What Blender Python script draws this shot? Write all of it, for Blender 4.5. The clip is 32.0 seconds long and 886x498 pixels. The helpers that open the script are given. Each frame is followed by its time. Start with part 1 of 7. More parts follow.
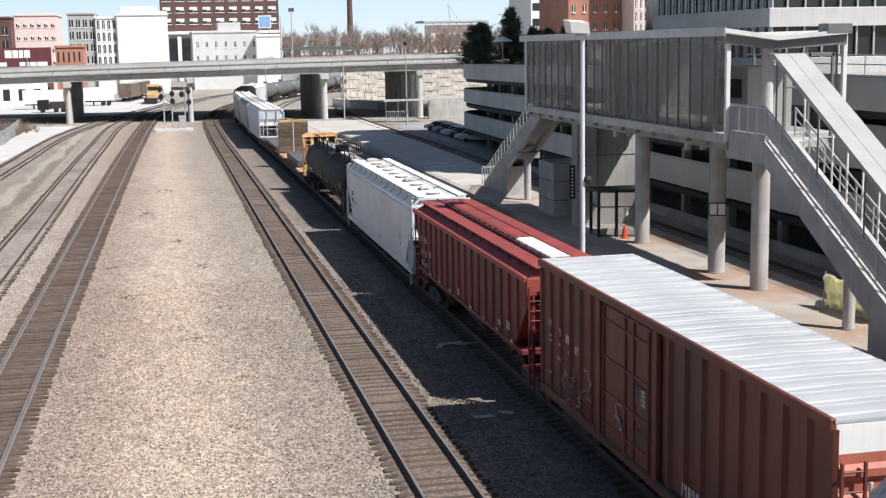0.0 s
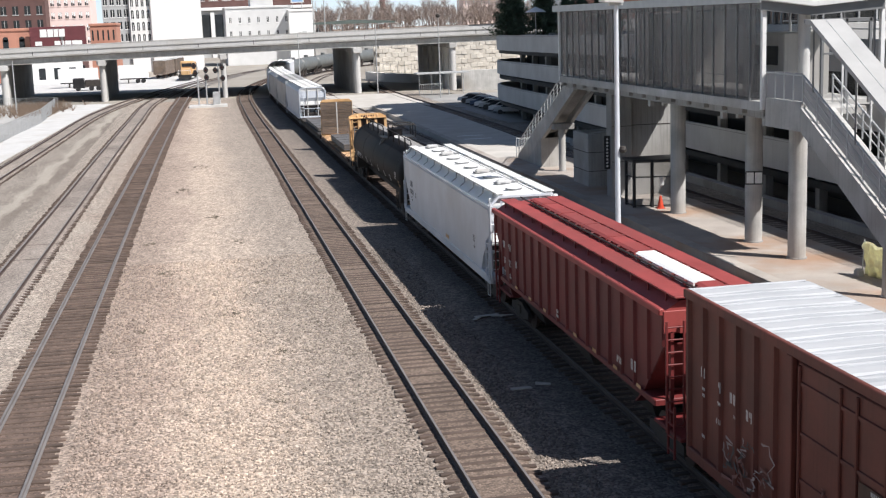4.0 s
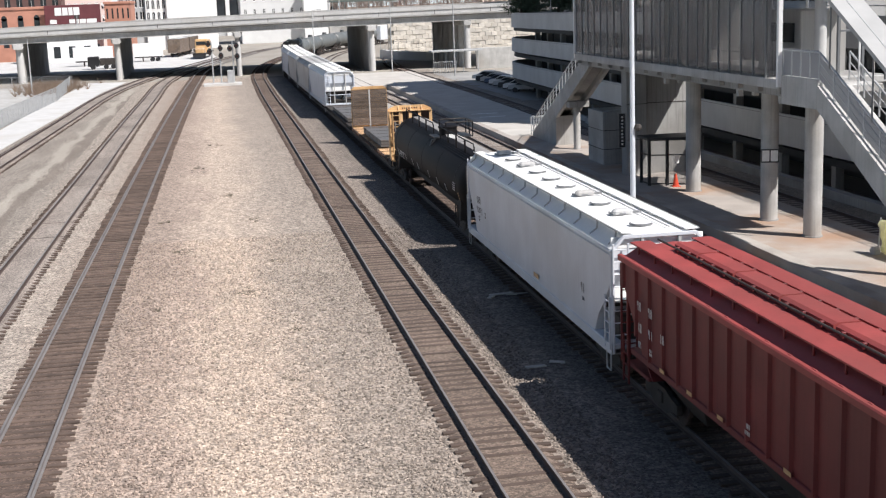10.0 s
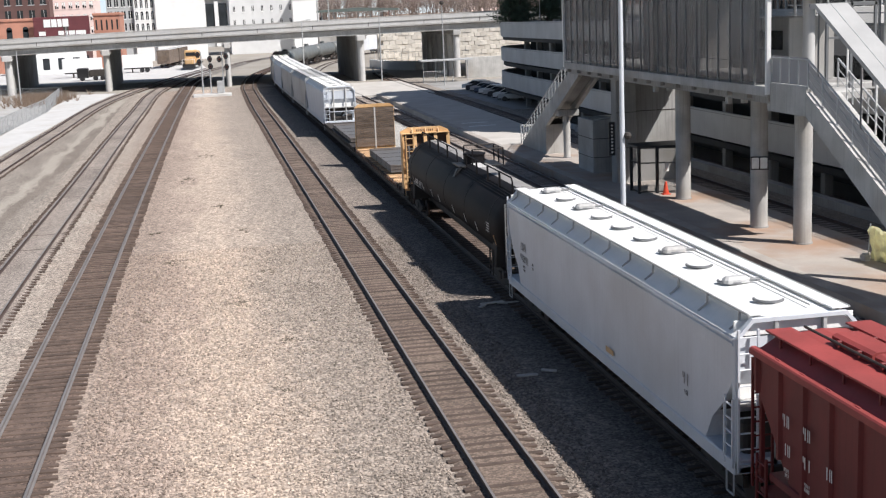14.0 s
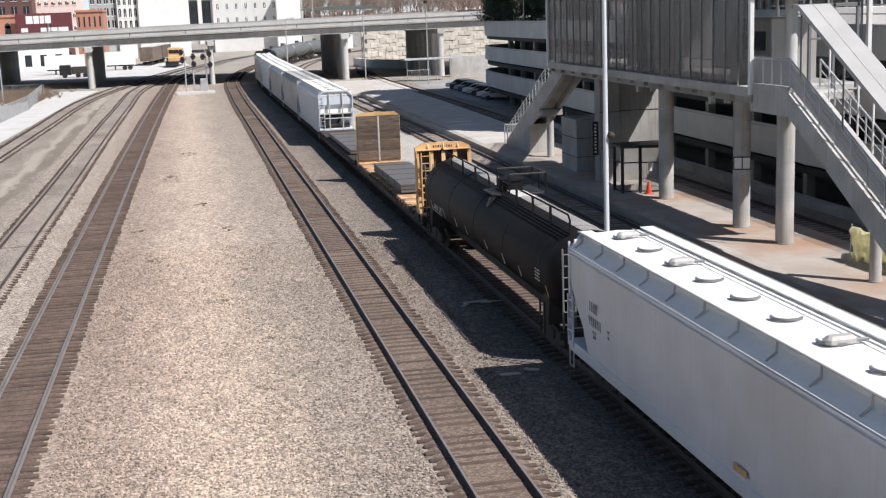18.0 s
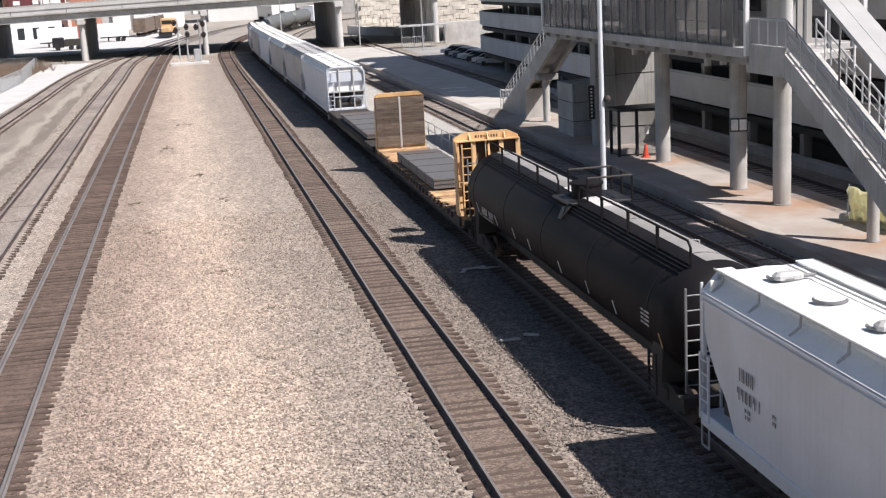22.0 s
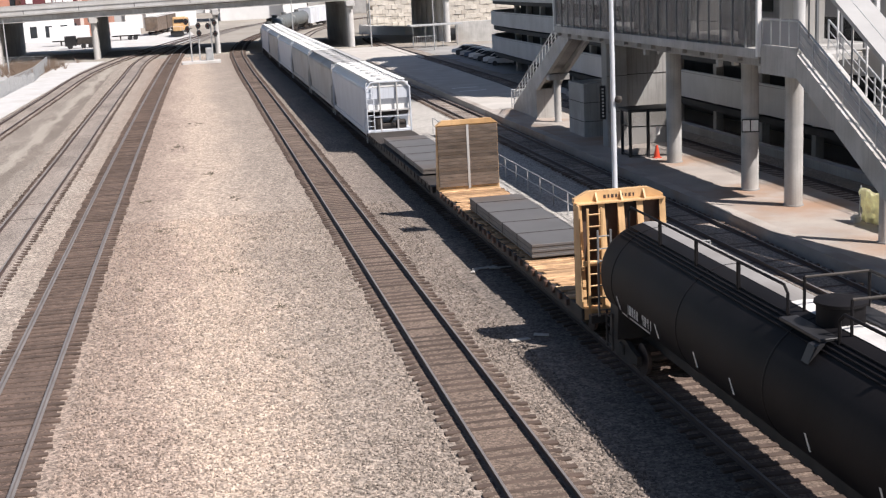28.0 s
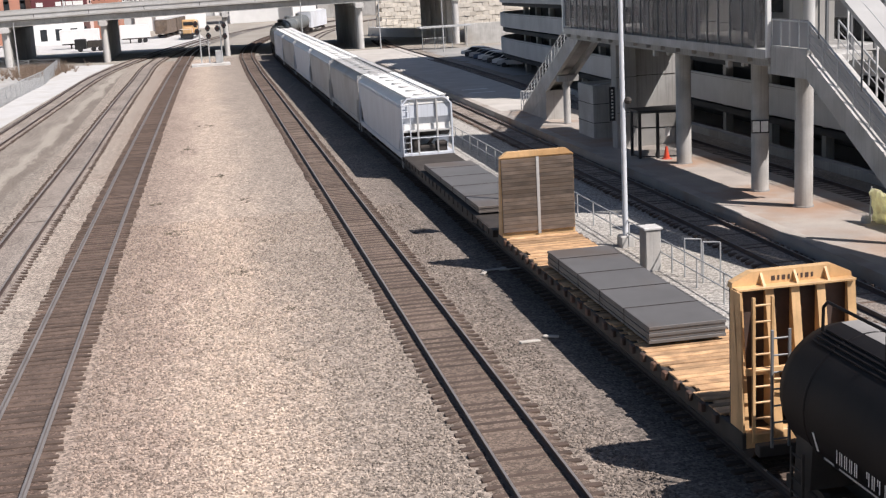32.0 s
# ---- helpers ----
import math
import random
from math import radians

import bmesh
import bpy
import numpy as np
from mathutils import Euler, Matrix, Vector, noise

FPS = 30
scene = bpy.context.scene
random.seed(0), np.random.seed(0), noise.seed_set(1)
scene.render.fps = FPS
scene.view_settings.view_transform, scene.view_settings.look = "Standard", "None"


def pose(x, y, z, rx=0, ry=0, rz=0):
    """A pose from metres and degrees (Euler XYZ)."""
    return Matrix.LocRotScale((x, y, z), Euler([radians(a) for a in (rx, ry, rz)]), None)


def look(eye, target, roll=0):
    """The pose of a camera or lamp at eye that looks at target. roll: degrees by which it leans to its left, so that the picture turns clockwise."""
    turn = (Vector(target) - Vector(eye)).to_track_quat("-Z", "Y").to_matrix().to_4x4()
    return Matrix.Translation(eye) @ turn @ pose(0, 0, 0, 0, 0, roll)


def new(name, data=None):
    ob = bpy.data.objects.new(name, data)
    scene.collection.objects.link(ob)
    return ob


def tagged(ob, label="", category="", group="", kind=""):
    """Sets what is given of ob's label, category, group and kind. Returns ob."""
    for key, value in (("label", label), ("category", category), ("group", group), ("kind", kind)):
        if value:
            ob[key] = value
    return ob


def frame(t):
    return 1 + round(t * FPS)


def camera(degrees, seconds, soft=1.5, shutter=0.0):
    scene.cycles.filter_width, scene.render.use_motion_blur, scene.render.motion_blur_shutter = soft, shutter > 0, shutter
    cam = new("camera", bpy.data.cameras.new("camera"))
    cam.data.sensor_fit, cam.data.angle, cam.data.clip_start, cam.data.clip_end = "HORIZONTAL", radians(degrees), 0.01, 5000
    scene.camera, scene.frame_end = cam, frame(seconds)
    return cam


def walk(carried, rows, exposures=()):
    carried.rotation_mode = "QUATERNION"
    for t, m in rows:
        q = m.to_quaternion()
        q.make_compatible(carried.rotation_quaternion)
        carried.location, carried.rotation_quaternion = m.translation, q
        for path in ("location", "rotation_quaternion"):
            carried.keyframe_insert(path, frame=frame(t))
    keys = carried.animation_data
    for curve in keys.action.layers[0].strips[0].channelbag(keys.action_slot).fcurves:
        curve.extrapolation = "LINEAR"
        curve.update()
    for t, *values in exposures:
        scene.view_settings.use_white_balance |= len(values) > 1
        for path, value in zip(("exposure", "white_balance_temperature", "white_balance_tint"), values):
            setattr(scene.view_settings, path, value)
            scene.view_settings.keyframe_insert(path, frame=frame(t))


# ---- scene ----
cam = camera(38.61, 32.0, soft=1.25)
EYE_Z = 11.53
TURNS = [  # seconds, yaw, pitch, roll of the hand-held camera
    (0.0, -12.41, -9.09, 1.01), (0.5, -12.45, -9.47, 1.72), (1.0, -12.12, -9.67, 1.97),
    (1.5, -11.26, -9.96, 1.79), (2.0, -11.39, -10.39, 2.24), (2.5, -11.26, -10.44, 1.99),
    (3.0, -11.09, -10.67, 2.06), (3.5, -10.88, -10.30, 2.07), (5.5, -11.42, -10.29, 1.56),
    (6.0, -11.38, -10.62, 1.66), (6.5, -11.51, -10.84, 1.52), (7.0, -11.59, -10.96, 1.76),
    (7.5, -11.35, -11.10, 1.84), (8.0, -10.96, -11.28, 1.74), (8.5, -10.62, -11.42, 1.84),
    (9.0, -10.36, -11.43, 2.01), (9.5, -10.21, -11.35, 2.01), (10.0, -10.31, -11.25, 2.10),
    (10.5, -10.42, -11.20, 2.18), (11.0, -10.55, -11.16, 2.03), (11.5, -10.73, -11.11, 2.07),
    (12.0, -10.93, -11.14, 2.16), (12.5, -10.97, -11.24, 2.16), (13.0, -10.96, -11.25, 2.11),
    (13.5, -10.83, -10.98, 2.16), (14.0, -10.79, -10.85, 2.41), (14.5, -11.02, -10.83, 2.42),
    (16.5, -11.20, -11.12, 1.54), (17.0, -11.31, -11.16, 1.69), (17.5, -11.46, -11.04, 1.97),
    (18.0, -11.50, -10.93, 2.09), (18.5, -11.56, -10.84, 2.34), (19.0, -11.65, -10.78, 2.68),
    (19.5, -11.72, -10.90, 2.80), (20.0, -11.79, -10.97, 2.79), (20.5, -11.88, -11.01, 2.97),
    (21.0, -11.95, -11.22, 3.32), (21.5, -11.78, -11.86, 2.88), (22.0, -11.79, -12.44, 3.03),
    (22.5, -11.78, -12.60, 2.66), (23.0, -11.77, -12.52, 2.81), (23.5, -11.65, -12.49, 2.81),
    (24.0, -11.44, -12.52, 2.66), (24.5, -11.36, -12.58, 2.36), (25.0, -11.31, -12.56, 2.32),
    (25.5, -11.33, -12.49, 2.47), (27.5, -11.30, -12.40, 2.81), (28.0, -11.27, -12.43, 2.87),
    (28.5, -11.25, -12.49, 2.64), (29.0, -11.20, -12.29, 3.04), (29.5, -11.31, -12.34, 3.02),
    (30.0, -11.27, -12.21, 2.89), (30.5, -11.13, -12.11, 2.66), (31.0, -10.98, -12.17, 2.62),
    (31.5, -10.91, -12.35, 2.79), (32.0, -10.87, -12.33, 3.08),
]
walk(cam, [(t, pose(0, 0, EYE_Z, 90 + pitch, roll, yaw)) for t, yaw, pitch, roll in TURNS],
     exposures=[(0, 0.27, 6500, 10), (8, 0.31, 6500, 11), (13, 0.24, 6500, 11), (19, 0.22, 6550, 12), (21, 0.28, 6600, 13), (23, 0.38, 6650, 14), (25, 0.37, 6700, 14), (28, 0.32, 6700, 14), (31, 0.26, 6700, 14), (32, 0.18, 6700, 14)])
# ---- world, sun ----
TO_SUN = Vector((0.69, -0.66, 1.18)).normalized()
world = bpy.data.worlds.new("world")
scene.world = world
world.use_nodes = True
wt = world.node_tree
sky = wt.nodes.new("ShaderNodeTexSky")
sky.sky_type, sky.sun_disc = "NISHITA", False
sky.sun_elevation = math.asin(TO_SUN.z)
sky.sun_rotation = math.atan2(TO_SUN.x, TO_SUN.y)
sky.dust_density, sky.air_density = 0.7, 1.0
wt.nodes["Background"].inputs["Strength"].default_value = 0.062
wt.links.new(sky.outputs["Color"], wt.nodes["Background"].inputs["Color"])
sun_data = bpy.data.lights.new("sun", "SUN")
sun_data.energy, sun_data.angle, sun_data.color = 5.35, radians(0.53), (1.0, 0.965, 0.93)
sun = new("sun", sun_data)
sun.matrix_world = look(TO_SUN * 300, (0, 0, 0))
scene.view_settings.exposure = 0.35


# ---- materials ----
def mat(name, col, rough=0.7, var=0.15, scale=3.0, fine=30.0, bump=0.0, metal=0.0, tint=None, streak=0.0, rnd=0.0,
        cells=0.0, spec=0.5, space="Object"):
    """A weathered surface: two scales of noise on the colour, optional stains (tint), upright streaks, a random value per object, stone cells."""
    m = bpy.data.materials.new(name)
    m.use_nodes = True
    nt = m.node_tree
    n, link = nt.nodes, nt.links.new
    bsdf = n["Principled BSDF"]
    bsdf.inputs["Roughness"].default_value, bsdf.inputs["Metallic"].default_value = rough, metal
    bsdf.inputs["Specular IOR Level"].default_value = spec
    tc = n.new("ShaderNodeTexCoord")
    co = tc.outputs["Object"]
    if space == "World":
        co = n.new("ShaderNodeNewGeometry").outputs["Position"]
    info = n.new("ShaderNodeObjectInfo")
    if rnd:
        add = n.new("ShaderNodeVectorMath")
        add.operation = "MULTIPLY_ADD"
        comb = n.new("ShaderNodeCombineXYZ")
        for k in "XYZ":
            link(info.outputs["Random"], comb.inputs[k])
        link(comb.outputs[0], add.inputs[0])
        add.inputs[1].default_value = (37.0, 91.0, 53.0)
        link(co, add.inputs[2])
        co = add.outputs[0]

    def noise_tex(s, detail=4.0, stretch=None):
        t = n.new("ShaderNodeTexNoise")
        t.inputs["Scale"].default_value, t.inputs["Detail"].default_value = s, detail
        if stretch:
            mp = n.new("ShaderNodeMapping")
            mp.inputs["Scale"].default_value = stretch
            link(co, mp.inputs["Vector"])
            link(mp.outputs[0], t.inputs["Vector"])
        else:
            link(co, t.inputs["Vector"])
        return t.outputs["Fac"]

    def math_node(op, a, b):
        t = n.new("ShaderNodeMath")
        t.operation = op
        for i, v in enumerate((a, b)):
            if isinstance(v, (int, float)):
                t.inputs[i].default_value = v
            else:
                link(v, t.inputs[i])
        return t.outputs[0]

    def mix(fac, a, b):
        t = n.new("ShaderNodeMix")
        t.data_type = "RGBA"
        for sock, v in ((t.inputs[0], fac), (t.inputs[6], a), (t.inputs[7], b)):
            if isinstance(v, (int, float)):
                sock.default_value = v
            elif isinstance(v, tuple):
                sock.default_value = (*v, 1)
            else:
                link(v, sock)
        return t.outputs[2]

    def ramp(f, lo, hi):
        t = n.new("ShaderNodeMapRange")
        t.inputs[1].default_value, t.inputs[2].default_value = lo, hi
        link(f, t.inputs[0])
        return t.outputs[0]

    along = (1.0, 0.3, 1.0) if space == "World" else None
    big, small = noise_tex(scale, 4.0, along), noise_tex(fine, 3.0)
    c = mix(ramp(big, 0.3, 0.7), tuple(v * (1 - var) for v in col), tuple(min(1, v * (1 + var)) for v in col))
    if tint:
        c = mix(math_node("MULTIPLY", ramp(noise_tex(scale * 0.37, 6.0, along), 0.49, 0.66), 0.75), c, tint)
    if streak:
        c = mix(math_node("MULTIPLY", ramp(noise_tex(1.0, 5.0, (9.0, 9.0, 0.35)), 0.5, 0.75), streak), c,
                tuple(v * 0.45 for v in col))
    height = small
    if cells:
        v = n.new("ShaderNodeTexVoronoi")
        v.inputs["Scale"].default_value = cells
        link(co, v.inputs["Vector"])
        hsv = n.new("ShaderNodeSeparateColor")
        link(v.outputs["Color"], hsv.inputs[0])
        k = math_node("MULTIPLY_ADD", hsv.outputs[0], 0.80)
        k.node.inputs[2].default_value = 0.62
        dark = ramp(v.outputs["Distance"], 0.75, 0.25)
        k = math_node("MULTIPLY", k, math_node("ADD", math_node("MULTIPLY", dark, 0.35), 0.68))
        mul = n.new("ShaderNodeVectorMath")
        mul.operation = "SCALE"
        link(c, mul.inputs[0])
        link(k, mul.inputs["Scale"])
        c = mul.outputs[0]
        height = math_node("SUBTRACT", 1.0, v.outputs["Distance"])
    else:
        f = math_node("MULTIPLY_ADD", small, var * 1.2)
        f.node.inputs[2].default_value = 1 - var * 0.6
        if rnd:
            g = math_node("MULTIPLY_ADD", info.outputs["Random"], rnd)
            g.node.inputs[2].default_value = 1 - rnd / 2
            f = math_node("MULTIPLY", f, g)
        mul = n.new("ShaderNodeVectorMath")
        mul.operation = "SCALE"
        link(c, mul.inputs[0])
        link(f, mul.inputs["Scale"])
        c = mul.outputs[0]
    link(c, bsdf.inputs["Base Color"])
    if bump:
        b = n.new("ShaderNodeBump")
        b.inputs["Strength"].default_value, b.inputs["Distance"].default_value = 0.6, bump
        link(height, b.inputs["Height"])
        link(b.outputs[0], bsdf.inputs["Normal"])
    return m


def glass(name, col, alpha_mix, rough=0.05, vary=0.0):
    """Thin tinted glazing: part clear, part glossy dielectric."""
    m = bpy.data.materials.new(name)
    m.use_nodes = True
    nt = m.node_tree
    n, link = nt.nodes, nt.links.new
    bsdf = n["Principled BSDF"]
    bsdf.inputs["Base Color"].default_value = (*col, 1)
    bsdf.inputs["Roughness"].default_value = rough
    clear = n.new("ShaderNodeBsdfTransparent")
    mx = n.new("ShaderNodeMixShader")
    mx.inputs[0].default_value = alpha_mix
    if vary:
        info, mr = n.new("ShaderNodeObjectInfo"), n.new("ShaderNodeMapRange")
        mr.inputs[3].default_value, mr.inputs[4].default_value = alpha_mix - vary / 2, alpha_mix + vary / 2
        link(info.outputs["Random"], mr.inputs[0])
        link(mr.outputs[0], mx.inputs[0])
    link(clear.outputs[0], mx.inputs[1])
    link(bsdf.outputs[0], mx.inputs[2])
    link(mx.outputs[0], n["Material Output"].inputs["Surface"])
    return m


M_BALLAST = mat("ballast", (0.40, 0.327, 0.275), 0.95, 0.16, 0.6, cells=10.0, bump=0.05, tint=(0.27, 0.235, 0.205), space="World")
def yard_tone(nt):
    """Stone colour across the yard: a pale trodden strip, grey stone beside it, brown shoulders, an oily bed darkened
    further for the train's shade.
    """
    n, link = nt.nodes, nt.links.new
    pos = n.new("ShaderNodeNewGeometry").outputs["Position"]
    sep = n.new("ShaderNodeSeparateXYZ")
    link(pos, sep.inputs[0])

    def wander(scale, stretch, amount, detail):
        mp, ns, k = n.new("ShaderNodeMapping"), n.new("ShaderNodeTexNoise"), n.new("ShaderNodeMath")
        mp.inputs["Scale"].default_value = (1.0, stretch, 1.0)
        link(pos, mp.inputs["Vector"])
        ns.inputs["Scale"].default_value, ns.inputs["Detail"].default_value, ns.inputs["Roughness"].default_value = scale, detail, 0.62
        link(mp.outputs[0], ns.inputs["Vector"])
        k.operation = "MULTIPLY_ADD"
        k.inputs[1].default_value, k.inputs[2].default_value = amount, -amount / 2
        link(ns.outputs["Fac"], k.inputs[0])
        return k.outputs[0]

    def plus(a, b):
        k = n.new("ShaderNodeMath")
        link(a, k.inputs[0])
        link(b, k.inputs[1])
        return k.outputs[0]

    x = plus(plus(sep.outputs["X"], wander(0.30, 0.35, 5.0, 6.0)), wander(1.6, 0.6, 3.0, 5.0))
    ramp = n.new("ShaderNodeValToRGB")
    e = ramp.color_ramp.elements
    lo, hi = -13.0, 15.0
    # the last stops also put the train's shade into the stone colour
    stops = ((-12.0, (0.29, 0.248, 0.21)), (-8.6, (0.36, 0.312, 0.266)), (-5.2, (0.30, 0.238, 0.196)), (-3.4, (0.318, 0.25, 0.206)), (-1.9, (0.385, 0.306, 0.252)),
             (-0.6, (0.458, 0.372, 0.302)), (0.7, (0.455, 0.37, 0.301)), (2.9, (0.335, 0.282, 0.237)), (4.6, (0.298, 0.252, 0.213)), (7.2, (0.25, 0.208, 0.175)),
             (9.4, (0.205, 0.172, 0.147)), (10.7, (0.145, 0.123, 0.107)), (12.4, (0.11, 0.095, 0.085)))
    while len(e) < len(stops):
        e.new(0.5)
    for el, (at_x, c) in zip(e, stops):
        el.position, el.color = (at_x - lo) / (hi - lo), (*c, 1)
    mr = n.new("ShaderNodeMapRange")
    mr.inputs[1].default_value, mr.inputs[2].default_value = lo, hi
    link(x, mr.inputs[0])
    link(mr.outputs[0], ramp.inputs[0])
    # blotches a hand wide
    f = n.new("ShaderNodeMath")
    f.inputs[1].default_value = 1.0
    link(plus(wander(6.0, 0.8, 0.95, 6.0), wander(1.4, 0.5, 0.45, 5.0)), f.inputs[0])
    out = n.new("ShaderNodeVectorMath")
    out.operation = "SCALE"
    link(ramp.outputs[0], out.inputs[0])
    link(f.outputs[0], out.inputs["Scale"])
    return out.outputs[0]


def ballast_stone():
    """Crushed stone: the yard's tones broken up stone by stone at two sizes."""
    nt = M_BALLAST.node_tree
    n, link = nt.nodes, nt.links.new
    bsdf = n["Principled BSDF"]
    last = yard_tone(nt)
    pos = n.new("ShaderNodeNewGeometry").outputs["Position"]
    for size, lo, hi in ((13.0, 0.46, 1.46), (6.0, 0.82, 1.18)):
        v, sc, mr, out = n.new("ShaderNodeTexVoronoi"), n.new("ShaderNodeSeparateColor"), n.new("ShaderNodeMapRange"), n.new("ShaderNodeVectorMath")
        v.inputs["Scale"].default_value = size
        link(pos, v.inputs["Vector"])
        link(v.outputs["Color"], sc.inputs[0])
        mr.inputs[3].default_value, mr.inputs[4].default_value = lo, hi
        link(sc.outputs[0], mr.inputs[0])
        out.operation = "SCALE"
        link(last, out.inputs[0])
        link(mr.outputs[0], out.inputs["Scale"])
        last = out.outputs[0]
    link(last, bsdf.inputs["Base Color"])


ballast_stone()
M_BALLAST_PLAT = mat("ballast_platform", (0.40, 0.37, 0.34), 0.95, 0.25, 0.4, cells=13.0, bump=0.05, tint=(0.20, 0.18, 0.16), space="World")
M_BALLAST_DARK = mat("ballast_dusty", (0.31, 0.272, 0.235), 0.95, 0.2, 0.4, cells=13.0, bump=0.05, tint=(0.22, 0.185, 0.155), space="World")
M_PALE = mat("pale_gravel", (0.46, 0.44, 0.41), 0.95, 0.14, 0.3, cells=11.0, bump=0.04, tint=(0.36, 0.33, 0.29), space="World")
M_DIRT = mat("dirt_ground", (0.31, 0.285, 0.25), 0.95, 0.16, 0.12, 3.0, bump=0.02, tint=(0.27, 0.235, 0.19), space="World")
M_MUD = mat("muddy_ballast", (0.30, 0.262, 0.225), 0.95, 0.2, 0.5, cells=11.0, bump=0.04, tint=(0.24, 0.205, 0.175), space="World")
def dusty_ribbon():
    """A broken ribbon of pale dust with a dark damp edge along the muddy strip."""
    nt = M_MUD.node_tree
    n, link = nt.nodes, nt.links.new
    bsdf = n["Principled BSDF"]
    last = bsdf.inputs["Base Color"].links[0].from_socket
    pos = n.new("ShaderNodeNewGeometry").outputs["Position"]
    sep, mp, ns = n.new("ShaderNodeSeparateXYZ"), n.new("ShaderNodeMapping"), n.new("ShaderNodeTexNoise")
    link(pos, sep.inputs[0])
    mp.inputs["Scale"].default_value = (1.0, 0.16, 1.0)
    link(pos, mp.inputs["Vector"])
    link(mp.outputs[0], ns.inputs["Vector"])
    ns.inputs["Scale"].default_value, ns.inputs["Detail"].default_value, ns.inputs["Roughness"].default_value = 0.55, 7.0, 0.7
    lean, wave = n.new("ShaderNodeMath"), n.new("ShaderNodeMath")
    lean.operation = wave.operation = "MULTIPLY_ADD"
    lean.inputs[1].default_value = -0.0135
    link(sep.outputs["Y"], lean.inputs[0])
    link(sep.outputs["X"], lean.inputs[2])
    wave.inputs[1].default_value = 4.0
    link(ns.outputs["Fac"], wave.inputs[0])
    link(lean.outputs[0], wave.inputs[2])
    for centre, half, tone, amount in ((-11.7, 0.85, (0.15, 0.122, 0.10), 0.6), (-12.7, 0.8, (0.43, 0.39, 0.335), 0.55)):
        d, a, m, x = n.new("ShaderNodeMath"), n.new("ShaderNodeMath"), n.new("ShaderNodeMapRange"), n.new("ShaderNodeMix")
        d.inputs[1].default_value = -centre
        link(wave.outputs[0], d.inputs[0])
        a.operation = "ABSOLUTE"
        link(d.outputs[0], a.inputs[0])
        for i, v in ((1, half), (2, half * 0.35), (3, 0.0), (4, amount)):
            m.inputs[i].default_value = v
        link(a.outputs[0], m.inputs[0])
        x.data_type = "RGBA"
        x.inputs[7].default_value = (*tone, 1)
        link(m.outputs[0], x.inputs[0])
        link(last, x.inputs[6])
        last = x.outputs[2]
    link(last, bsdf.inputs["Base Color"])


dusty_ribbon()
M_TIE = mat("tie_wood", (0.11, 0.078, 0.062), 0.9, 0.3, 2.0, 25.0, bump=0.01, rnd=0.6)
M_TIE_GREY = mat("tie_wood_grey", (0.086, 0.061, 0.049), 0.9, 0.25, 2.0, 25.0, bump=0.01, rnd=0.5)
M_RAIL = mat("rail_head_steel", (0.205, 0.19, 0.185), 0.5, 0.12, 1.0, 12.0, metal=0.15)
M_RAIL_DARK = mat("rail_rust", (0.085, 0.06, 0.052), 0.6, 0.25, 1.0, 12.0, metal=0.2)
M_CONC = mat("concrete", (0.45, 0.445, 0.43), 0.85, 0.16, 0.9, 14.0, bump=0.004, tint=(0.36, 0.335, 0.305), streak=0.4)
M_ASPHALT = mat("worn_asphalt", (0.30, 0.295, 0.285), 0.9, 0.15, 0.4, 8.0, bump=0.003, tint=(0.24, 0.235, 0.225), space="World")
M_CONC_NEW = mat("grey_paving", (0.50, 0.475, 0.44), 0.88, 0.10, 0.5, 10.0, bump=0.003, tint=(0.44, 0.41, 0.37))
M_CONC_LIGHT = mat("concrete_pale", (0.56, 0.555, 0.545), 0.85, 0.08, 0.6, 14.0, bump=0.004, tint=(0.50, 0.48, 0.45), streak=0.25)
# weathered concrete, also the darker copy that paints shade on parts under decks
M_CONC_DARK = mat("concrete_weathered_shaded", (0.355, 0.35, 0.34), 0.9, 0.14, 0.5, 10.0, bump=0.004, tint=(0.24, 0.225, 0.20), streak=0.5)
M_PLAT = mat("platform_concrete", (0.385, 0.345, 0.31), 0.88, 0.13, 0.5, 9.0, bump=0.003, tint=(0.34, 0.22, 0.145))
def rust_round_columns():
    """Rust washed out from the column feet over the slab."""
    nt = M_PLAT.node_tree
    n, link = nt.nodes, nt.links.new
    bsdf = n["Principled BSDF"]
    last = bsdf.inputs["Base Color"].links[0].from_socket
    pos = n.new("ShaderNodeNewGeometry").outputs["Position"]
    ns = n.new("ShaderNodeTexNoise")
    ns.inputs["Scale"].default_value, ns.inputs["Detail"].default_value = 1.3, 6.0
    link(pos, ns.inputs["Vector"])
    for y, reach in ((67.7, 1.6), (57.65, 2.6), (53.0, 3.4), (44.4, 2.6)):
        d = n.new("ShaderNodeVectorMath")
        d.operation = "DISTANCE"
        d.inputs[1].default_value = (26.2, y - 0.4, 0.2)
        link(pos, d.inputs[0])
        a = n.new("ShaderNodeMath")
        a.operation = "MULTIPLY_ADD"
        a.inputs[1].default_value = 3.2
        link(ns.outputs["Fac"], a.inputs[0])
        link(d.outputs["Value"], a.inputs[2])
        m = n.new("ShaderNodeMapRange")
        for i, v in ((1, reach + 1.6), (2, 1.4), (3, 0.0), (4, 0.8)):
            m.inputs[i].default_value = v
        link(a.outputs[0], m.inputs[0])
        x = n.new("ShaderNodeMix")
        x.data_type = "RGBA"
        x.inputs[7].default_value = (0.34, 0.195, 0.115, 1)
        link(m.outputs[0], x.inputs[0])
        link(last, x.inputs[6])
        last = x.outputs[2]
    link(last, bsdf.inputs["Base Color"])


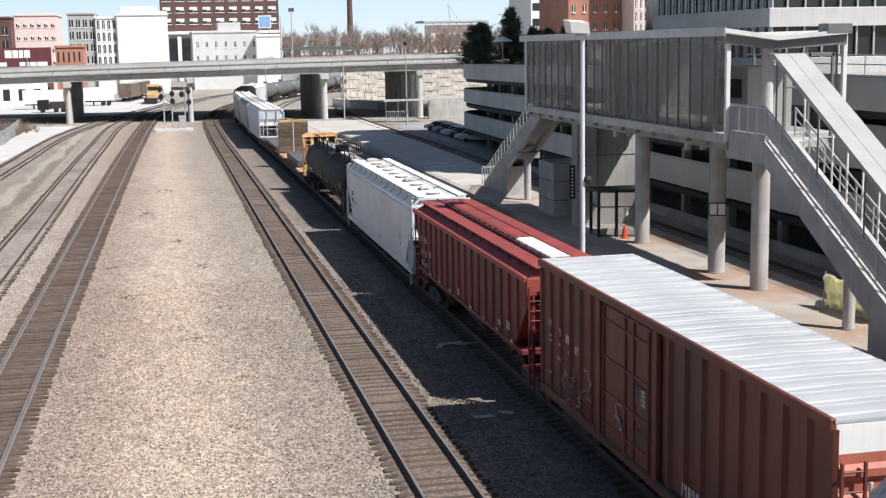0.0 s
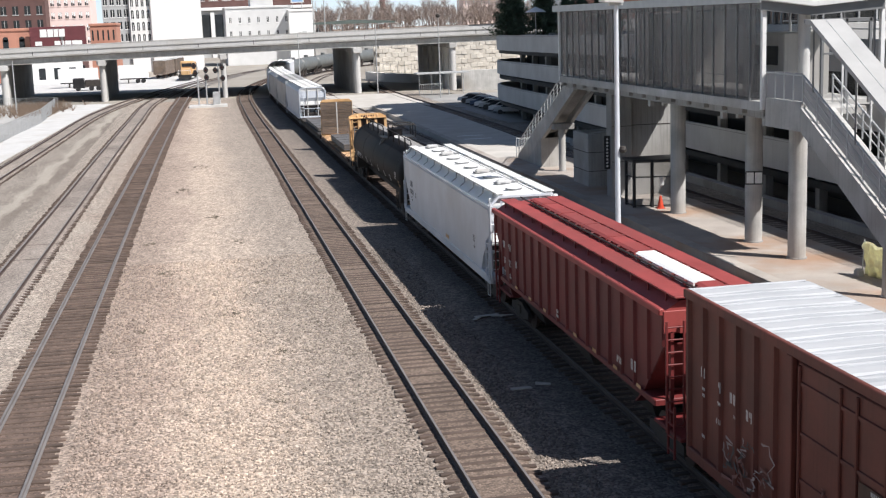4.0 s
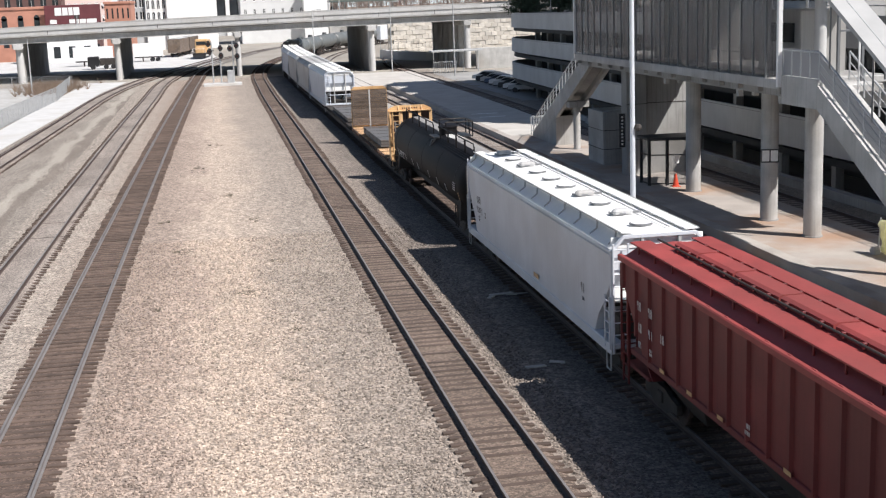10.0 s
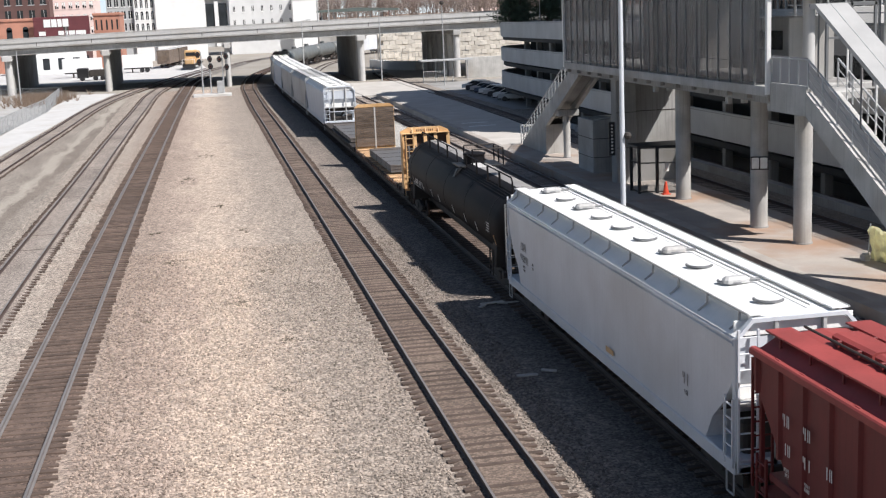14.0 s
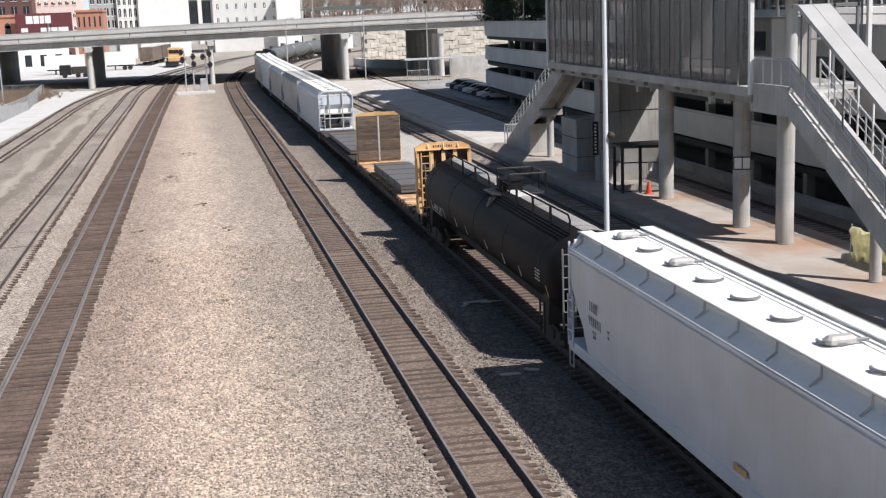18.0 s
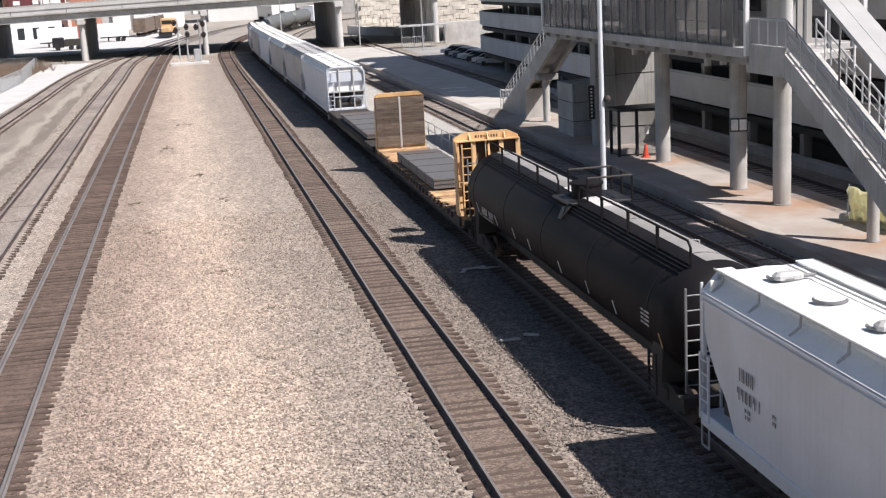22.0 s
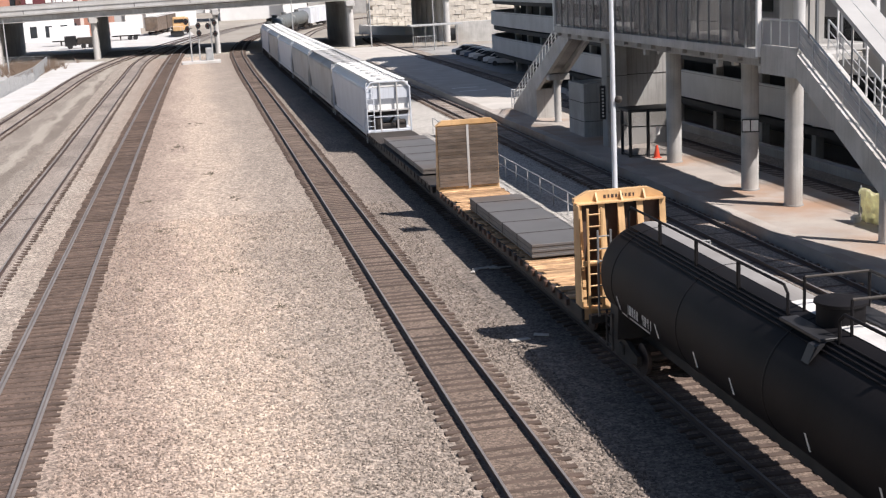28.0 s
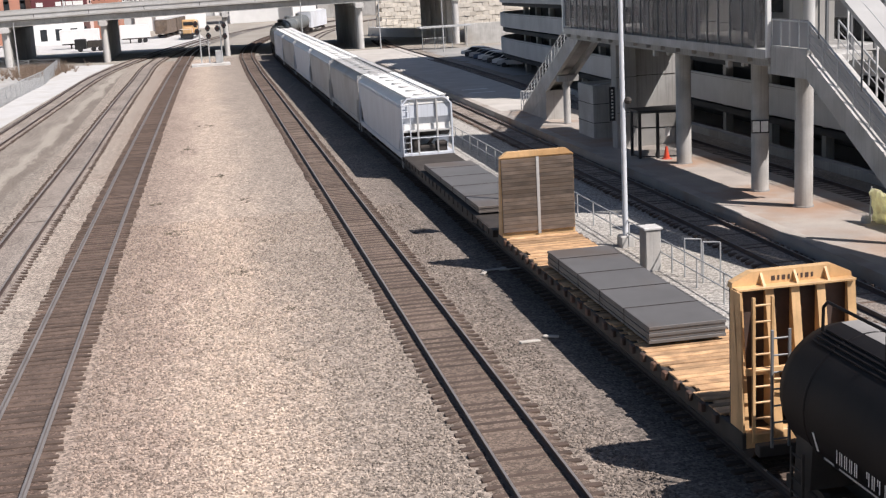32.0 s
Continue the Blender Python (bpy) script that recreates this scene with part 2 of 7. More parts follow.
rust_round_columns()
M_POLE = mat("pale_pole_paint", (0.62, 0.65, 0.69), 0.45, 0.06, 1.0, 12.0)
M_PLATEDGE = mat("platform_edge_concrete", (0.40, 0.365, 0.33), 0.88, 0.16, 0.8, 9.0, tint=(0.28, 0.24, 0.205))
M_STEEL = mat("galvanised_steel", (0.46, 0.47, 0.475), 0.5, 0.10, 2.0, 20.0, metal=0.3)
M_CANOPY = mat("canopy_sheet", (0.40, 0.40, 0.395), 0.6, 0.08, 0.8, 10.0, tint=(0.35, 0.345, 0.335))
M_ALU = mat("painted_roof_sheet", (0.66, 0.66, 0.65), 0.5, 0.06, 0.8, 10.0, metal=0.0, streak=0.12)
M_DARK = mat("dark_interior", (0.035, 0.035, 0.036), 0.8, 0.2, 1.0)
M_BLACK = mat("black_paint", (0.02, 0.02, 0.022), 0.5, 0.2, 1.0)
M_GLASS_SCREEN = glass("screen_glass", (0.085, 0.082, 0.088), 0.50, 0.25, 0.4)
M_MESH = glass("mesh_panel", (0.34, 0.34, 0.35), 0.78, 0.5)
M_GLASS = glass("clear_glass", (0.10, 0.11, 0.12), 0.18)
M_WIN = mat("window_glass", (0.03, 0.035, 0.04), 0.12, 0.3, 0.4)
M_WHITE = mat("white_paint", (0.78, 0.78, 0.77), 0.5, 0.05, 0.8, 12.0, streak=0.15)
M_ORANGE = mat("yellow_orange_paint", (0.66, 0.42, 0.21), 0.55, 0.14, 1.5, 18.0, tint=(0.42, 0.24, 0.10), streak=0.35)
M_CARWHITE = mat("hopper_white_paint", (0.66, 0.69, 0.74), 0.5, 0.07, 0.6, 10.0, tint=(0.57, 0.58, 0.60), streak=0.1)
M_CARROOF = mat("hopper_roof_white", (0.88, 0.88, 0.86), 0.55, 0.04, 1.2, 14.0, streak=0.08)
M_CARGREY = mat("hopper_grey_paint", (0.46, 0.46, 0.455), 0.55, 0.08, 0.6, 10.0, tint=(0.36, 0.345, 0.33), streak=0.35)
M_CARBLUE = mat("hopper_pale_blue_paint", (0.60, 0.64, 0.70), 0.5, 0.05, 0.6, 10.0, streak=0.25)
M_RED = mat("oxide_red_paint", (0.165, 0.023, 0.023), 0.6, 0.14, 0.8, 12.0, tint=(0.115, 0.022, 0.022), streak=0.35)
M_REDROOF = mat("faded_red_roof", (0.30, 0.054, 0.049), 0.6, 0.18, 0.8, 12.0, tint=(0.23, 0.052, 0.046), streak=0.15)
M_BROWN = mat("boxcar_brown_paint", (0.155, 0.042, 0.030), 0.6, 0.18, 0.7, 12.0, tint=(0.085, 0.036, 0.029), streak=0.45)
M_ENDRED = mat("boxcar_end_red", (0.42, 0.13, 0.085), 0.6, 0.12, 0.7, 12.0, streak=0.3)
M_TANK = mat("tank_black", (0.0095, 0.0088, 0.0100), 0.6, 0.3, 0.6, 14.0, tint=(0.016, 0.014, 0.0145), spec=0.15, streak=0.3)
# grey tone that paints the sun's sheen on the black tank
M_TANKTOP = mat("sheen_tank_top", (0.29, 0.28, 0.27), 0.6, 0.15, 0.7, 14.0, tint=(0.24, 0.225, 0.21))
M_TANKPALE = mat("spilled_product_stain", (0.66, 0.65, 0.63), 0.7, 0.12, 1.2, 14.0, tint=(0.30, 0.29, 0.28))
M_CRIB_TAN = mat("tan_track_ballast", (0.19, 0.143, 0.114), 0.95, 0.2, 0.6, cells=14.0, bump=0.04, tint=(0.17, 0.125, 0.10), space="World")
M_CRIB = mat("brown_track_ballast", (0.165, 0.115, 0.092), 0.95, 0.2, 0.6, cells=14.0, bump=0.04, tint=(0.125, 0.088, 0.072), space="World")
M_CRIB_GREY = mat("grey_track_ballast", (0.32, 0.275, 0.24), 0.95, 0.2, 0.6, cells=14.0, bump=0.04, tint=(0.20, 0.17, 0.15), space="World")
M_GARAGE = mat("garage_concrete", (0.55, 0.545, 0.535), 0.85, 0.09, 0.4, 10.0, tint=(0.46, 0.45, 0.435), streak=0.2)
M_TANKGREY = mat("tank_grey", (0.135, 0.145, 0.145), 0.5, 0.1, 0.6, 12.0, streak=0.3)
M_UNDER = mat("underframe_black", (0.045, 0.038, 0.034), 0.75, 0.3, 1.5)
M_PLANK = mat("weathered_plank", (0.125, 0.096, 0.077), 0.9, 0.35, 1.6, 25.0, bump=0.01, rnd=0.7, tint=(0.12, 0.085, 0.06))
M_PLANKPALE = mat("bleached_plank", (0.48, 0.45, 0.41), 0.9, 0.25, 2.0, 20.0, bump=0.006)
M_DECK = mat("deck_plank", (0.50, 0.31, 0.17), 0.85, 0.4, 2.0, 20.0, bump=0.006, rnd=0.8, tint=(0.38, 0.24, 0.13))
M_PLATE = mat("steel_plate", (0.155, 0.152, 0.152), 0.55, 0.10, 0.8, 16.0, metal=0.25, tint=(0.145, 0.115, 0.095))
M_BOXROOF = mat("boxcar_roof_paint", (0.42, 0.435, 0.455), 0.5, 0.07, 0.5, 8.0, tint=(0.34, 0.355, 0.375))
M_BOXRIB = mat("boxcar_roof_rib_paint", (0.47, 0.48, 0.495), 0.5, 0.06, 0.5, 8.0)
M_FRAME = mat("grey_frame_paint", (0.17, 0.175, 0.18), 0.5, 0.1, 1.5, 12.0)
M_RUSTSHEET = mat("rusty_sheet", (0.065, 0.042, 0.034), 0.7, 0.25, 1.5, 12.0, tint=(0.16, 0.08, 0.05))
M_BARWHITE = mat("stencil_white", (0.75, 0.75, 0.73), 0.6, 0.1, 4.0)
M_BARDARK = mat("stencil_dark", (0.08, 0.08, 0.085), 0.6, 0.1, 4.0)
M_GRAFFITI = mat("graffiti_pale", (0.36, 0.31, 0.31), 0.6, 0.2, 3.0)
M_GRAFFITI_PALE = mat("graffiti_pink", (0.24, 0.11, 0.10), 0.6, 0.2, 3.0)
M_YELLOW = mat("yellow_sheet", (0.88, 0.83, 0.58), 0.6, 0.2, 3.5, 9.0, bump=0.06, tint=(0.80, 0.71, 0.40))


def thin_sheet(m):
    """Sheeting thin enough for the sun to shine through."""
    n, link = m.node_tree.nodes, m.node_tree.links.new
    tr, mx = n.new("ShaderNodeBsdfTranslucent"), n.new("ShaderNodeMixShader")
    link(n["Principled BSDF"].inputs["Base Color"].links[0].from_socket, tr.inputs["Color"])
    mx.inputs[0].default_value = 0.5
    link(n["Principled BSDF"].outputs[0], mx.inputs[1])
    link(tr.outputs[0], mx.inputs[2])
    link(mx.outputs[0], n["Material Output"].inputs["Surface"])


thin_sheet(M_YELLOW)
M_REDCONE = mat("red_plastic", (0.62, 0.07, 0.03), 0.5, 0.1, 3.0)
M_BRICK = mat("brick", (0.46, 0.22, 0.155), 0.9, 0.12, 0.5, 6.0, tint=(0.38, 0.19, 0.14))
M_BRICKDARK = mat("brick_dark", (0.135, 0.075, 0.068), 0.9, 0.12, 0.4, 6.0)
M_PINK = mat("pale_pink_brick", (0.82, 0.66, 0.62), 0.9, 0.06, 0.4, 6.0)
M_STUCCO = mat("white_stucco", (0.84, 0.84, 0.83), 0.9, 0.04, 0.4, 6.0)
M_GREYWALL = mat("grey_wall", (0.46, 0.47, 0.475), 0.9, 0.06, 0.4, 6.0)
M_PALEGREY = mat("pale_grey_render", (0.62, 0.625, 0.625), 0.9, 0.05, 0.4, 6.0)
M_BILL = mat("billboard_maroon", (0.12, 0.03, 0.035), 0.6, 0.1, 0.6)
M_TWIG = mat("bare_twigs", (0.37, 0.31, 0.275), 0.95, 0.25, 0.3, 5.0)
M_BARK = mat("bark", (0.12, 0.09, 0.07), 0.95, 0.3, 2.0, 12.0, bump=0.01)
M_PINE = mat("pine_needles", (0.085, 0.12, 0.075), 0.9, 0.4, 1.2, 9.0)
M_WEED = mat("dark_weed", (0.17, 0.145, 0.11), 0.95, 0.3, 3.0, 12.0)
M_SCRUB = mat("dry_scrub", (0.26, 0.19, 0.14), 0.95, 0.3, 1.2, 9.0)
M_MIRRORGREEN = mat("green_shed_roof", (0.10, 0.125, 0.115), 0.6, 0.1, 0.6)
M_LENS = mat("signal_lens", (0.05, 0.012, 0.01), 0.2, 0.1, 3.0)


# ---- mesh helpers ----
class Geo:
    """Collects faces of one mesh."""

    def __init__(self):
        self.v, self.f = [], []

    def add(self, verts, faces):
        k = len(self.v)
        self.v += [tuple(p) for p in verts]
        self.f += [tuple(i + k for i in f) for f in faces]
        return self

    def hexa(self, p):
        return self.add(p, [(0, 3, 2, 1), (4, 5, 6, 7), (0, 1, 5, 4), (1, 2, 6, 5), (2, 3, 7, 6), (3, 0, 4, 7)])

    def box(self, x0, x1, y0, y1, z0, z1):
        return self.hexa([(x0, y0, z0), (x1, y0, z0), (x1, y1, z0), (x0, y1, z0), (x0, y0, z1), (x1, y0, z1), (x1, y1, z1), (x0, y1, z1)])

    def bbox(self, x0, x1, y0, y1, z0, z1, c=0.02):
        """A box whose upright and top edges are chamfered."""
        lo = [(x0 + c, y0), (x1 - c, y0), (x1, y0 + c), (x1, y1 - c), (x1 - c, y1), (x0 + c, y1), (x0, y1 - c), (x0, y0 + c)]
        mx, my = (x0 + x1) / 2, (y0 + y1) / 2
        sx, sy = 1 - 2 * c / max(1e-6, x1 - x0), 1 - 2 * c / max(1e-6, y1 - y0)
        top = [(mx + (x - mx) * sx, my + (y - my) * sy) for x, y in lo]
        vs = [(x, y, z0) for x, y in lo] + [(x, y, z1 - c) for x, y in lo] + [(x, y, z1) for x, y in top]
        fs = [tuple(range(7, -1, -1)), tuple(range(16, 24))]
        for r in (0, 8):
            fs += [(r + i, r + (i + 1) % 8, r + 8 + (i + 1) % 8, r + 8 + i) for i in range(8)]
        return self.add(vs, fs)

    def prism(self, prof, axis, lo, hi):
        """A polygon of (a, b) pulled along an axis: x takes (y, z), y takes (x, z), z takes (x, y)."""
        put = {"x": lambda a, b, t: (t, a, b), "y": lambda a, b, t: (a, t, b), "z": lambda a, b, t: (a, b, t)}[axis]
        n = len(prof)
        vs = [put(a, b, lo) for a, b in prof] + [put(a, b, hi) for a, b in prof]
        return self.add(vs, [tuple(range(n)), tuple(range(2 * n - 1, n - 1, -1))] + [(i, i + n, (i + 1) % n + n, (i + 1) % n) for i in range(n)])

    def cyl(self, a, b, r0, r1=None, n=10):
        a, b = Vector(a), Vector(b)
        r1 = r0 if r1 is None else r1
        d = (b - a).normalized()
        u = d.orthogonal().normalized()
        w = d.cross(u)
        vs = []
        for p, r in ((a, r0), (b, r1)):
            vs += [p + (u * math.cos(2 * math.pi * i / n) + w * math.sin(2 * math.pi * i / n)) * r for i in range(n)]
        return self.add(vs, [tuple(range(n - 1, -1, -1)), tuple(range(n, 2 * n))] + [(i, (i + 1) % n, (i + 1) % n + n, i + n) for i in range(n)])

    def tube(self, pts, r, n=6):
        for a, b in zip(pts, pts[1:]):
            self.cyl(a, b, r, n=n)
        return self

    def lathe(self, prof, origin, axis="z", n=20):
        """A profile of (radius, height) turned round an axis."""
        ox, oy, oz = origin
        k = len(self.v)
        for r, h in prof:
            for i in range(n):
                c, s = r * math.cos(2 * math.pi * i / n), r * math.sin(2 * math.pi * i / n)
                self.v.append((ox + c, oy + s, oz + h) if axis == "z" else (ox + c, oy + h, oz + s) if axis == "y" else (ox + h, oy + c, oz + s))
        for j in range(len(prof) - 1):
            for i in range(n):
                self.f.append((k + j * n + i, k + j * n + (i + 1) % n, k + (j + 1) * n + (i + 1) % n, k + (j + 1) * n + i))
        self.f.append(tuple(k + i for i in range(n)))
        self.f.append(tuple(k + (len(prof) - 1) * n + i for i in range(n)))
        return self

    def sector(self, R, a0, a1, y0, y1, zc, n=14, thick=0.006):
        """Part of a thin round sheet along y, from angle a0 to a1."""
        vs, fs = [], []
        for i in range(n + 1):
            a = radians(a0 + (a1 - a0) * i / n)
            c, s = math.cos(a), math.sin(a)
            vs += [(R * c, y0, zc + R * s), (R * c, y1, zc + R * s), ((R + thick) * c, y1, zc + (R + thick) * s), ((R + thick) * c, y0, zc + (R + thick) * s)]
        for i in range(n):
            fs += [(4 * i + j, 4 * i + (j + 1) % 4, 4 * i + 4 + (j + 1) % 4, 4 * i + 4 + j) for j in range(4)]
        fs += [(0, 1, 2, 3), (4 * n, 4 * n + 1, 4 * n + 2, 4 * n + 3)]
        return self.add(vs, fs)

    def ribbon(self, pts, x, width):
        """A painted stroke through points (y, z) on a side that faces -x."""
        vs, fs, n = [], [], len(pts)
        for i, (y, z) in enumerate(pts):
            a, b = pts[max(0, i - 1)], pts[min(n - 1, i + 1)]
            d = math.hypot(b[0] - a[0], b[1] - a[1]) or 1.0
            k = width / 2 * (0.6 + 0.4 * math.sin(i * 1.7))
            ny, nz = -(b[1] - a[1]) / d * k, (b[0] - a[0]) / d * k
            vs += [(x, y + ny, z + nz), (x, y - ny, z - nz), (x - 0.004, y - ny, z - nz), (x - 0.004, y + ny, z + nz)]
        for i in range(n - 1):
            fs += [(4 * i + j, 4 * i + (j + 1) % 4, 4 * i + 4 + (j + 1) % 4, 4 * i + 4 + j) for j in range(4)]
        fs += [(0, 1, 2, 3), (4 * n - 4, 4 * n - 3, 4 * n - 2, 4 * n - 1)]
        return self.add(vs, fs)

    def sweep(self, prof, pts, close=True):
        """A profile of (side, up) swept along level points."""
        n = len(prof)
        k = len(self.v)
        P = [Vector(p) for p in pts]
        for i, p in enumerate(P):
            d = (P[min(i + 1, len(P) - 1)] - P[max(i - 1, 0)])
            d.z = 0
            d.normalize()
            side = Vector((d.y, -d.x, 0))
            self.v += [tuple(p + side * a + Vector((0, 0, b))) for a, b in prof]
        m = n if close else n - 1
        for j in range(len(P) - 1):
            for i in range(m):
                self.f.append((k + j * n + i, k + j * n + (i + 1) % n, k + (j + 1) * n + (i + 1) % n, k + (j + 1) * n + i))
        if close:
            self.f += [tuple(k + i for i in range(n)), tuple(k + (len(P) - 1) * n + i for i in range(n))]
        return self

    def mesh(self, name, material, smooth=False):
        me = bpy.data.meshes.new(name)
        me.from_pydata(self.v, [], self.f)
        bm = bmesh.new()
        bm.from_mesh(me)
        bmesh.ops.recalc_face_normals(bm, faces=bm.faces)
        bm.to_mesh(me)
        bm.free()
        me.materials.append(material)
        if smooth:
            me.polygons.foreach_set("use_smooth", [True] * len(me.polygons))
            me.set_sharp_from_angle(angle=radians(40))
        return me


def part(name, geo, material, parent, label="", smooth=False, at=None):
    ob = new(name, geo.mesh(name, material, smooth))
    ob.parent = parent
    if at is not None:
        ob.matrix_basis = at
    if label:
        ob["label"] = label
    return ob


def share(name, me, parent, m):
    """One more piece on a mesh that is there already."""
    ob = new(name, me)
    ob.parent = parent
    ob.matrix_basis = m
    return ob


def thing(name, label, category, group="", kind="", at=None):
    ob = new(name)
    if at is not None:
        ob.matrix_basis = at
    return tagged(ob, label, category, group, kind)


def solid(name, geo, material, label, category, group="", kind="", smooth=False):
    return tagged(new(name, geo.mesh(name, material, smooth)), label, category, group, kind)


def course(ctrl, step=2.0):
    """Points along a smooth line through control points (x, y)."""
    P = np.array(ctrl, float)
    y = np.arange(P[0, 1], P[-1, 1], step)
    d = np.gradient(P[:, 0], P[:, 1])
    i = np.clip(np.searchsorted(P[:, 1], y, "right") - 1, 0, len(P) - 2)
    h = P[i + 1, 1] - P[i, 1]
    t = (y - P[i, 1]) / h
    x = ((2 * t**3 - 3 * t**2 + 1) * P[i, 0] + (t**3 - 2 * t**2 + t) * h * d[i]
         + (-2 * t**3 + 3 * t**2) * P[i + 1, 0] + (t**3 - t**2) * h * d[i + 1])
    return list(zip(x.tolist(), y.tolist()))


# ---- ground ----
def sheet(name, x0, x1, y0, y1, z, step, amp, material, label, category):
    """A gently uneven ground sheet."""
    g = Geo()
    nx, ny = max(1, round((x1 - x0) / step)), max(1, round((y1 - y0) / step))
    for j in range(ny + 1):
        for i in range(nx + 1):
            x, y = x0 + (x1 - x0) * i / nx, y0 + (y1 - y0) * j / ny
            edge = i in (0, nx) or j in (0, ny)
            g.v.append((x, y, z - 0.05 if edge else z + amp * noise.noise((x * 0.6, y * 0.6, 3.1)) + amp * 0.6 * noise.noise((x * 2.1, y * 2.1, 1.7))))
    for j in range(ny):
        for i in range(nx):
            a = j * (nx + 1) + i
            g.f.append((a, a + 1, a + nx + 2, a + nx + 1))
    return solid(name, g, material, label, category, kind="structure", smooth=True)


solid("ground", Geo().add([(-900, -120, -0.34), (1300, -120, -0.34), (1300, 2400, -0.34), (-900, 2400, -0.34)], [(0, 1, 2, 3)]), M_DIRT,
      "pale dusty ground of a rail yard", "ground", kind="structure")
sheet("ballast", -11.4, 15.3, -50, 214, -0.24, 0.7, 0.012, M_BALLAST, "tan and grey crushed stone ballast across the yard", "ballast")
sheet("ballast_mud", -20.0, -11.4, -50, 214, -0.26, 1.0, 0.03, M_MUD, "muddy ballast with pale wheel marks", "ballast")
sheet("gravel_strip", 15.3, 20.0, -50, 200, -0.24, 0.75, 0.03, M_PALE, "pale gravel strip along a fence", "gravel")
sheet("ballast_platform_track", 20.0, 23.0, -50, 200, -0.255, 0.75, 0.02, M_BALLAST_PLAT, "dark ballast of the platform track", "ballast")
sheet("ballast_garage_track", 29.25, 36.0, -50, 214, -0.255, 1.0, 0.02, M_BALLAST_DARK, "dark ballast of the track beside a garage", "ballast")

# ---- tracks ----
COURSES = {
    "left_main": [(-6.25, -40), (-6.12, 0), (-5.62, 60), (-4.98, 110), (-4.30, 150), (-3.05, 205), (-1.9, 237), (1.0, 265), (7.0, 300), (17.0, 345), (32, 390)],
    "right_main": [(6.82, -40), (6.82, 0), (6.82, 60), (6.82, 130), (6.86, 180), (7.6, 220), (9.4, 245), (13.5, 275), (20, 305), (31, 345), (46, 385)],
    "train": [(12.56, -80), (12.56, 0), (12.56, 60), (12.56, 130), (12.50, 185), (12.9, 215), (14.6, 240), (18.6, 268), (25, 296), (34.5, 324), (47, 350), (66, 380), (90, 408), (120, 434), (150, 455)],
    "left_siding": [(-9.6, -40), (-9.6, 0), (-9.55, 60), (-9.25, 90), (-9.05, 120), (-8.5, 167), (-7.6, 212), (-4.0, 250), (2.5, 290), (12, 330), (26, 372)],
    "left_spur": [(-19.2, 20), (-18.5, 70), (-17.3, 106), (-16.2, 142), (-14.4, 190), (-12.0, 214), (-6.0, 255), (2.0, 300)],
    "platform_track": [(21.5, -40), (21.5, 0), (21.5, 60), (21.4, 120), (20.75, 165), (20.6, 205), (22.5, 257), (28.5, 290), (39, 325)],
    "garage_track": [(30.45, -40), (30.45, 0), (30.4, 60), (30.5, 95), (31.3, 122), (31.5, 150), (31.3, 175), (31.2, 200), (32.5, 235), (36, 265), (44, 300)],
}
RAIL = [(-0.07, -0.17), (0.07, -0.17), (0.07, -0.155), (0.012, -0.13), (0.012, -0.045), (0.036, -0.035), (0.036, 0), (-0.036, 0), (-0.036, -0.035), (-0.012, -0.045), (-0.012, -0.13), (-0.07, -0.155)]


def tie_mesh(material, length=2.6):
    h = length / 2
    return Geo().bbox(-h, h, -0.1, 0.1, -0.36, -0.168, 0.015).mesh("tie", material)


TIE, TIE_GREY = tie_mesh(M_TIE), tie_mesh(M_TIE_GREY)


def track(key, label, tie, near, far, spacing, rail_mat, crib_mat, crib_z=-0.19, heads=True):
    """Two rails, ties as pieces in the near stretch and joined ties beyond it."""
    rnd = random.Random(key)
    top = thing("railway_track", label, "railway track", kind="structure")
    line = course(COURSES[key])
    for side in (-0.7525, 0.7525):
        part("rail", Geo().sweep([(a + side, b) for a, b in RAIL], [(x, y, 0) for x, y in line]), rail_mat, top)
    if heads:
        for side in (-0.7525, 0.7525):
            part("rail_head", Geo().sweep([(side - 0.034, 0.0), (side + 0.034, 0.0), (side + 0.030, 0.004), (side - 0.030, 0.004)], [(x, y, 0) for x, y in line]), M_RAIL, top, "polished running surface")
    crib = Geo().sweep([(-1.2, -0.25), (-0.98, crib_z), (0.98, crib_z), (1.2, -0.25), (0.95, -0.3), (-0.95, -0.3)], [(x, y, 0) for x, y in line if y < far])
    tagged(part("crib_ballast", crib, crib_mat, top, "brown stained ballast between the ties"), kind="stuff")
    rest = Geo()
    pts, count = np.array(line), 0
    y = pts[0, 1]
    while y < min(far, pts[-1, 1] - 3):
        x = np.interp(y, pts[:, 1], pts[:, 0])
        a = math.atan2(np.interp(y + 1, pts[:, 1], pts[:, 0]) - x, 1.0)
        m = pose(x + rnd.uniform(-0.06, 0.06), y, rnd.uniform(-0.02, 0.005), 0, 0, -math.degrees(a) + rnd.uniform(-1.2, 1.2))
        if near <= y and count < 300:
            share("tie", tie, top, m)
            count += 1
        else:
            k = len(rest.v)
            rest.v += [tuple(m @ v.co) for v in tie.vertices]
            rest.f += [tuple(i + k for i in p.vertices) for p in tie.polygons]
        y += spacing * rnd.uniform(0.94, 1.06)
    if rest.v:
        tagged(part("far_ties", rest, tie.materials[0], top), kind="stuff")
    return top


# ---- overpass ----
def deck_line(x):
    """y and deck height of the road bridge at x."""
    return 219.5 - 0.20 * (x - 4), 9.62 + 0.0145 * x - 0.00006 * (x - 20) ** 2


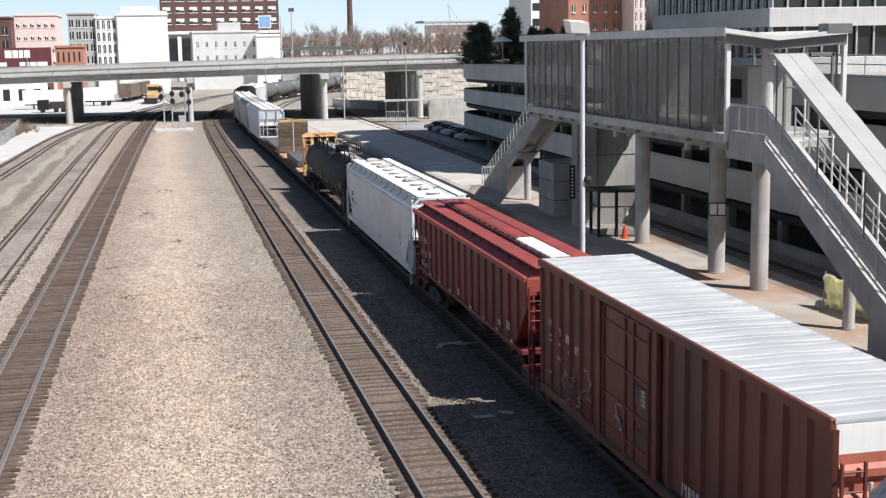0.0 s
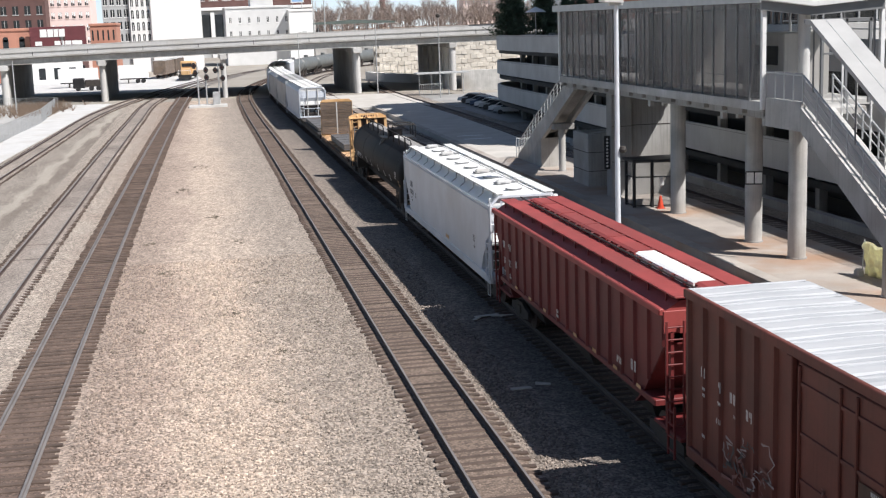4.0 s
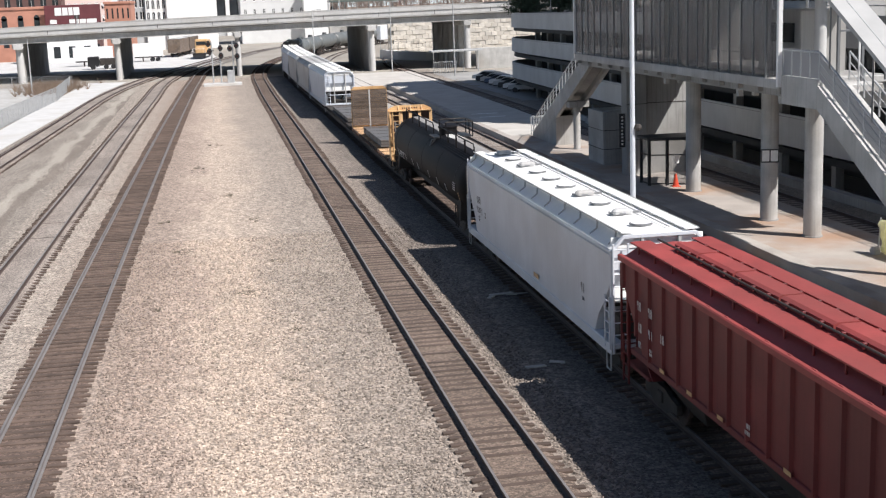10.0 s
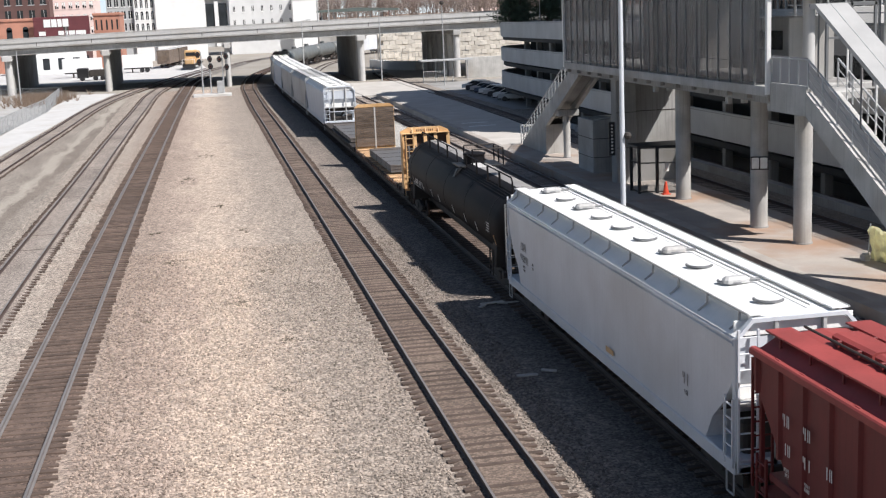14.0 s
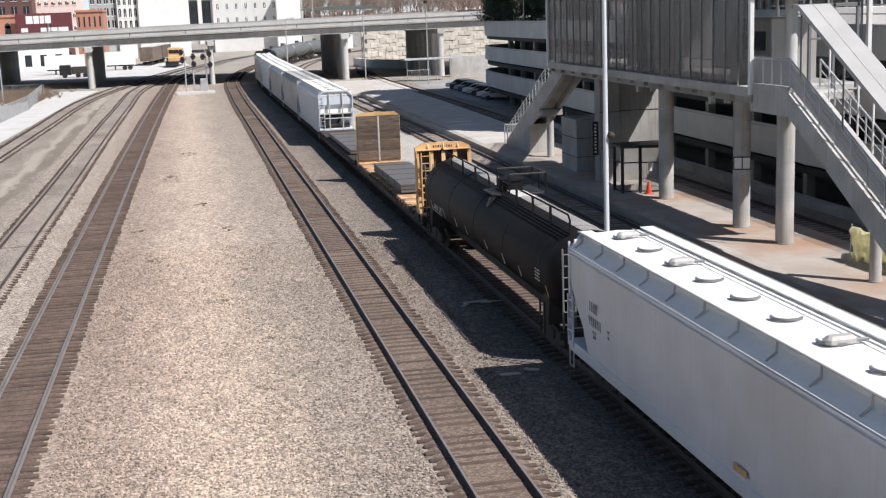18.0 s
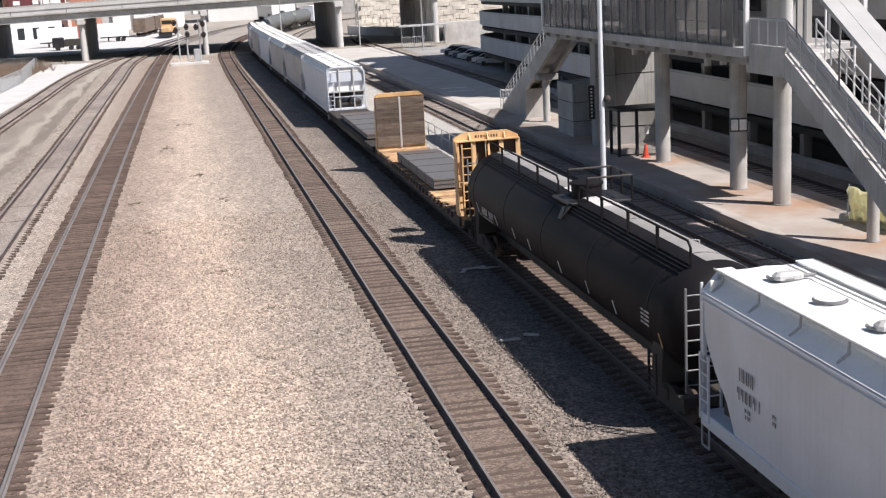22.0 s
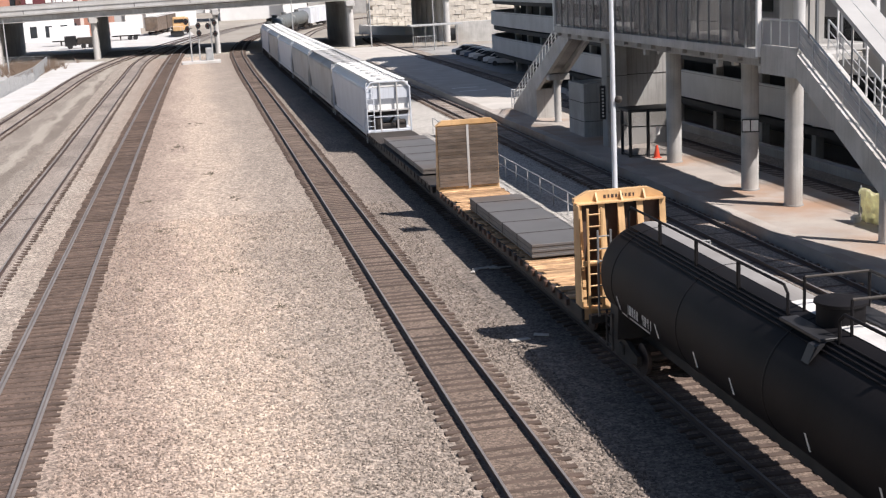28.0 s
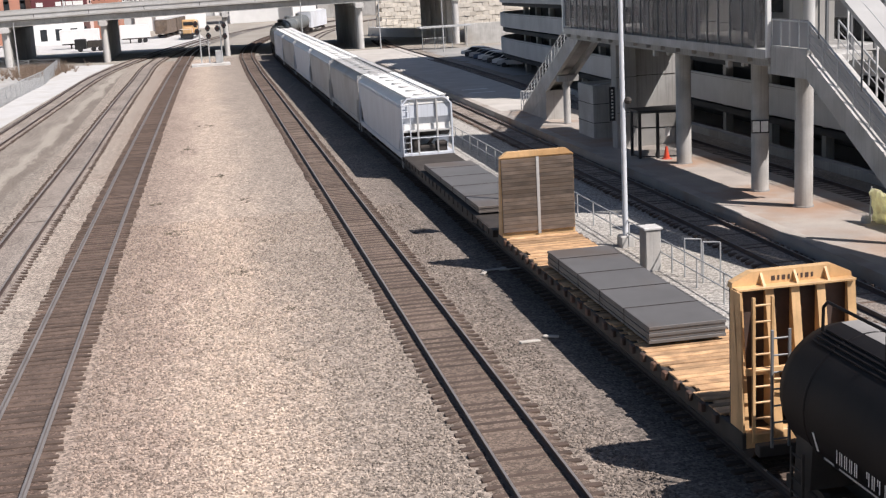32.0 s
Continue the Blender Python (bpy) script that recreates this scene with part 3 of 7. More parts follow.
def overpass():
    top = thing("overpass", "grey concrete road overpass on wall piers with a steel girder", "bridge")
    xs = list(range(-120, 111, 6))
    depth = 35.0
    back = [(x, deck_line(x)[0], deck_line(x)[1]) for x in xs]

    def strip(prof, name, material, label=""):
        g = Geo()
        n = len(prof)
        for x, y, z in back:
            g.v += [(x, y + a, z + b) for a, b in prof]
        for j in range(len(back) - 1):
            for i in range(n):
                g.f.append((j * n + i, j * n + (i + 1) % n, (j + 1) * n + (i + 1) % n, (j + 1) * n + i))
        part(name, g, material, top, label)

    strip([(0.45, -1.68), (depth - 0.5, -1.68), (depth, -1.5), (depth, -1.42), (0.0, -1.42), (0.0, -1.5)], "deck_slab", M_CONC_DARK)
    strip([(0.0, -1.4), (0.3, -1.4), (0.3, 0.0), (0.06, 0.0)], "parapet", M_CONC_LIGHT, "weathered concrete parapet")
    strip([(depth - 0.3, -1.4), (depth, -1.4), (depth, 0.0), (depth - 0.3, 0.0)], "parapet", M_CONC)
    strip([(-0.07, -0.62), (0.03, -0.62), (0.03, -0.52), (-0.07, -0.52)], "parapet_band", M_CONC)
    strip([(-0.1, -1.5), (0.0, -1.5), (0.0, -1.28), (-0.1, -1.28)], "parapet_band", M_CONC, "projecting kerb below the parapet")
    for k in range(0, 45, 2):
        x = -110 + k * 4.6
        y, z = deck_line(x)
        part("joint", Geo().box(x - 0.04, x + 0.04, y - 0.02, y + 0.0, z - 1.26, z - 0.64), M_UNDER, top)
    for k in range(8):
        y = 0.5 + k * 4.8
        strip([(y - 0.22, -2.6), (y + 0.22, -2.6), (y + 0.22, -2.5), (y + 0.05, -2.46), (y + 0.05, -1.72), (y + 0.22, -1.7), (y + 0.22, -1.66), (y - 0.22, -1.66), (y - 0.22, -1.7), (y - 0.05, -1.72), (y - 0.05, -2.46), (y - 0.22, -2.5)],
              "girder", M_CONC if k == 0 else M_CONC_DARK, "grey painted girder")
    return top


def pier(x, width, wall):
    y, z = deck_line(x)
    p = thing("bridge_pier", "concrete wall pier standing in an overpass's shade", "bridge pier", "piers of the overpass")
    w = width / 2
    # darker wall and paler nose put the pier's shade and sun into the concrete
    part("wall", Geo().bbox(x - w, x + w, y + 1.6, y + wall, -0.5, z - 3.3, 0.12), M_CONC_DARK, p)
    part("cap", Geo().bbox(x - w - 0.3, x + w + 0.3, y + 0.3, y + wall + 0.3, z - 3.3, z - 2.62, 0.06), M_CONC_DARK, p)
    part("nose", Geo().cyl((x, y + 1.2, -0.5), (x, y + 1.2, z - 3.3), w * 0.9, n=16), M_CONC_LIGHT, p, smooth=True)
    part("nose_cap", Geo().bbox(x - w - 0.1, x + w + 0.1, y - 0.1, y + 0.28, z - 3.5, z - 2.62, 0.06), M_CONC_LIGHT, p, "pale bearing block")
    part("bearing", Geo().bbox(x - 0.25, x + 0.25, y + 0.5, y + 1.0, z - 2.62, z - 2.58, 0.01), M_UNDER, p)


def column_pier(x, n):
    y, z = deck_line(x)
    p = thing("bridge_pier", "row of round concrete columns under a cap beam", "bridge pier", "piers of the overpass")
    for i in range(n):
        part("column", Geo().cyl((x, y + 1 + i * 5.2, -0.5), (x, y + 1 + i * 5.2, z - 3.4), 0.55, n=14), M_CONC_LIGHT, p, smooth=True)
    part("cap", Geo().bbox(x - 0.65, x + 0.65, y + 0.2, y + n * 5.2 - 3.4, z - 3.4, z - 2.62, 0.08), M_CONC, p)


overpass()
for px_, wd, wl in ((-61, 1.4, 34), (-32.4, 1.4, 34), (-15.9, 1.1, 34), (4.4, 0.9, 3.0), (26.7, 1.25, 34)):
    pier(px_, wd, wl)
column_pier(42.6, 7)


# ---- platform ----
solid("platform", Geo().bbox(23.05, 29.2, -50, 101.0, -0.32, 0.2, 0.03), M_PLAT, "worn concrete station platform with rust stains", "platform", kind="structure")
solid("platform_far", Geo().prism([(23.05, 101.01), (29.2, 101.01), (29.85, 125), (30.05, 150), (29.8, 172), (23.05, 172)], "z", -0.32, 0.2), M_CONC_NEW, "pale paved far stretch of a station platform", "platform", kind="structure")
solid("platform_edge", Geo().bbox(23.05, 23.65, -50, 172, 0.2, 0.21, 0.004), M_PLATEDGE, "worn tactile strip along the platform edge", "platform edge", kind="structure")
solid("crossing_slab", Geo().bbox(16.5, 31.5, 174, 206, -0.32, -0.03, 0.02), M_CONC_NEW, "pale concrete crossing at the platform end", "pavement", kind="structure")
g = Geo()
for y in (118, 121.5):
    g.bbox(24.6, 27.2, y, y + 0.6, 0.2, 0.206, 0.002)
solid("platform_marking", g, M_BARWHITE, "faded white paint marks on the platform", "marking", kind="structure")
solid("access_path", Geo().prism([(-20.6, 85), (-18.95, 117), (-17.75, 148), (-16.2, 190), (-14.2, 215), (-20.5, 217), (-21.4, 184), (-22.0, 138), (-24.5, 85)], "z", -0.33, -0.2), M_CONC_LIGHT,
      "sunlit pale service path beside the yard", "path", kind="structure")
solid("parking_lot", Geo().prism([(-26, 60), (-24.5, 100), (-22.7, 137), (-21.1, 177), (-23, 212), (-75, 212), (-75, 60)], "z", -0.335, -0.26), M_CONC,
      "sun-bleached paved lot behind a fence", "parking lot", kind="structure")
solid("garage_lot", Geo().prism([(34.2, 140), (60, 140), (60, 199), (34.2, 199)], "z", -0.335, -0.25), M_ASPHALT, "grey asphalt lot beside a parking garage", "parking lot", kind="structure")
solid("street", Geo().prism([(-90, 246), (-8, 250), (2, 275), (0, 330), (-90, 330)], "z", -0.335, -0.24), M_CONC_LIGHT, "sunlit concrete yard beyond the overpass", "street", kind="structure")


# ---- station concourse over the platform ----
def concourse():
    """Raised glazed waiting gallery: deck, butterfly roof, screens, columns with cross heads."""
    X0, X1, Y0, Y1, ZD, ZR = 24.2, 29.6, 52.0, 83.8, 7.45, 11.75
    top = thing("station_concourse", "raised glazed station gallery with concrete deck and butterfly roof", "station building")
    part("deck", Geo().bbox(X0, X1, Y0, Y1, ZD - 0.28, ZD, 0.03), M_CONC, top)
    part("deck_edge", Geo().bbox(X0 - 0.06, X0, Y0, Y1 + 0.2, ZD - 0.38, ZD + 0.04, 0.02), M_CONC, top, "pale concrete edge beam")
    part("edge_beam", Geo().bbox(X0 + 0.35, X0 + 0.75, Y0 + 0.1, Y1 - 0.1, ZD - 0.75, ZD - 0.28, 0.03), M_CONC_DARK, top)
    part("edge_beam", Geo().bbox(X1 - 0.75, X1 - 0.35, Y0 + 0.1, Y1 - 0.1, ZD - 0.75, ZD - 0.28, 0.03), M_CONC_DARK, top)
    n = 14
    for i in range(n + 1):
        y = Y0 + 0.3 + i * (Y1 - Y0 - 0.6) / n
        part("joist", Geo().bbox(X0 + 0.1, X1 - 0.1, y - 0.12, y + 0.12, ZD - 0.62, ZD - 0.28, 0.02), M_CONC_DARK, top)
    prof = [(X0 - 0.3, ZR + 0.34), (26.4, ZR - 0.02), (X1 + 0.3, ZR + 0.22), (X1 + 0.3, ZR + 0.06), (26.4, ZR - 0.22), (X0 - 0.3, ZR + 0.12)]
    part("roof", Geo().prism(prof, "y", Y0 - 0.35, Y1 + 0.3), M_ALU, top, "pale metal butterfly roof")
    part("roof_fascia", Geo().prism([(X0 - 0.36, ZR + 0.42), (X0 - 0.3, ZR + 0.42), (X0 - 0.3, ZR + 0.02), (X0 - 0.36, ZR + 0.02)], "y", Y0 - 0.4, Y1 + 0.35), M_STEEL, top)
    part("roof_fascia", Geo().prism([(X0 - 0.3, ZR + 0.36), (26.4, ZR + 0.0), (X1 + 0.3, ZR + 0.24), (X1 + 0.3, ZR + 0.05), (26.4, ZR - 0.20), (X0 - 0.3, ZR + 0.16)], "y", Y0 - 0.41, Y0 - 0.35), M_ALU, top)
    part("roof_beam", Geo().prism([(X0 - 0.2, ZR + 0.14), (26.4, ZR - 0.21), (X1 + 0.2, ZR + 0.03), (X1 + 0.2, ZR - 0.42), (26.4, ZR - 0.6), (X0 - 0.2, ZR - 0.3)], "y", Y0 - 0.2, Y0 + 0.0), M_FRAME, top, "grey end beam under the roof")
    part("gutter_box", Geo().bbox(X1 - 0.9, X1 + 0.32, Y0 - 0.45, Y0 + 0.4, ZR + 0.12, ZR + 0.5, 0.03), M_FRAME, top, "grey gutter box")
    # glazed screen on the track side
    m = 46
    for i in range(m):
        ya, yb = Y0 + 0.15 + i * (Y1 - Y0 - 0.3) / m, Y0 + 0.15 + (i + 1) * (Y1 - Y0 - 0.3) / m
        pane = part("pane", Geo().box(X0 + 0.06, X0 + 0.085, ya + 0.006, yb - 0.006, ZD + 0.15, ZR + 0.05), M_GLASS_SCREEN, top, "grey frosted glass pane")
        if i % 2 == 0:
            part("mullion", Geo().bbox(X0 + 0.03, X0 + 0.13, ya - 0.035, ya + 0.035, ZD, ZR + 0.12, 0.008), M_FRAME, top)
        if i % 4 == 0:
            part("pane", Geo().box(X1 - 0.085, X1 - 0.06, ya + 0.03, ya + 4 * (yb - ya) - 0.03, ZD + 0.15, ZR - 0.05), M_GLASS, top)
            part("mullion", Geo().bbox(X1 - 0.13, X1 - 0.03, ya - 0.035, ya + 0.035, ZD, ZR + 0.02, 0.008), M_FRAME, top)
    part("rail_bar", Geo().bbox(X0 + 0.14, X0 + 0.18, Y0, Y1, ZD + 1.05, ZD + 1.09, 0.008), M_STEEL, top)
    for y in (Y0 + 0.05, Y1 - 0.05):
        part("post", Geo().bbox(X0 - 0.08, X0 + 0.12, y - 0.1, y + 0.1, ZD - 0.3, ZR + 0.25, 0.015), M_WHITE, top, "white corner post")
    part("post", Geo().cyl((26.55, Y0 + 0.9, ZD), (26.55, Y0 + 0.9, ZR - 0.2), 0.27, n=18), M_CONC_LIGHT, top, smooth=True)
    for y in (58.5, 66, 74, 80):
        part("post", Geo().cyl((26.55, y, ZD), (26.55, y, ZR - 0.2), 0.2, n=14), M_CONC_LIGHT, top, smooth=True)
    part("post", Geo().bbox(X1 + 0.1, X1 + 0.3, Y0 - 0.1, Y0 + 0.1, ZD - 0.3, ZR + 0.15, 0.015), M_WHITE, top)
    # interior furniture walls of the gallery
    part("kiosk", Geo().bbox(26.9, 29.2, 55.6, 60.2, ZD, ZD + 2.9, 0.04), M_CONC_LIGHT, top, "pale ticket booth inside the gallery")
    part("kiosk_window", Geo().bbox(26.86, 26.9, 56.2, 59.4, ZD + 1.4, ZD + 2.3, 0.01), M_WIN, top)
    part("partition", Geo().bbox(27.0, 29.3, 68.0, 75.5, ZD, ZR - 0.3, 0.04), M_CONC_DARK, top)
    return top


def round_column(y, z, r, sign, label, x=26.4):
    c = thing("platform_column", label, "column", "columns of the station")
    part("shaft", Geo().cyl((x, y, 0.2), (x, y, z), r, n=28), M_CONC, c, smooth=True)
    part("footing", Geo().cyl((x, y, 0.2), (x, y, 0.26), r + 0.06, n=28), M_CONC_DARK, c, smooth=True)
    if z > 5:
        for dx in (-0.8, 0.8, -1.6):
            part("hanger_block", Geo().bbox(x + dx - 0.13, x + dx + 0.13, y - 0.2, y + 0.1, z - 0.35, z + 0.2, 0.02), M_CONC, c)
    if sign:
        s = part("sign", Geo().bbox(-0.42, 0.42, -r - 0.07, -r - 0.03, 3.1, 3.75, 0.01), M_BLACK, c, "black-framed notice with two white sheets", at=pose(x, y, 0, 0, 0, -22))
        for sx in (-0.2, 0.2):
            part("sheet", Geo().box(sx - 0.17, sx + 0.17, -r - 0.078, -r - 0.07, 3.16, 3.69), M_BARWHITE, s)
    return c


concourse()
round_column(67.7, 6.7, 0.42, False, "tall round concrete column on a platform")
round_column(57.65, 6.7, 0.42, True, "tall round concrete column with a framed notice")
round_column(53.0, 6.7, 0.41, False, "tall round concrete column with rust-stained base")
round_column(44.4, 4.3, 0.24, False, "slender round column below a stair flight", 26.0)
round_column(89.8, 3.3, 0.26, False, "slender round column carrying a stair flight", 26.0)

core = thing("lift_shaft", "bare concrete lift shaft under the station gallery", "lift shaft")
# shaft and pilaster use the darker concrete for the gallery's shade
part("shaft_wall", Geo().bbox(26.32, 29.3, 75.6, 79.0, 0.2, 6.8, 0.06), M_CONC_DARK, core)
part("pilaster", Geo().bbox(24.95, 26.3, 75.2, 76.2, 0.2, 6.75, 0.06), M_CONC_DARK, core)
for z in (2.4, 4.6):
    part("joint", Geo().bbox(26.34, 29.28, 75.575, 75.595, z, z + 0.04, 0.004), M_UNDER, core)
    part("joint", Geo().bbox(24.97, 26.28, 75.175, 75.195, z, z + 0.03, 0.004), M_UNDER, core)
low = thing("concrete_enclosure", "low concrete enclosure with a lit corner", "enclosure")
for x0, x1, y0, y1 in ((25.12, 25.32, 80.6, 84.0), (25.322, 27.598, 80.6, 80.8), (27.6, 27.8, 80.6, 84.0), (25.322, 27.598, 83.8, 84.0)):
    part("wall", Geo().bbox(x0, x1, y0, y1, 0.2, 3.7, 0.03), M_CONC, low)
# near-black sheet paints the shade inside the open-topped enclosure
part("grille", Geo().box(25.32, 27.6, 80.8, 83.8, 3.3, 3.34), M_DARK, low, "dark sheet standing in for shade inside the enclosure")
part("pipe", Geo().tube([(25.3, 80.9, 3.72), (27.5, 80.7, 3.95)], 0.05), M_STEEL, low)
for z in (1.2, 2.45):
    part("joint", Geo().bbox(25.14, 27.78, 80.575, 80.595, z, z + 0.04, 0.004), M_UNDER, low)
    part("joint", Geo().bbox(25.095, 25.115, 80.62, 83.98, z, z + 0.04, 0.004), M_UNDER, low)
sg = thing("platform_sign", "black strip sign with white marks on a pilaster", "sign")
part("board", Geo().bbox(24.56, 24.93, 75.4, 75.48, 1.95, 4.05, 0.02), M_BLACK, sg)
for i in range(9):
    part("lettering", Geo().box(24.68, 24.8, 75.385, 75.4, 2.1 + i * 0.21, 2.21 + i * 0.21), M_BARWHITE, sg)
part("bracket", Geo().tube([(24.75, 75.5, 2.4), (25.0, 75.6, 2.4)], 0.04).tube([(24.75, 75.5, 3.6), (25.0, 75.6, 3.6)], 0.04), M_BLACK, sg)


def flight(name, label, ya, za, yb, zb, x0, x1, steps, canopy):
    """A concrete stair flight with stringers, treads, balusters and rails."""
    top = thing(name, label, "stairs", "stairs of the station")
    d = (yb - ya, zb - za)
    L = math.hypot(*d)
    down = 1 if yb > ya else -1
    for x, w in ((x0, 0.28), (x1 - 0.28, 0.28)):
        part("stringer", Geo().prism([(ya, za + (0.02 if canopy else 0.28)), (ya, za - 0.95), (yb - down * 1.6, zb - 0.5 if zb < 1 else zb - 0.95), (yb, zb - 0.02 if zb < 1 else zb - 0.95), (yb, zb + (0.02 if canopy else 0.28))], "x", x, x + w), M_CONC, top)
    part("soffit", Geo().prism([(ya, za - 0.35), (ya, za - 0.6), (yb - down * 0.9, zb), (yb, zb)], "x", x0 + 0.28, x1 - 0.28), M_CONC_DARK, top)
    for i in range(steps):
        y0, y1 = ya + d[0] * i / steps, ya + d[0] * (i + 1) / steps
        z = za + d[1] * (i + 1) / steps
        part("tread", Geo().bbox(x0 + 0.28, x1 - 0.28, min(y0, y1), max(y0, y1), z - 0.12, z + (0.05 if canopy else 0.0), 0.012), M_CONC_LIGHT if canopy else M_CONC, top)
    nb = round(L / (1.35 if canopy else 0.95))
    for x in (x0 + 0.1, x1 - 0.1):
        rail = [(x, ya + d[0] * k, za + d[1] * k + 1.35) for k in (0, 1)]
        part("handrail", Geo().tube(rail, 0.045, 8), M_STEEL, top)
        for h in ((0.95, 0.6) if canopy else (1.05, 0.78, 0.5)):
            part("rail_bar", Geo().tube([(a, b, c - 1.35 + h) for a, b, c in rail], 0.022), M_STEEL, top)
        for i in range(nb + 1):
            k = i / nb
            part("baluster", Geo().bbox(x - 0.03, x + 0.03, ya + d[0] * k - 0.03, ya + d[0] * k + 0.03, za + d[1] * k + 0.2, za + d[1] * k + 1.34, 0.005), M_STEEL, top)
    lo_z = 0.2
    yw = yb - down * (5.2 if canopy else 7.1)
    zw = za + d[1] * (yw - ya) / d[0]
    part("base_wall", Geo().prism([(yw, lo_z), (yw, zw - 1.0), (yb, zb + 0.1), (yb, lo_z)], "x", x0 + 0.02, x1 - 0.02), M_CONC, top, "solid concrete wall under the lower steps")
    if not canopy:
        part("cross_beam", Geo().bbox(x0 + 0.1, x1 - 0.0, 89.4, 90.2, 3.3, 3.75, 0.04), M_CONC_DARK, top, "stained concrete cross beam")
    if canopy:
        for i in range(nb):
            k, k2 = i / nb, (i + 1) / nb
            y0, y1, z0, z1 = ya + d[0] * k, ya + d[0] * k2, za + d[1] * k, za + d[1] * k2
            part("mesh_panel", Geo().prism([(y0, z0 + 0.3), (y1, z1 + 0.3), (y1, z1 + 1.25), (y0, z0 + 1.25)], "x", x0 + 0.09, x0 + 0.105), M_MESH, top, "grey perforated panel")
        part("canopy", Geo().prism([(48.2, 11.0), (47.75, 11.0), (35.2, 3.95), (35.2, 3.75), (47.75, 10.8), (48.2, 10.8)], "x", x0 - 0.02, x1 - 0.12), M_CANOPY, top, "pale sloping canopy slab")
        part("canopy_seam", Geo().prism([(47.75, 11.005), (35.2, 3.955), (35.2, 3.965), (47.75, 11.015)], "x", x0 + 0.62, x0 + 0.65), M_STEEL, top)
        for i in range(0, 11):
            y = 47.6 - i * 1.15
            z = 10.8 - (47.75 - y) * 0.562
            zs = 7.4 - (48.5 - y) * 0.5294
            part("canopy_post", Geo().bbox(x1 - 0.2, x1 - 0.13, y - 0.035, y + 0.035, zs + 0.2, z + 0.04, 0.008), M_WHITE, top)
            if i % 3 == 0:
                part("canopy_post", Geo().bbox(x0 + 0.03, x0 + 0.09, y - 0.03, y + 0.03, zs + 1.2, z + 0.04, 0.008), M_FRAME, top)
        part("canopy_rail", Geo().tube([(x1 - 0.16, 47.6, 9.6), (x1 - 0.16, 35.6, 3.1)], 0.05), M_WHITE, top)
    else:
        for y in (yb + 0.1, yb + 0.9):
            for x in (x0 + 0.1, x0 + 0.75, x1 - 0.1):
                part("cage_post", Geo().bbox(x - 0.035, x + 0.035, y - 0.035, y + 0.035, 0.2, 1.75, 0.006), M_STEEL, top)
            part("cage_rail", Geo().tube([(x0 + 0.1, y, 1.72), (x1 - 0.1, y, 1.72)], 0.035), M_STEEL, top)
        for z in (0.6, 1.1, 1.72):
            part("cage_rail", Geo().tube([(x0 + 0.1, yb - 0.3, z), (x0 + 0.1, yb + 0.9, z)], 0.03), M_STEEL, top)
    return top


flight("stair_flight", "concrete stair with steel rails descending to the platform's far end", 84.0, 7.4, 99.9, 0.2, 25.2, 26.85, 40, False)
flight("stair_flight", "concrete stair with white sloping side canopy and steel rails", 48.5, 7.4, 34.9, 0.2, 24.25, 25.75, 40, True)
ld = thing("stair_landing", "concrete stair landing with mesh balustrade", "landing", "stairs of the station")
part("slab", Geo().bbox(24.56, 27.2, 48.52, 51.95, 7.1, 7.4, 0.03), M_CONC, ld)
part("beam", Geo().bbox(24.25, 24.55, 48.52, 51.9, 6.45, 7.68, 0.03), M_CONC, ld)
for i in range(5):
    y = 48.5 + i * 0.85
    part("baluster", Geo().bbox(24.3, 24.37, y - 0.035, y + 0.035, 7.68, 8.75, 0.005), M_STEEL, ld)
    part("mesh_panel", Geo().box(24.33, 24.345, y + 0.05, y + 0.8, 7.7, 8.85), M_MESH, ld)
part("handrail", Geo().tube([(24.34, 48.5, 8.76), (24.34, 51.9, 8.76)], 0.04), M_STEEL, ld)
for x in (26.0, 27.1, 28.2):
    part("frame_post", Geo().bbox(x - 0.06, x + 0.06, 50.1, 50.22, 7.4, 11.0, 0.01), M_FRAME, ld)
part("frame_beam", Geo().bbox(25.2, 28.3, 50.1, 50.25, 10.85, 11.0, 0.01), M_FRAME, ld)
part("frame_beam", Geo().bbox(26.0, 28.3, 50.1, 50.2, 9.5, 9.58, 0.01), M_FRAME, ld)


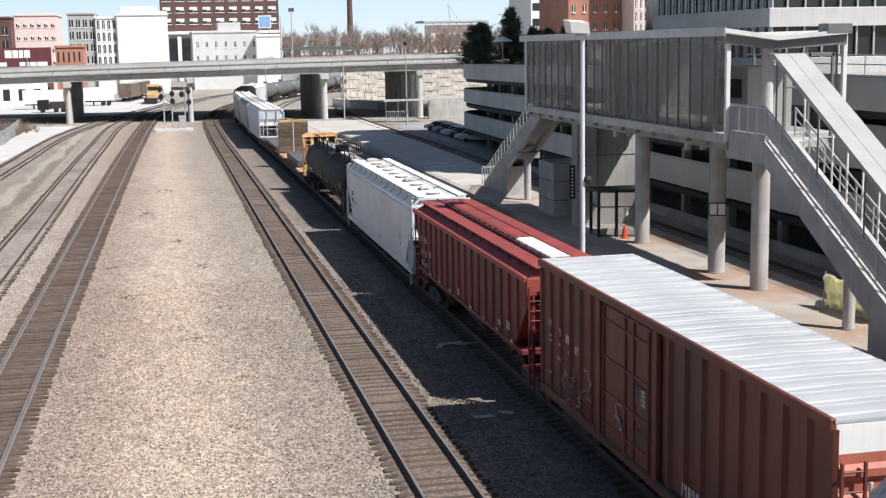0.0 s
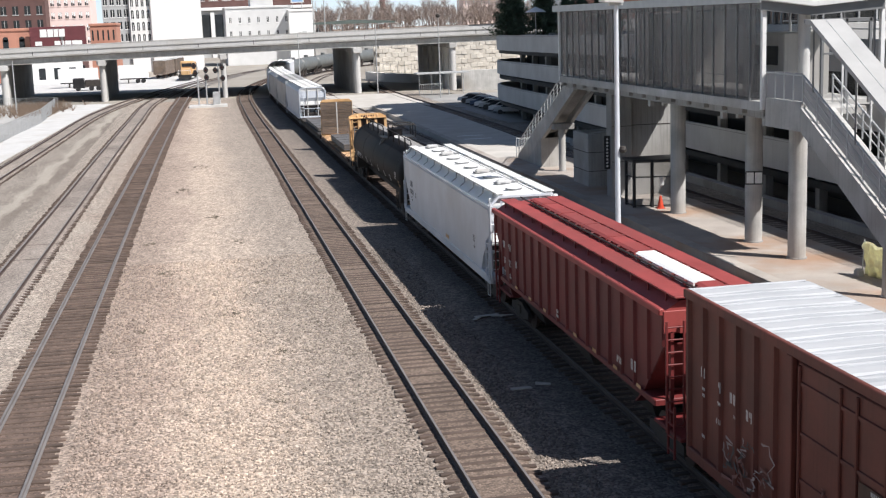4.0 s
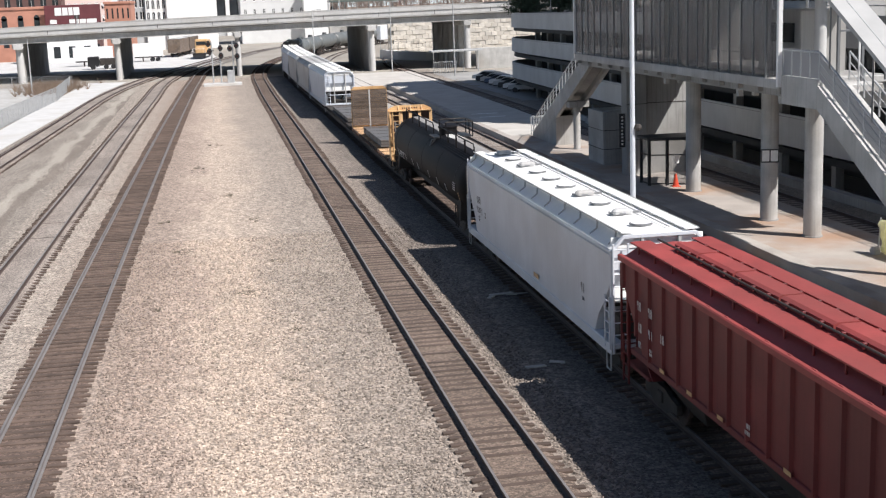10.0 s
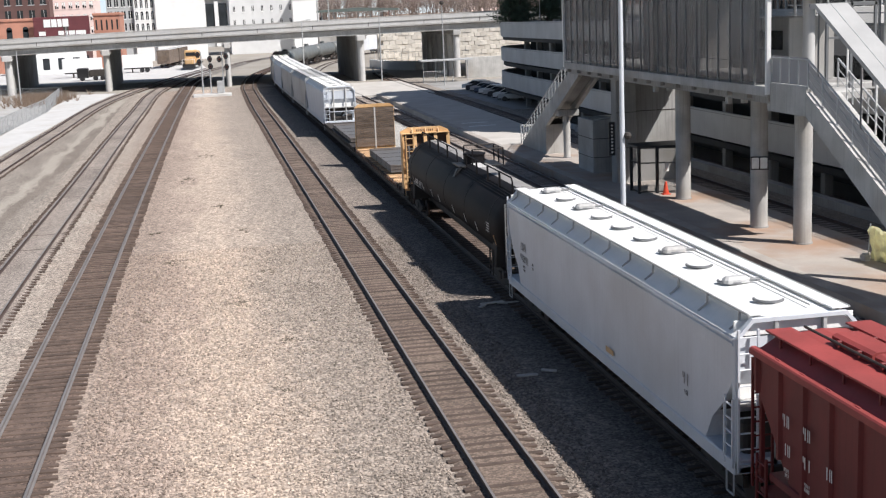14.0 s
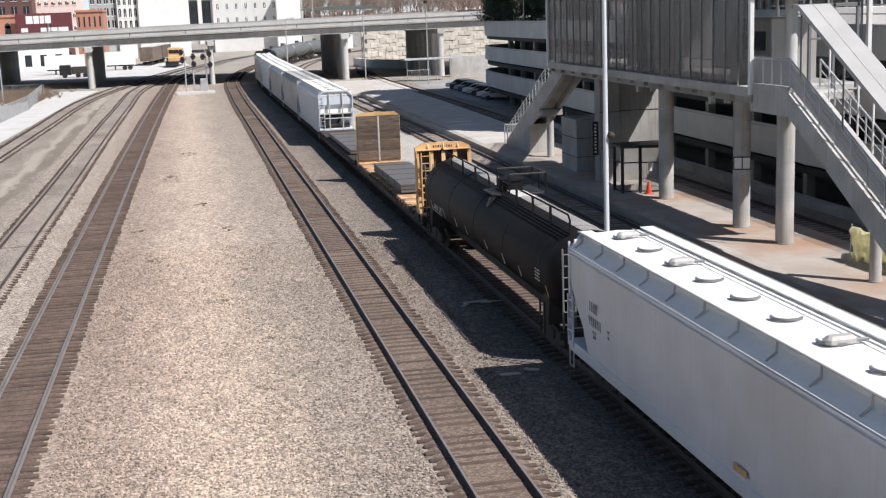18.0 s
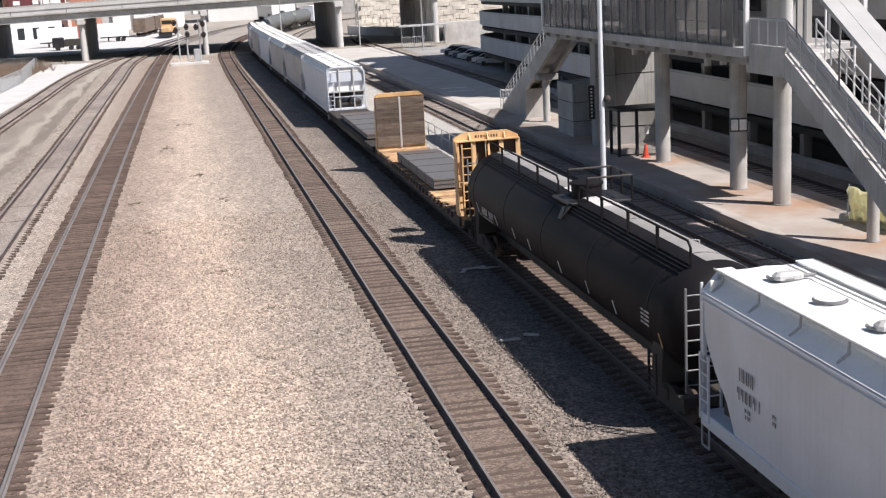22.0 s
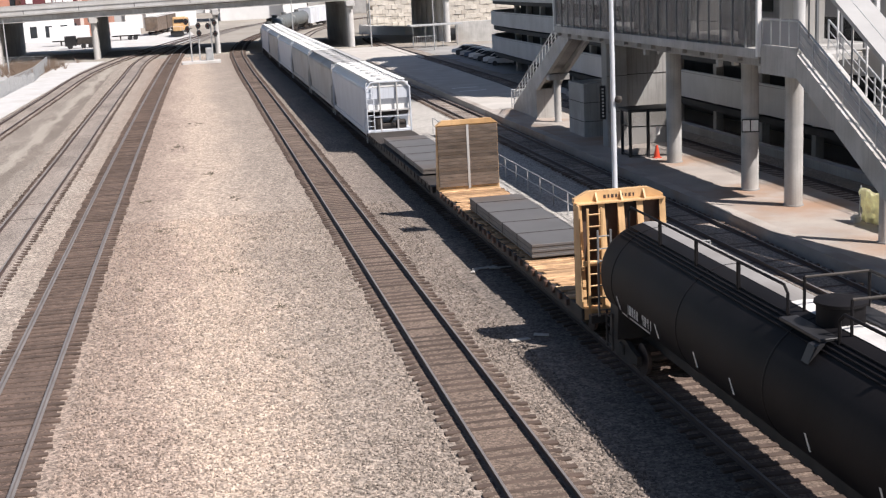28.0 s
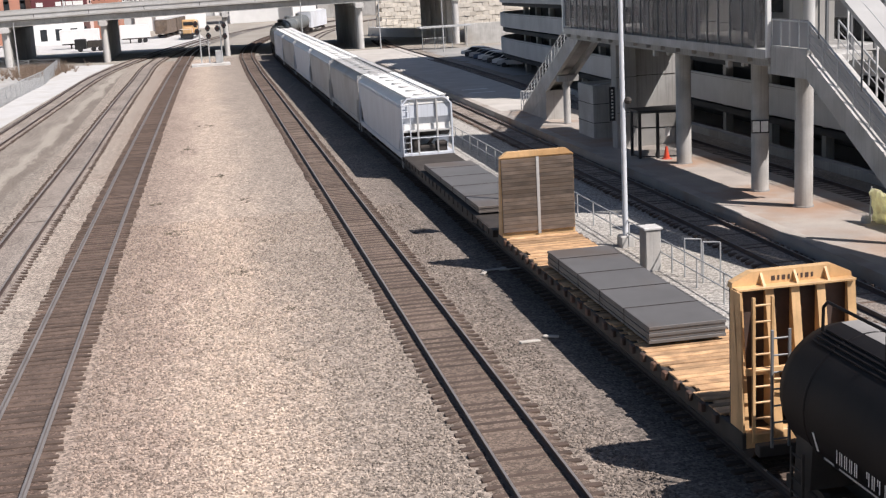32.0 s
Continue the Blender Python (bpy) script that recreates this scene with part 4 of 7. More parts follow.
# ---- parking garage ----
def garage():
    """Long open-sided storeys beside the platform, turning away at a rounded far corner."""
    X, Y0 = 33.7, 20.0
    top = thing("parking_garage", "concrete parking garage with long open dark storeys and rounded corner", "parking garage")

    def outline(off):
        face = [(33.7, Y0), (33.7, 64.5), (33.7, 104.0), (34.5, 122.0), (35.4, 140.0), (36.1, 151.0), (36.9, 156.0), (38.5, 160.0), (41.0, 162.4), (45.0, 163.2)]
        inner = [(x + off * min(1.0, max(0.0, (163.2 - y) / 7.0)), y - off * min(1.0, max(0.0, (y - 151.0) / 11.0))) for x, y in face]
        return inner + [(74.0, 163.2 - off)]

    def band(z0, z1, off, thick, name, material, label=""):
        a, b = outline(off), outline(off + thick)
        g = Geo()
        for p, q in zip(a, b):
            d = 0.009 * max(0.0, min(p[1], 163.0) - 104.0)
            g.v += [(*p, z0 - d), (*p, z1 - d), (*q, z1 - d), (*q, z0 - d)]
        for i in range(len(a) - 1):
            k = i * 4
            for m in range(4):
                g.f.append((k + m, k + (m + 1) % 4, k + 4 + (m + 1) % 4, k + 4 + m))
        part(name, g, material, top, label, smooth=True)

    for z0, z1 in ((8.05, 9.8), (5.15, 6.8), (2.0, 3.85)):
        band(z0, z1, 0.0, 0.25, "spandrel", M_GARAGE, "pale concrete spandrel band")
        band(z1 - 0.14, z1 - 0.1, -0.02, 0.02, "spandrel_groove", M_CONC_DARK)
    part("plinth", Geo().bbox(X, X + 0.25, Y0, 128.0, -0.3, 0.2, 0.02), M_CONC, top)
    # slabs and back wall are coloured near-black for the shade inside the storeys
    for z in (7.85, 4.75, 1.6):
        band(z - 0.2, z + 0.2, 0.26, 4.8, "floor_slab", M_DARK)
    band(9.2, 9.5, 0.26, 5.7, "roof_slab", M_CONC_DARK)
    band(-0.3, 9.2, 4.9, 0.3, "back_wall", M_DARK, "near-black wall painted as the shade of parking decks")
    part("roof_deck", Geo().box(X + 8.5, X + 40, Y0, 156.0, 8.6, 8.9), M_CONC_DARK, top)
    for y in range(24, 145, 7):
        x = X + 0.5 + max(0.0, (y - 104) * 0.064)
        part("column", Geo().bbox(x, x + 0.55, y, y + 0.5, -0.3, 8.9, 0.03), M_CONC_DARK, top)
    part("solid_bay", Geo().bbox(X - 0.12, X - 0.004, 49.0, 56.5, -0.3, 7.4, 0.03), M_CONC, top)
    part("doorway", Geo().bbox(X - 0.55, X - 0.14, 53.6, 56.3, -0.3, 2.9, 0.02), M_CONC_DARK, top, "dark recessed service door")
    part("ledge", Geo().bbox(X - 0.5, X - 0.17, 56.6, 112, -0.3, 0.25, 0.03), M_CONC_DARK, top)
    for z in (10.3, 10.75):
        part("guard_rail", Geo().tube([(X + 0.12, Y0, z), (X + 0.12, 70, z)], 0.035), M_STEEL, top)
    for y in range(21, 71, 3):
        part("rail_post", Geo().bbox(X + 0.09, X + 0.15, y - 0.03, y + 0.03, 9.8, 10.76, 0.005), M_STEEL, top)


garage()


def office(name, label, x0, x1, y0, y1, z0, storeys, h, band, wall, pitch):
    """An office block: spandrel bands, dark glazing set back, mullions."""
    top = thing(name, label, "office building")
    part("core", Geo().box(x0 + 0.5, x1 - 0.5, y0 + 0.5, y1 - 0.5, z0, z0 + storeys * h), M_WIN, top, "dark window glass")
    post = Geo().box(-0.07, 0.07, -0.07, 0.07, 0, h - band).mesh("mullion", M_STEEL)
    for i in range(storeys):
        z = z0 + i * h
        part("spandrel", Geo().bbox(x0, x1, y0, y1, z, z + band, 0.05), wall, top)
        y = y0 + 0.2
        while y < y1:
            share("mullion", post, top, pose(x0 + 0.35, y, z + band))
            y += pitch
        x = x0 + 0.2
        while x < x1:
            share("mullion", post, top, pose(x, y0 + 0.35, z + band))
            x += pitch
    part("parapet", Geo().bbox(x0, x1, y0, y1, z0 + storeys * h, z0 + storeys * h + 1.2, 0.05), wall, top)
    part("base", Geo().box(x0 + 0.3, x1 - 0.3, y0 + 0.3, y1 - 0.3, -0.3, z0 - 0.002), M_CONC_DARK, top)
    return top


office("office_tower", "office tower with pale concrete bands and dark ribbon windows", 46, 84, 91.6, 115.6, 8.75, 9, 3.85, 1.45, M_CONC_LIGHT, 1.5)
# only the first slice shows; the unseen steps are added to shade the platform
rear = thing("office_tower", "dark glass tower, mostly unseen, stepped to shade the platform", "office building")
for y0, y1, x0, x1, high in ((115.9, 119.58, 46.7, 46.9, 43.0), (119.6, 128.98, 46.9, 50.6, 45.0), (129.0, 137.98, 50.6, 54.1, 50.0), (138.0, 147.6, 54.1, 57.8, 56.0)):
    foot = [(x0, y0), (x1, y1), (90.0, y1), (90.0, y0)]
    part("glazing", Geo().prism(foot, "z", -0.3, high), M_WIN, rear, "dark window glass")
    for k in range(int(high / 3.85)):
        part("spandrel", Geo().prism([(x - (0.12 if x < 80 else 0.0), y) for x, y in foot], "z", 1.0 + k * 3.85, 1.4 + k * 3.85), M_DARK, rear)


# ---- freight train: each car stands on the rails with its near end at y = 0 of its own space ----
def wheel_geo(x, y):
    s = 1 if x > 0 else -1
    return Geo().lathe([(0.10, 0), (0.38, 0.0), (0.46, 0.02), (0.47, 0.035), (0.455, 0.05), (0.44, 0.14), (0.36, 0.13), (0.10, 0.11)], (x - 0.07 if s > 0 else x - 0.07, y, 0.455), "x", 18)


def truck(car, y):
    """A two-axle truck: side frames, bolster, axles, wheels."""
    t = part("truck", Geo().bbox(-1.15, 1.15, y - 0.2, y + 0.2, 0.42, 0.72, 0.03), M_UNDER, car, "black cast steel truck")
    for x in (-1.02, 1.02):
        prof = [(y - 1.25, 0.38), (y - 1.25, 0.66), (y - 0.7, 0.74), (y - 0.35, 0.86), (y + 0.35, 0.86), (y + 0.7, 0.74), (y + 1.25, 0.66), (y + 1.25, 0.38), (y + 0.95, 0.38), (y + 0.45, 0.22), (y - 0.45, 0.22), (y - 0.95, 0.38)]
        part("side_frame", Geo().prism(prof, "x", x - 0.07, x + 0.07), M_UNDER, t)
    for dy in (-0.89, 0.89):
        part("axle", Geo().cyl((-1.05, y + dy, 0.455), (1.05, y + dy, 0.455), 0.08, n=8), M_UNDER, t)
        for x in (-0.755, 0.755):
            part("wheel", wheel_geo(x, y + dy), M_RAIL_DARK, t, smooth=True)


def coupler(car, L):
    for y, s in ((0, -1), (L, 1)):
        part("coupler", Geo().bbox(-0.14, 0.14, min(y, y + s * 0.55), max(y, y + s * 0.55), 0.72, 1.0, 0.03).bbox(-0.22, 0.22, min(y + s * 0.5, y + s * 0.75), max(y + s * 0.5, y + s * 0.75), 0.68, 1.04, 0.05), M_UNDER, car)


def ladder(car, x0, x1, y0, y1, z0, z1, rungs, material, r=0.022):
    """A ladder between two feet (x0, y0) and (x1, y1)."""
    g = Geo()
    for x, y in ((x0, y0), (x1, y1)):
        g.bbox(x - r * 1.3, x + r * 1.3, y - r * 1.3, y + r * 1.3, z0, z1, 0.005)
    lad = part("ladder", g, material, car)
    for i in range(rungs):
        z = z0 + (z1 - z0) * (i + 0.5) / rungs
        part("rung", Geo().cyl((x0, y0, z), (x1, y1, z), r, n=6), material, lad)
    return lad


def stencil(car, x, y, z, widths, material, tall=0.24, gap=0.16, face="x", name="lettering"):
    """Marks that cannot be spelt out: plain bars in a row."""
    g = Geo()
    at = 0.0
    for w in widths:
        if face == "x":
            g.box(x - 0.006, x, y + at, y + at + w, z, z + tall)
        else:
            g.box(x + at, x + at + w, y - 0.006, y, z, z + tall)
        at += w + gap
    tagged(part(name, g, material, car), kind="stuff")


def marks(car, x, y, z, count, tall, material):
    """A short row of unreadable stencilled characters as narrow upright bars."""
    g = Geo()
    rn = random.Random(int(y * 10 + z * 100))
    for i in range(count):
        at = y + i * tall * 0.72
        g.box(x - 0.005, x, at, at + tall * 0.13, z, z + tall)
        if rn.random() < 0.75:
            g.box(x - 0.005, x, at + tall * 0.28, at + tall * 0.4, z + (0 if rn.random() < 0.6 else tall * 0.5), z + tall)
    tagged(part("lettering", g, material, car), kind="stuff")


def boxcar():
    """Outside-post boxcar with a plug door, corrugated ends and a ribbed white roof."""
    L, W = 17.6, 1.53
    car = thing("boxcar", "brown outside-post boxcar with a ribbed white roof and graffiti", "boxcar", "cars of the freight train")
    part("body", Geo().bbox(-W + 0.09, W - 0.09, 0.05, L - 0.05, 1.05, 4.98, 0.03), M_BROWN, car)
    part("side_sill", Geo().bbox(-W, W, 0.0, L, 0.92, 1.18, 0.02), M_BROWN, car)
    for s in (-1, 1):
        part("top_rail", Geo().bbox(s * W - 0.07, s * W + 0.05, 0.0, L, 4.86, 5.06 if s < 0 else 4.985, 0.02), M_BROWN, car)
        n = 19
        for i in range(n + 1):
            y = 0.06 + i * (L - 0.12) / n
            if 8.0 < y < 12.2:
                continue
            part("side_post", Geo().prism([(s * (W - 0.09), y - 0.1), (s * W, y - 0.055), (s * W, y + 0.055), (s * (W - 0.09), y + 0.1)], "z", 1.18, 4.86), M_BROWN, car)
        door = part("door", Geo().bbox(s * (W - 0.03) - 0.05, s * (W - 0.03) + 0.05, 8.35, 11.75, 1.2, 4.8, 0.02), M_BROWN, car, "brown sliding door")
        for y in (8.45, 9.45, 10.05, 11.65):
            part("lock_bar", Geo().cyl((s * (W + 0.05), y, 1.25), (s * (W + 0.05), y, 4.75), 0.035, n=6), M_BROWN, door)
        for z in (1.6, 2.45, 3.4, 4.4):
            part("door_rib", Geo().bbox(s * (W + 0.0) - 0.06, s * (W + 0.0) + 0.045, 8.5, 11.6, z - 0.04, z + 0.04, 0.012), M_BROWN, door)
        part("door_track", Geo().bbox(s * W - 0.05, s * W + 0.07, 6.2, 12.4, 1.12, 1.24, 0.01), M_UNDER, car)
        part("door_post", Geo().bbox(s * W - 0.07, s * W + 0.06, 11.95, 12.2, 1.18, 4.86, 0.02), M_BROWN, car)
        part("door_post", Geo().bbox(s * W - 0.07, s * W + 0.06, 7.95, 8.2, 1.18, 4.86, 0.02), M_BROWN, car)
    # roof: sheets with ribs
    roof = part("roof", Geo().prism([(-W - 0.02, 5.0), (0, 5.035), (W + 0.02, 5.0), (W + 0.02, 4.96), (-W - 0.02, 4.96)], "y", 0.0, L), M_BOXROOF, car, "white ribbed steel roof")
    for i in range(20):
        y = 0.45 + i * (L - 0.9) / 19
        w = 0.26 if i % 2 else 0.2
        part("roof_rib", Geo().prism([(y - w, 4.995), (y - w + 0.09, 5.04), (y + w - 0.09, 5.04), (y + w, 4.995)], "x", -W + 0.055, W - 0.01), M_BOXRIB, roof)
        part("roof_seam", Geo().prism([(y + 0.42, 5.01), (y + 0.43, 5.045), (y + 0.45, 5.045), (y + 0.46, 5.01)], "x", -W + 0.055, W - 0.01), M_BOXRIB, roof)
    part("roof_lip", Geo().bbox(W - 0.05, W + 0.06, 0.0, L, 4.988, 5.006, 0.004), M_BOXROOF, roof)
    # corrugated ends
    for y, s in ((0.05, -1), (L - 0.05, 1)):
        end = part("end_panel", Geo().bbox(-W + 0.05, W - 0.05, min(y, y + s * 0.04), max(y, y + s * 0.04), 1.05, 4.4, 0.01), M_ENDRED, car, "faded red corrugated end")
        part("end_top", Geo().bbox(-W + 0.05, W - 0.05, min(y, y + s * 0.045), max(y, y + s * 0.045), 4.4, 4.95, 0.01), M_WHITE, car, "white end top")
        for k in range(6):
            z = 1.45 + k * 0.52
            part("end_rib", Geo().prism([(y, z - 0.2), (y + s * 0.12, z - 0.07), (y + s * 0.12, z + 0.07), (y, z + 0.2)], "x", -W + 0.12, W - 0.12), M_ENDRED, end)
        ladder(car, -W + 0.1, -W + 0.55, y + s * 0.2, y + s * 0.2, 1.0, 4.3, 9, M_BROWN)
    # weathering marks and graffiti on the near side
    x = -W - 0.002
    for y, z, count, tall in ((16.45, 3.15, 2, 0.24), (15.55, 3.05, 1, 0.24), (14.75, 3.0, 2, 0.24), (13.9, 2.85, 2, 0.24), (16.45, 2.85, 3, 0.07), (16.45, 2.7, 3, 0.07), (15.55, 2.75, 3, 0.08), (15.55, 2.3, 3, 0.12), (14.75, 2.7, 2, 0.08), (16.45, 1.7, 3, 0.08)):
        marks(car, x, y, z, count, tall, M_BARWHITE)
    part("stencil_panel", Geo().box(-W - 0.056, -W - 0.05, 8.55, 9.35, 2.75, 3.25), M_RUSTSHEET, car, "dark stencil panel on the door")
    for k in range(4):
        marks(car, -W - 0.06, 8.65, 2.8 + k * 0.11, 5, 0.08, M_BARWHITE)
    marks(car, x, 5.6, 1.4, 5, 0.3, M_BARWHITE)
    rnd = random.Random(4)
    for i in range(26):
        yc, zc = (13.0 + 2.4 * rnd.random(), 1.45 + 0.8 * rnd.random()) if i < 19 else (8.2 + 3.4 * rnd.random(), 1.5 + 0.9 * rnd.random())
        r, a0, da = rnd.uniform(0.12, 0.42), rnd.uniform(0, 6), rnd.choice((-1, 1)) * rnd.uniform(0.2, 0.42)
        pts = [(yc + r * math.cos(a0 + k * da) + 0.05 * k * rnd.uniform(-0.4, 1), zc + r * rnd.uniform(0.8, 1.3) * math.sin(a0 + k * da)) for k in range(9)]
        part("graffiti", Geo().ribbon(pts, x - 0.004 if i < 19 else x - 0.06, rnd.uniform(0.045, 0.10)), (M_GRAFFITI, M_BARDARK, M_GRAFFITI_PALE)[i % 3], car, "faded graffiti stroke")
    part("centre_sill", Geo().bbox(-0.35, 0.35, 0.2, L - 0.2, 0.62, 0.92, 0.03), M_UNDER, car)
    truck(car, 2.2), truck(car, L - 2.2), coupler(car, L)
    return car, L


def ribbed_hopper():
    """Red three-bay hopper with outside posts, running boards and a white hatch cover."""
    L, W = 19.3, 1.53
    car = thing("covered_hopper", "oxide-red ribbed covered hopper with roof walks and one white hatch", "covered hopper", "cars of the freight train")
    E0, E1 = 1.0, L + 0.15
    side = [(E0, 4.12), (E0, 3.3), (2.6, 1.6), (L - 1.45, 1.6), (E1, 3.3), (E1, 4.12)]
    part("body", Geo().prism(side, "x", -W + 0.08, W - 0.08), M_RED, car)
    part("side_sill", Geo().bbox(-W + 0.02, W - 0.02, 1.6, L - 0.6, 1.48, 1.64, 0.02), M_RED, car)
    n = 17
    for s in (-1, 1):
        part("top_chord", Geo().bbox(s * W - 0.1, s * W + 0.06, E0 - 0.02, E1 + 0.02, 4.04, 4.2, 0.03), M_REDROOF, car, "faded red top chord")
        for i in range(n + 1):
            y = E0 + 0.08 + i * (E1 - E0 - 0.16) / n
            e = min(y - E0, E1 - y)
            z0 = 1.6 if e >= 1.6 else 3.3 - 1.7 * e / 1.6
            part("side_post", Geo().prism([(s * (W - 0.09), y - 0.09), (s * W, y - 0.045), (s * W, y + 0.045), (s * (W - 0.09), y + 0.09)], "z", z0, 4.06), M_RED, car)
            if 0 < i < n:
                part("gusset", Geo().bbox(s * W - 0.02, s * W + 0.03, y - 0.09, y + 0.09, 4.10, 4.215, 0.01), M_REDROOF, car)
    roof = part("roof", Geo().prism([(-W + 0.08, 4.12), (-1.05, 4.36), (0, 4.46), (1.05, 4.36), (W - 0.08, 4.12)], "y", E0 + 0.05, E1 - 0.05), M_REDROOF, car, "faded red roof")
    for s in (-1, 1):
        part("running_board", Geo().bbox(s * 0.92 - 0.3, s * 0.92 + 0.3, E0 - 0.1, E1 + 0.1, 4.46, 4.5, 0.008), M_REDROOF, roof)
        for i in range(14):
            y = E0 + 0.6 + i * (E1 - E0 - 1.2) / 13
            part("bracket", Geo().bbox(s * 1.2 - 0.02, s * 1.2 + 0.02, y - 0.03, y + 0.03, 4.25, 4.46, 0.005), M_RED, roof)
    # trough hatch along the middle, with clamps
    for y0, y1 in ((1.1, 1.8), (1.9, 6.35), (6.45, 9.0), (9.1, 11.6), (11.7, 14.2), (14.3, 16.6), (16.7, 18.3)):
        white = y0 == 1.9
        hatch = part("hatch_cover", Geo().prism([(-0.34, 4.44), (-0.34, 4.60), (-0.24, 4.65), (0.24, 4.65), (0.34, 4.60), (0.34, 4.44)], "y", y0, y1), M_CARROOF if white else M_REDROOF, roof, "white replacement hatch cover" if white else "")
        n = max(1, round((y1 - y0) / 0.85))
        for k in range(n):
            yk = y0 + (k + 0.5) * (y1 - y0) / n
            for s in (-1, 1):
                part("clamp", Geo().bbox(s * 0.39 - 0.05, s * 0.39 + 0.05, yk - 0.04, yk + 0.04, 4.46, 4.6, 0.01), M_RED, hatch)
    part("hatch_rail", Geo().tube([(-0.52, E0 + 0.3, 4.6), (-0.52, E1 - 0.3, 4.6)], 0.03), M_UNDER, roof)
    for y, s in ((0, -1), (L, 1)):
        e = E0 if s < 0 else E1
        part("end_sheet", Geo().prism([(e, 4.1), (e, 3.25), (e - s * 1.6, 1.6), (e - s * 2.3, 1.1), (e - s * 2.4, 1.1), (e - s * 1.68, 1.6), (e - s * 0.08, 3.2), (e - s * 0.08, 4.1)], "x", -W + 0.1, W - 0.1), M_RED, car)
        # end band borrows the lighter roof red to show the sun on it
        part("end_cap", Geo().bbox(-W + 0.02, W - 0.02, min(e, e + s * 0.05), max(e, e + s * 0.05), 3.55, 4.14, 0.015), M_REDROOF, car, "red end band painted paler for sunlight")
        part("end_platform", Geo().bbox(-W + 0.1, W - 0.1, min(y, y - s * 1.9), max(y, y - s * 1.9), 1.0, 1.1, 0.02), M_RED, car)
        for x in (-1.3, -0.45, 0.45, 1.3):
            part("end_post", Geo().bbox(x - 0.05, x + 0.05, min(e, e + s * 0.1), max(e, e + s * 0.1), 1.1, 3.6, 0.01), M_RED, car)
        ladder(car, -W + 0.06, -W + 0.52, e + s * 0.16, e + s * 0.16, 1.0, 3.9, 9, M_RED)
        ladder(car, -W - 0.02, -W - 0.02, y - s * 0.1, y - s * 0.55, 0.55, 1.9, 4, M_RED)
        part("brake_rod", Geo().tube([(0.5, y + s * 0.02, 1.1), (0.5, y + s * 0.02, 2.4)], 0.03), M_UNDER, car)
        part("brake_wheel", Geo().lathe([(0.27, 0), (0.29, 0.03), (0.27, 0.06), (0.2, 0.03)], (0.5, y + s * 0.05, 2.35), "y", 16), M_RED, car)
    for k in range(3):
        yc = 4.2 + k * 5.65
        part("hopper_bay", Geo().hexa([(-0.7, yc - 0.5, 0.45), (0.7, yc - 0.5, 0.45), (0.7, yc + 0.5, 0.45), (-0.7, yc + 0.5, 0.45), (-W + 0.1, yc - 2.0, 1.6), (W - 0.1, yc - 2.0, 1.6), (W - 0.1, yc + 2.0, 1.6), (-W + 0.1, yc + 2.0, 1.6)]), M_UNDER, car)
    x = -W - 0.003
    for y, z, count, tall in ((17.75, 2.9, 2, 0.25), (16.85, 2.9, 2, 0.25), (17.7, 2.3, 2, 0.25), (16.85, 2.3, 2, 0.25), (15.95, 2.42, 2, 0.25), (17.75, 1.95, 4, 0.08), (17.75, 1.85, 3, 0.08),
                              (16.85, 1.95, 4, 0.08), (16.85, 1.85, 4, 0.08), (10.5, 1.8, 4, 0.1), (10.5, 1.95, 3, 0.12), (4.2, 1.9, 3, 0.2), (3.0, 2.0, 1, 0.3), (3.25, 2.0, 1, 0.3)):
        marks(car, x, y, z, count, tall, M_BARWHITE)
    for i in range(7):
        stencil(car, x - 0.002, 2.6 + i * 1.95 + (1.6 if i > 3 else 0.0), 1.64, (0.34,), M_ORANGE, 0.1, 0.1, name="reflector")
    part("centre_sill", Geo().bbox(-0.35, 0.35, 0.2, L - 0.2, 0.62, 0.95, 0.03), M_UNDER, car)
    truck(car, 1.9), truck(car, L - 1.9), coupler(car, L)
    return car, L


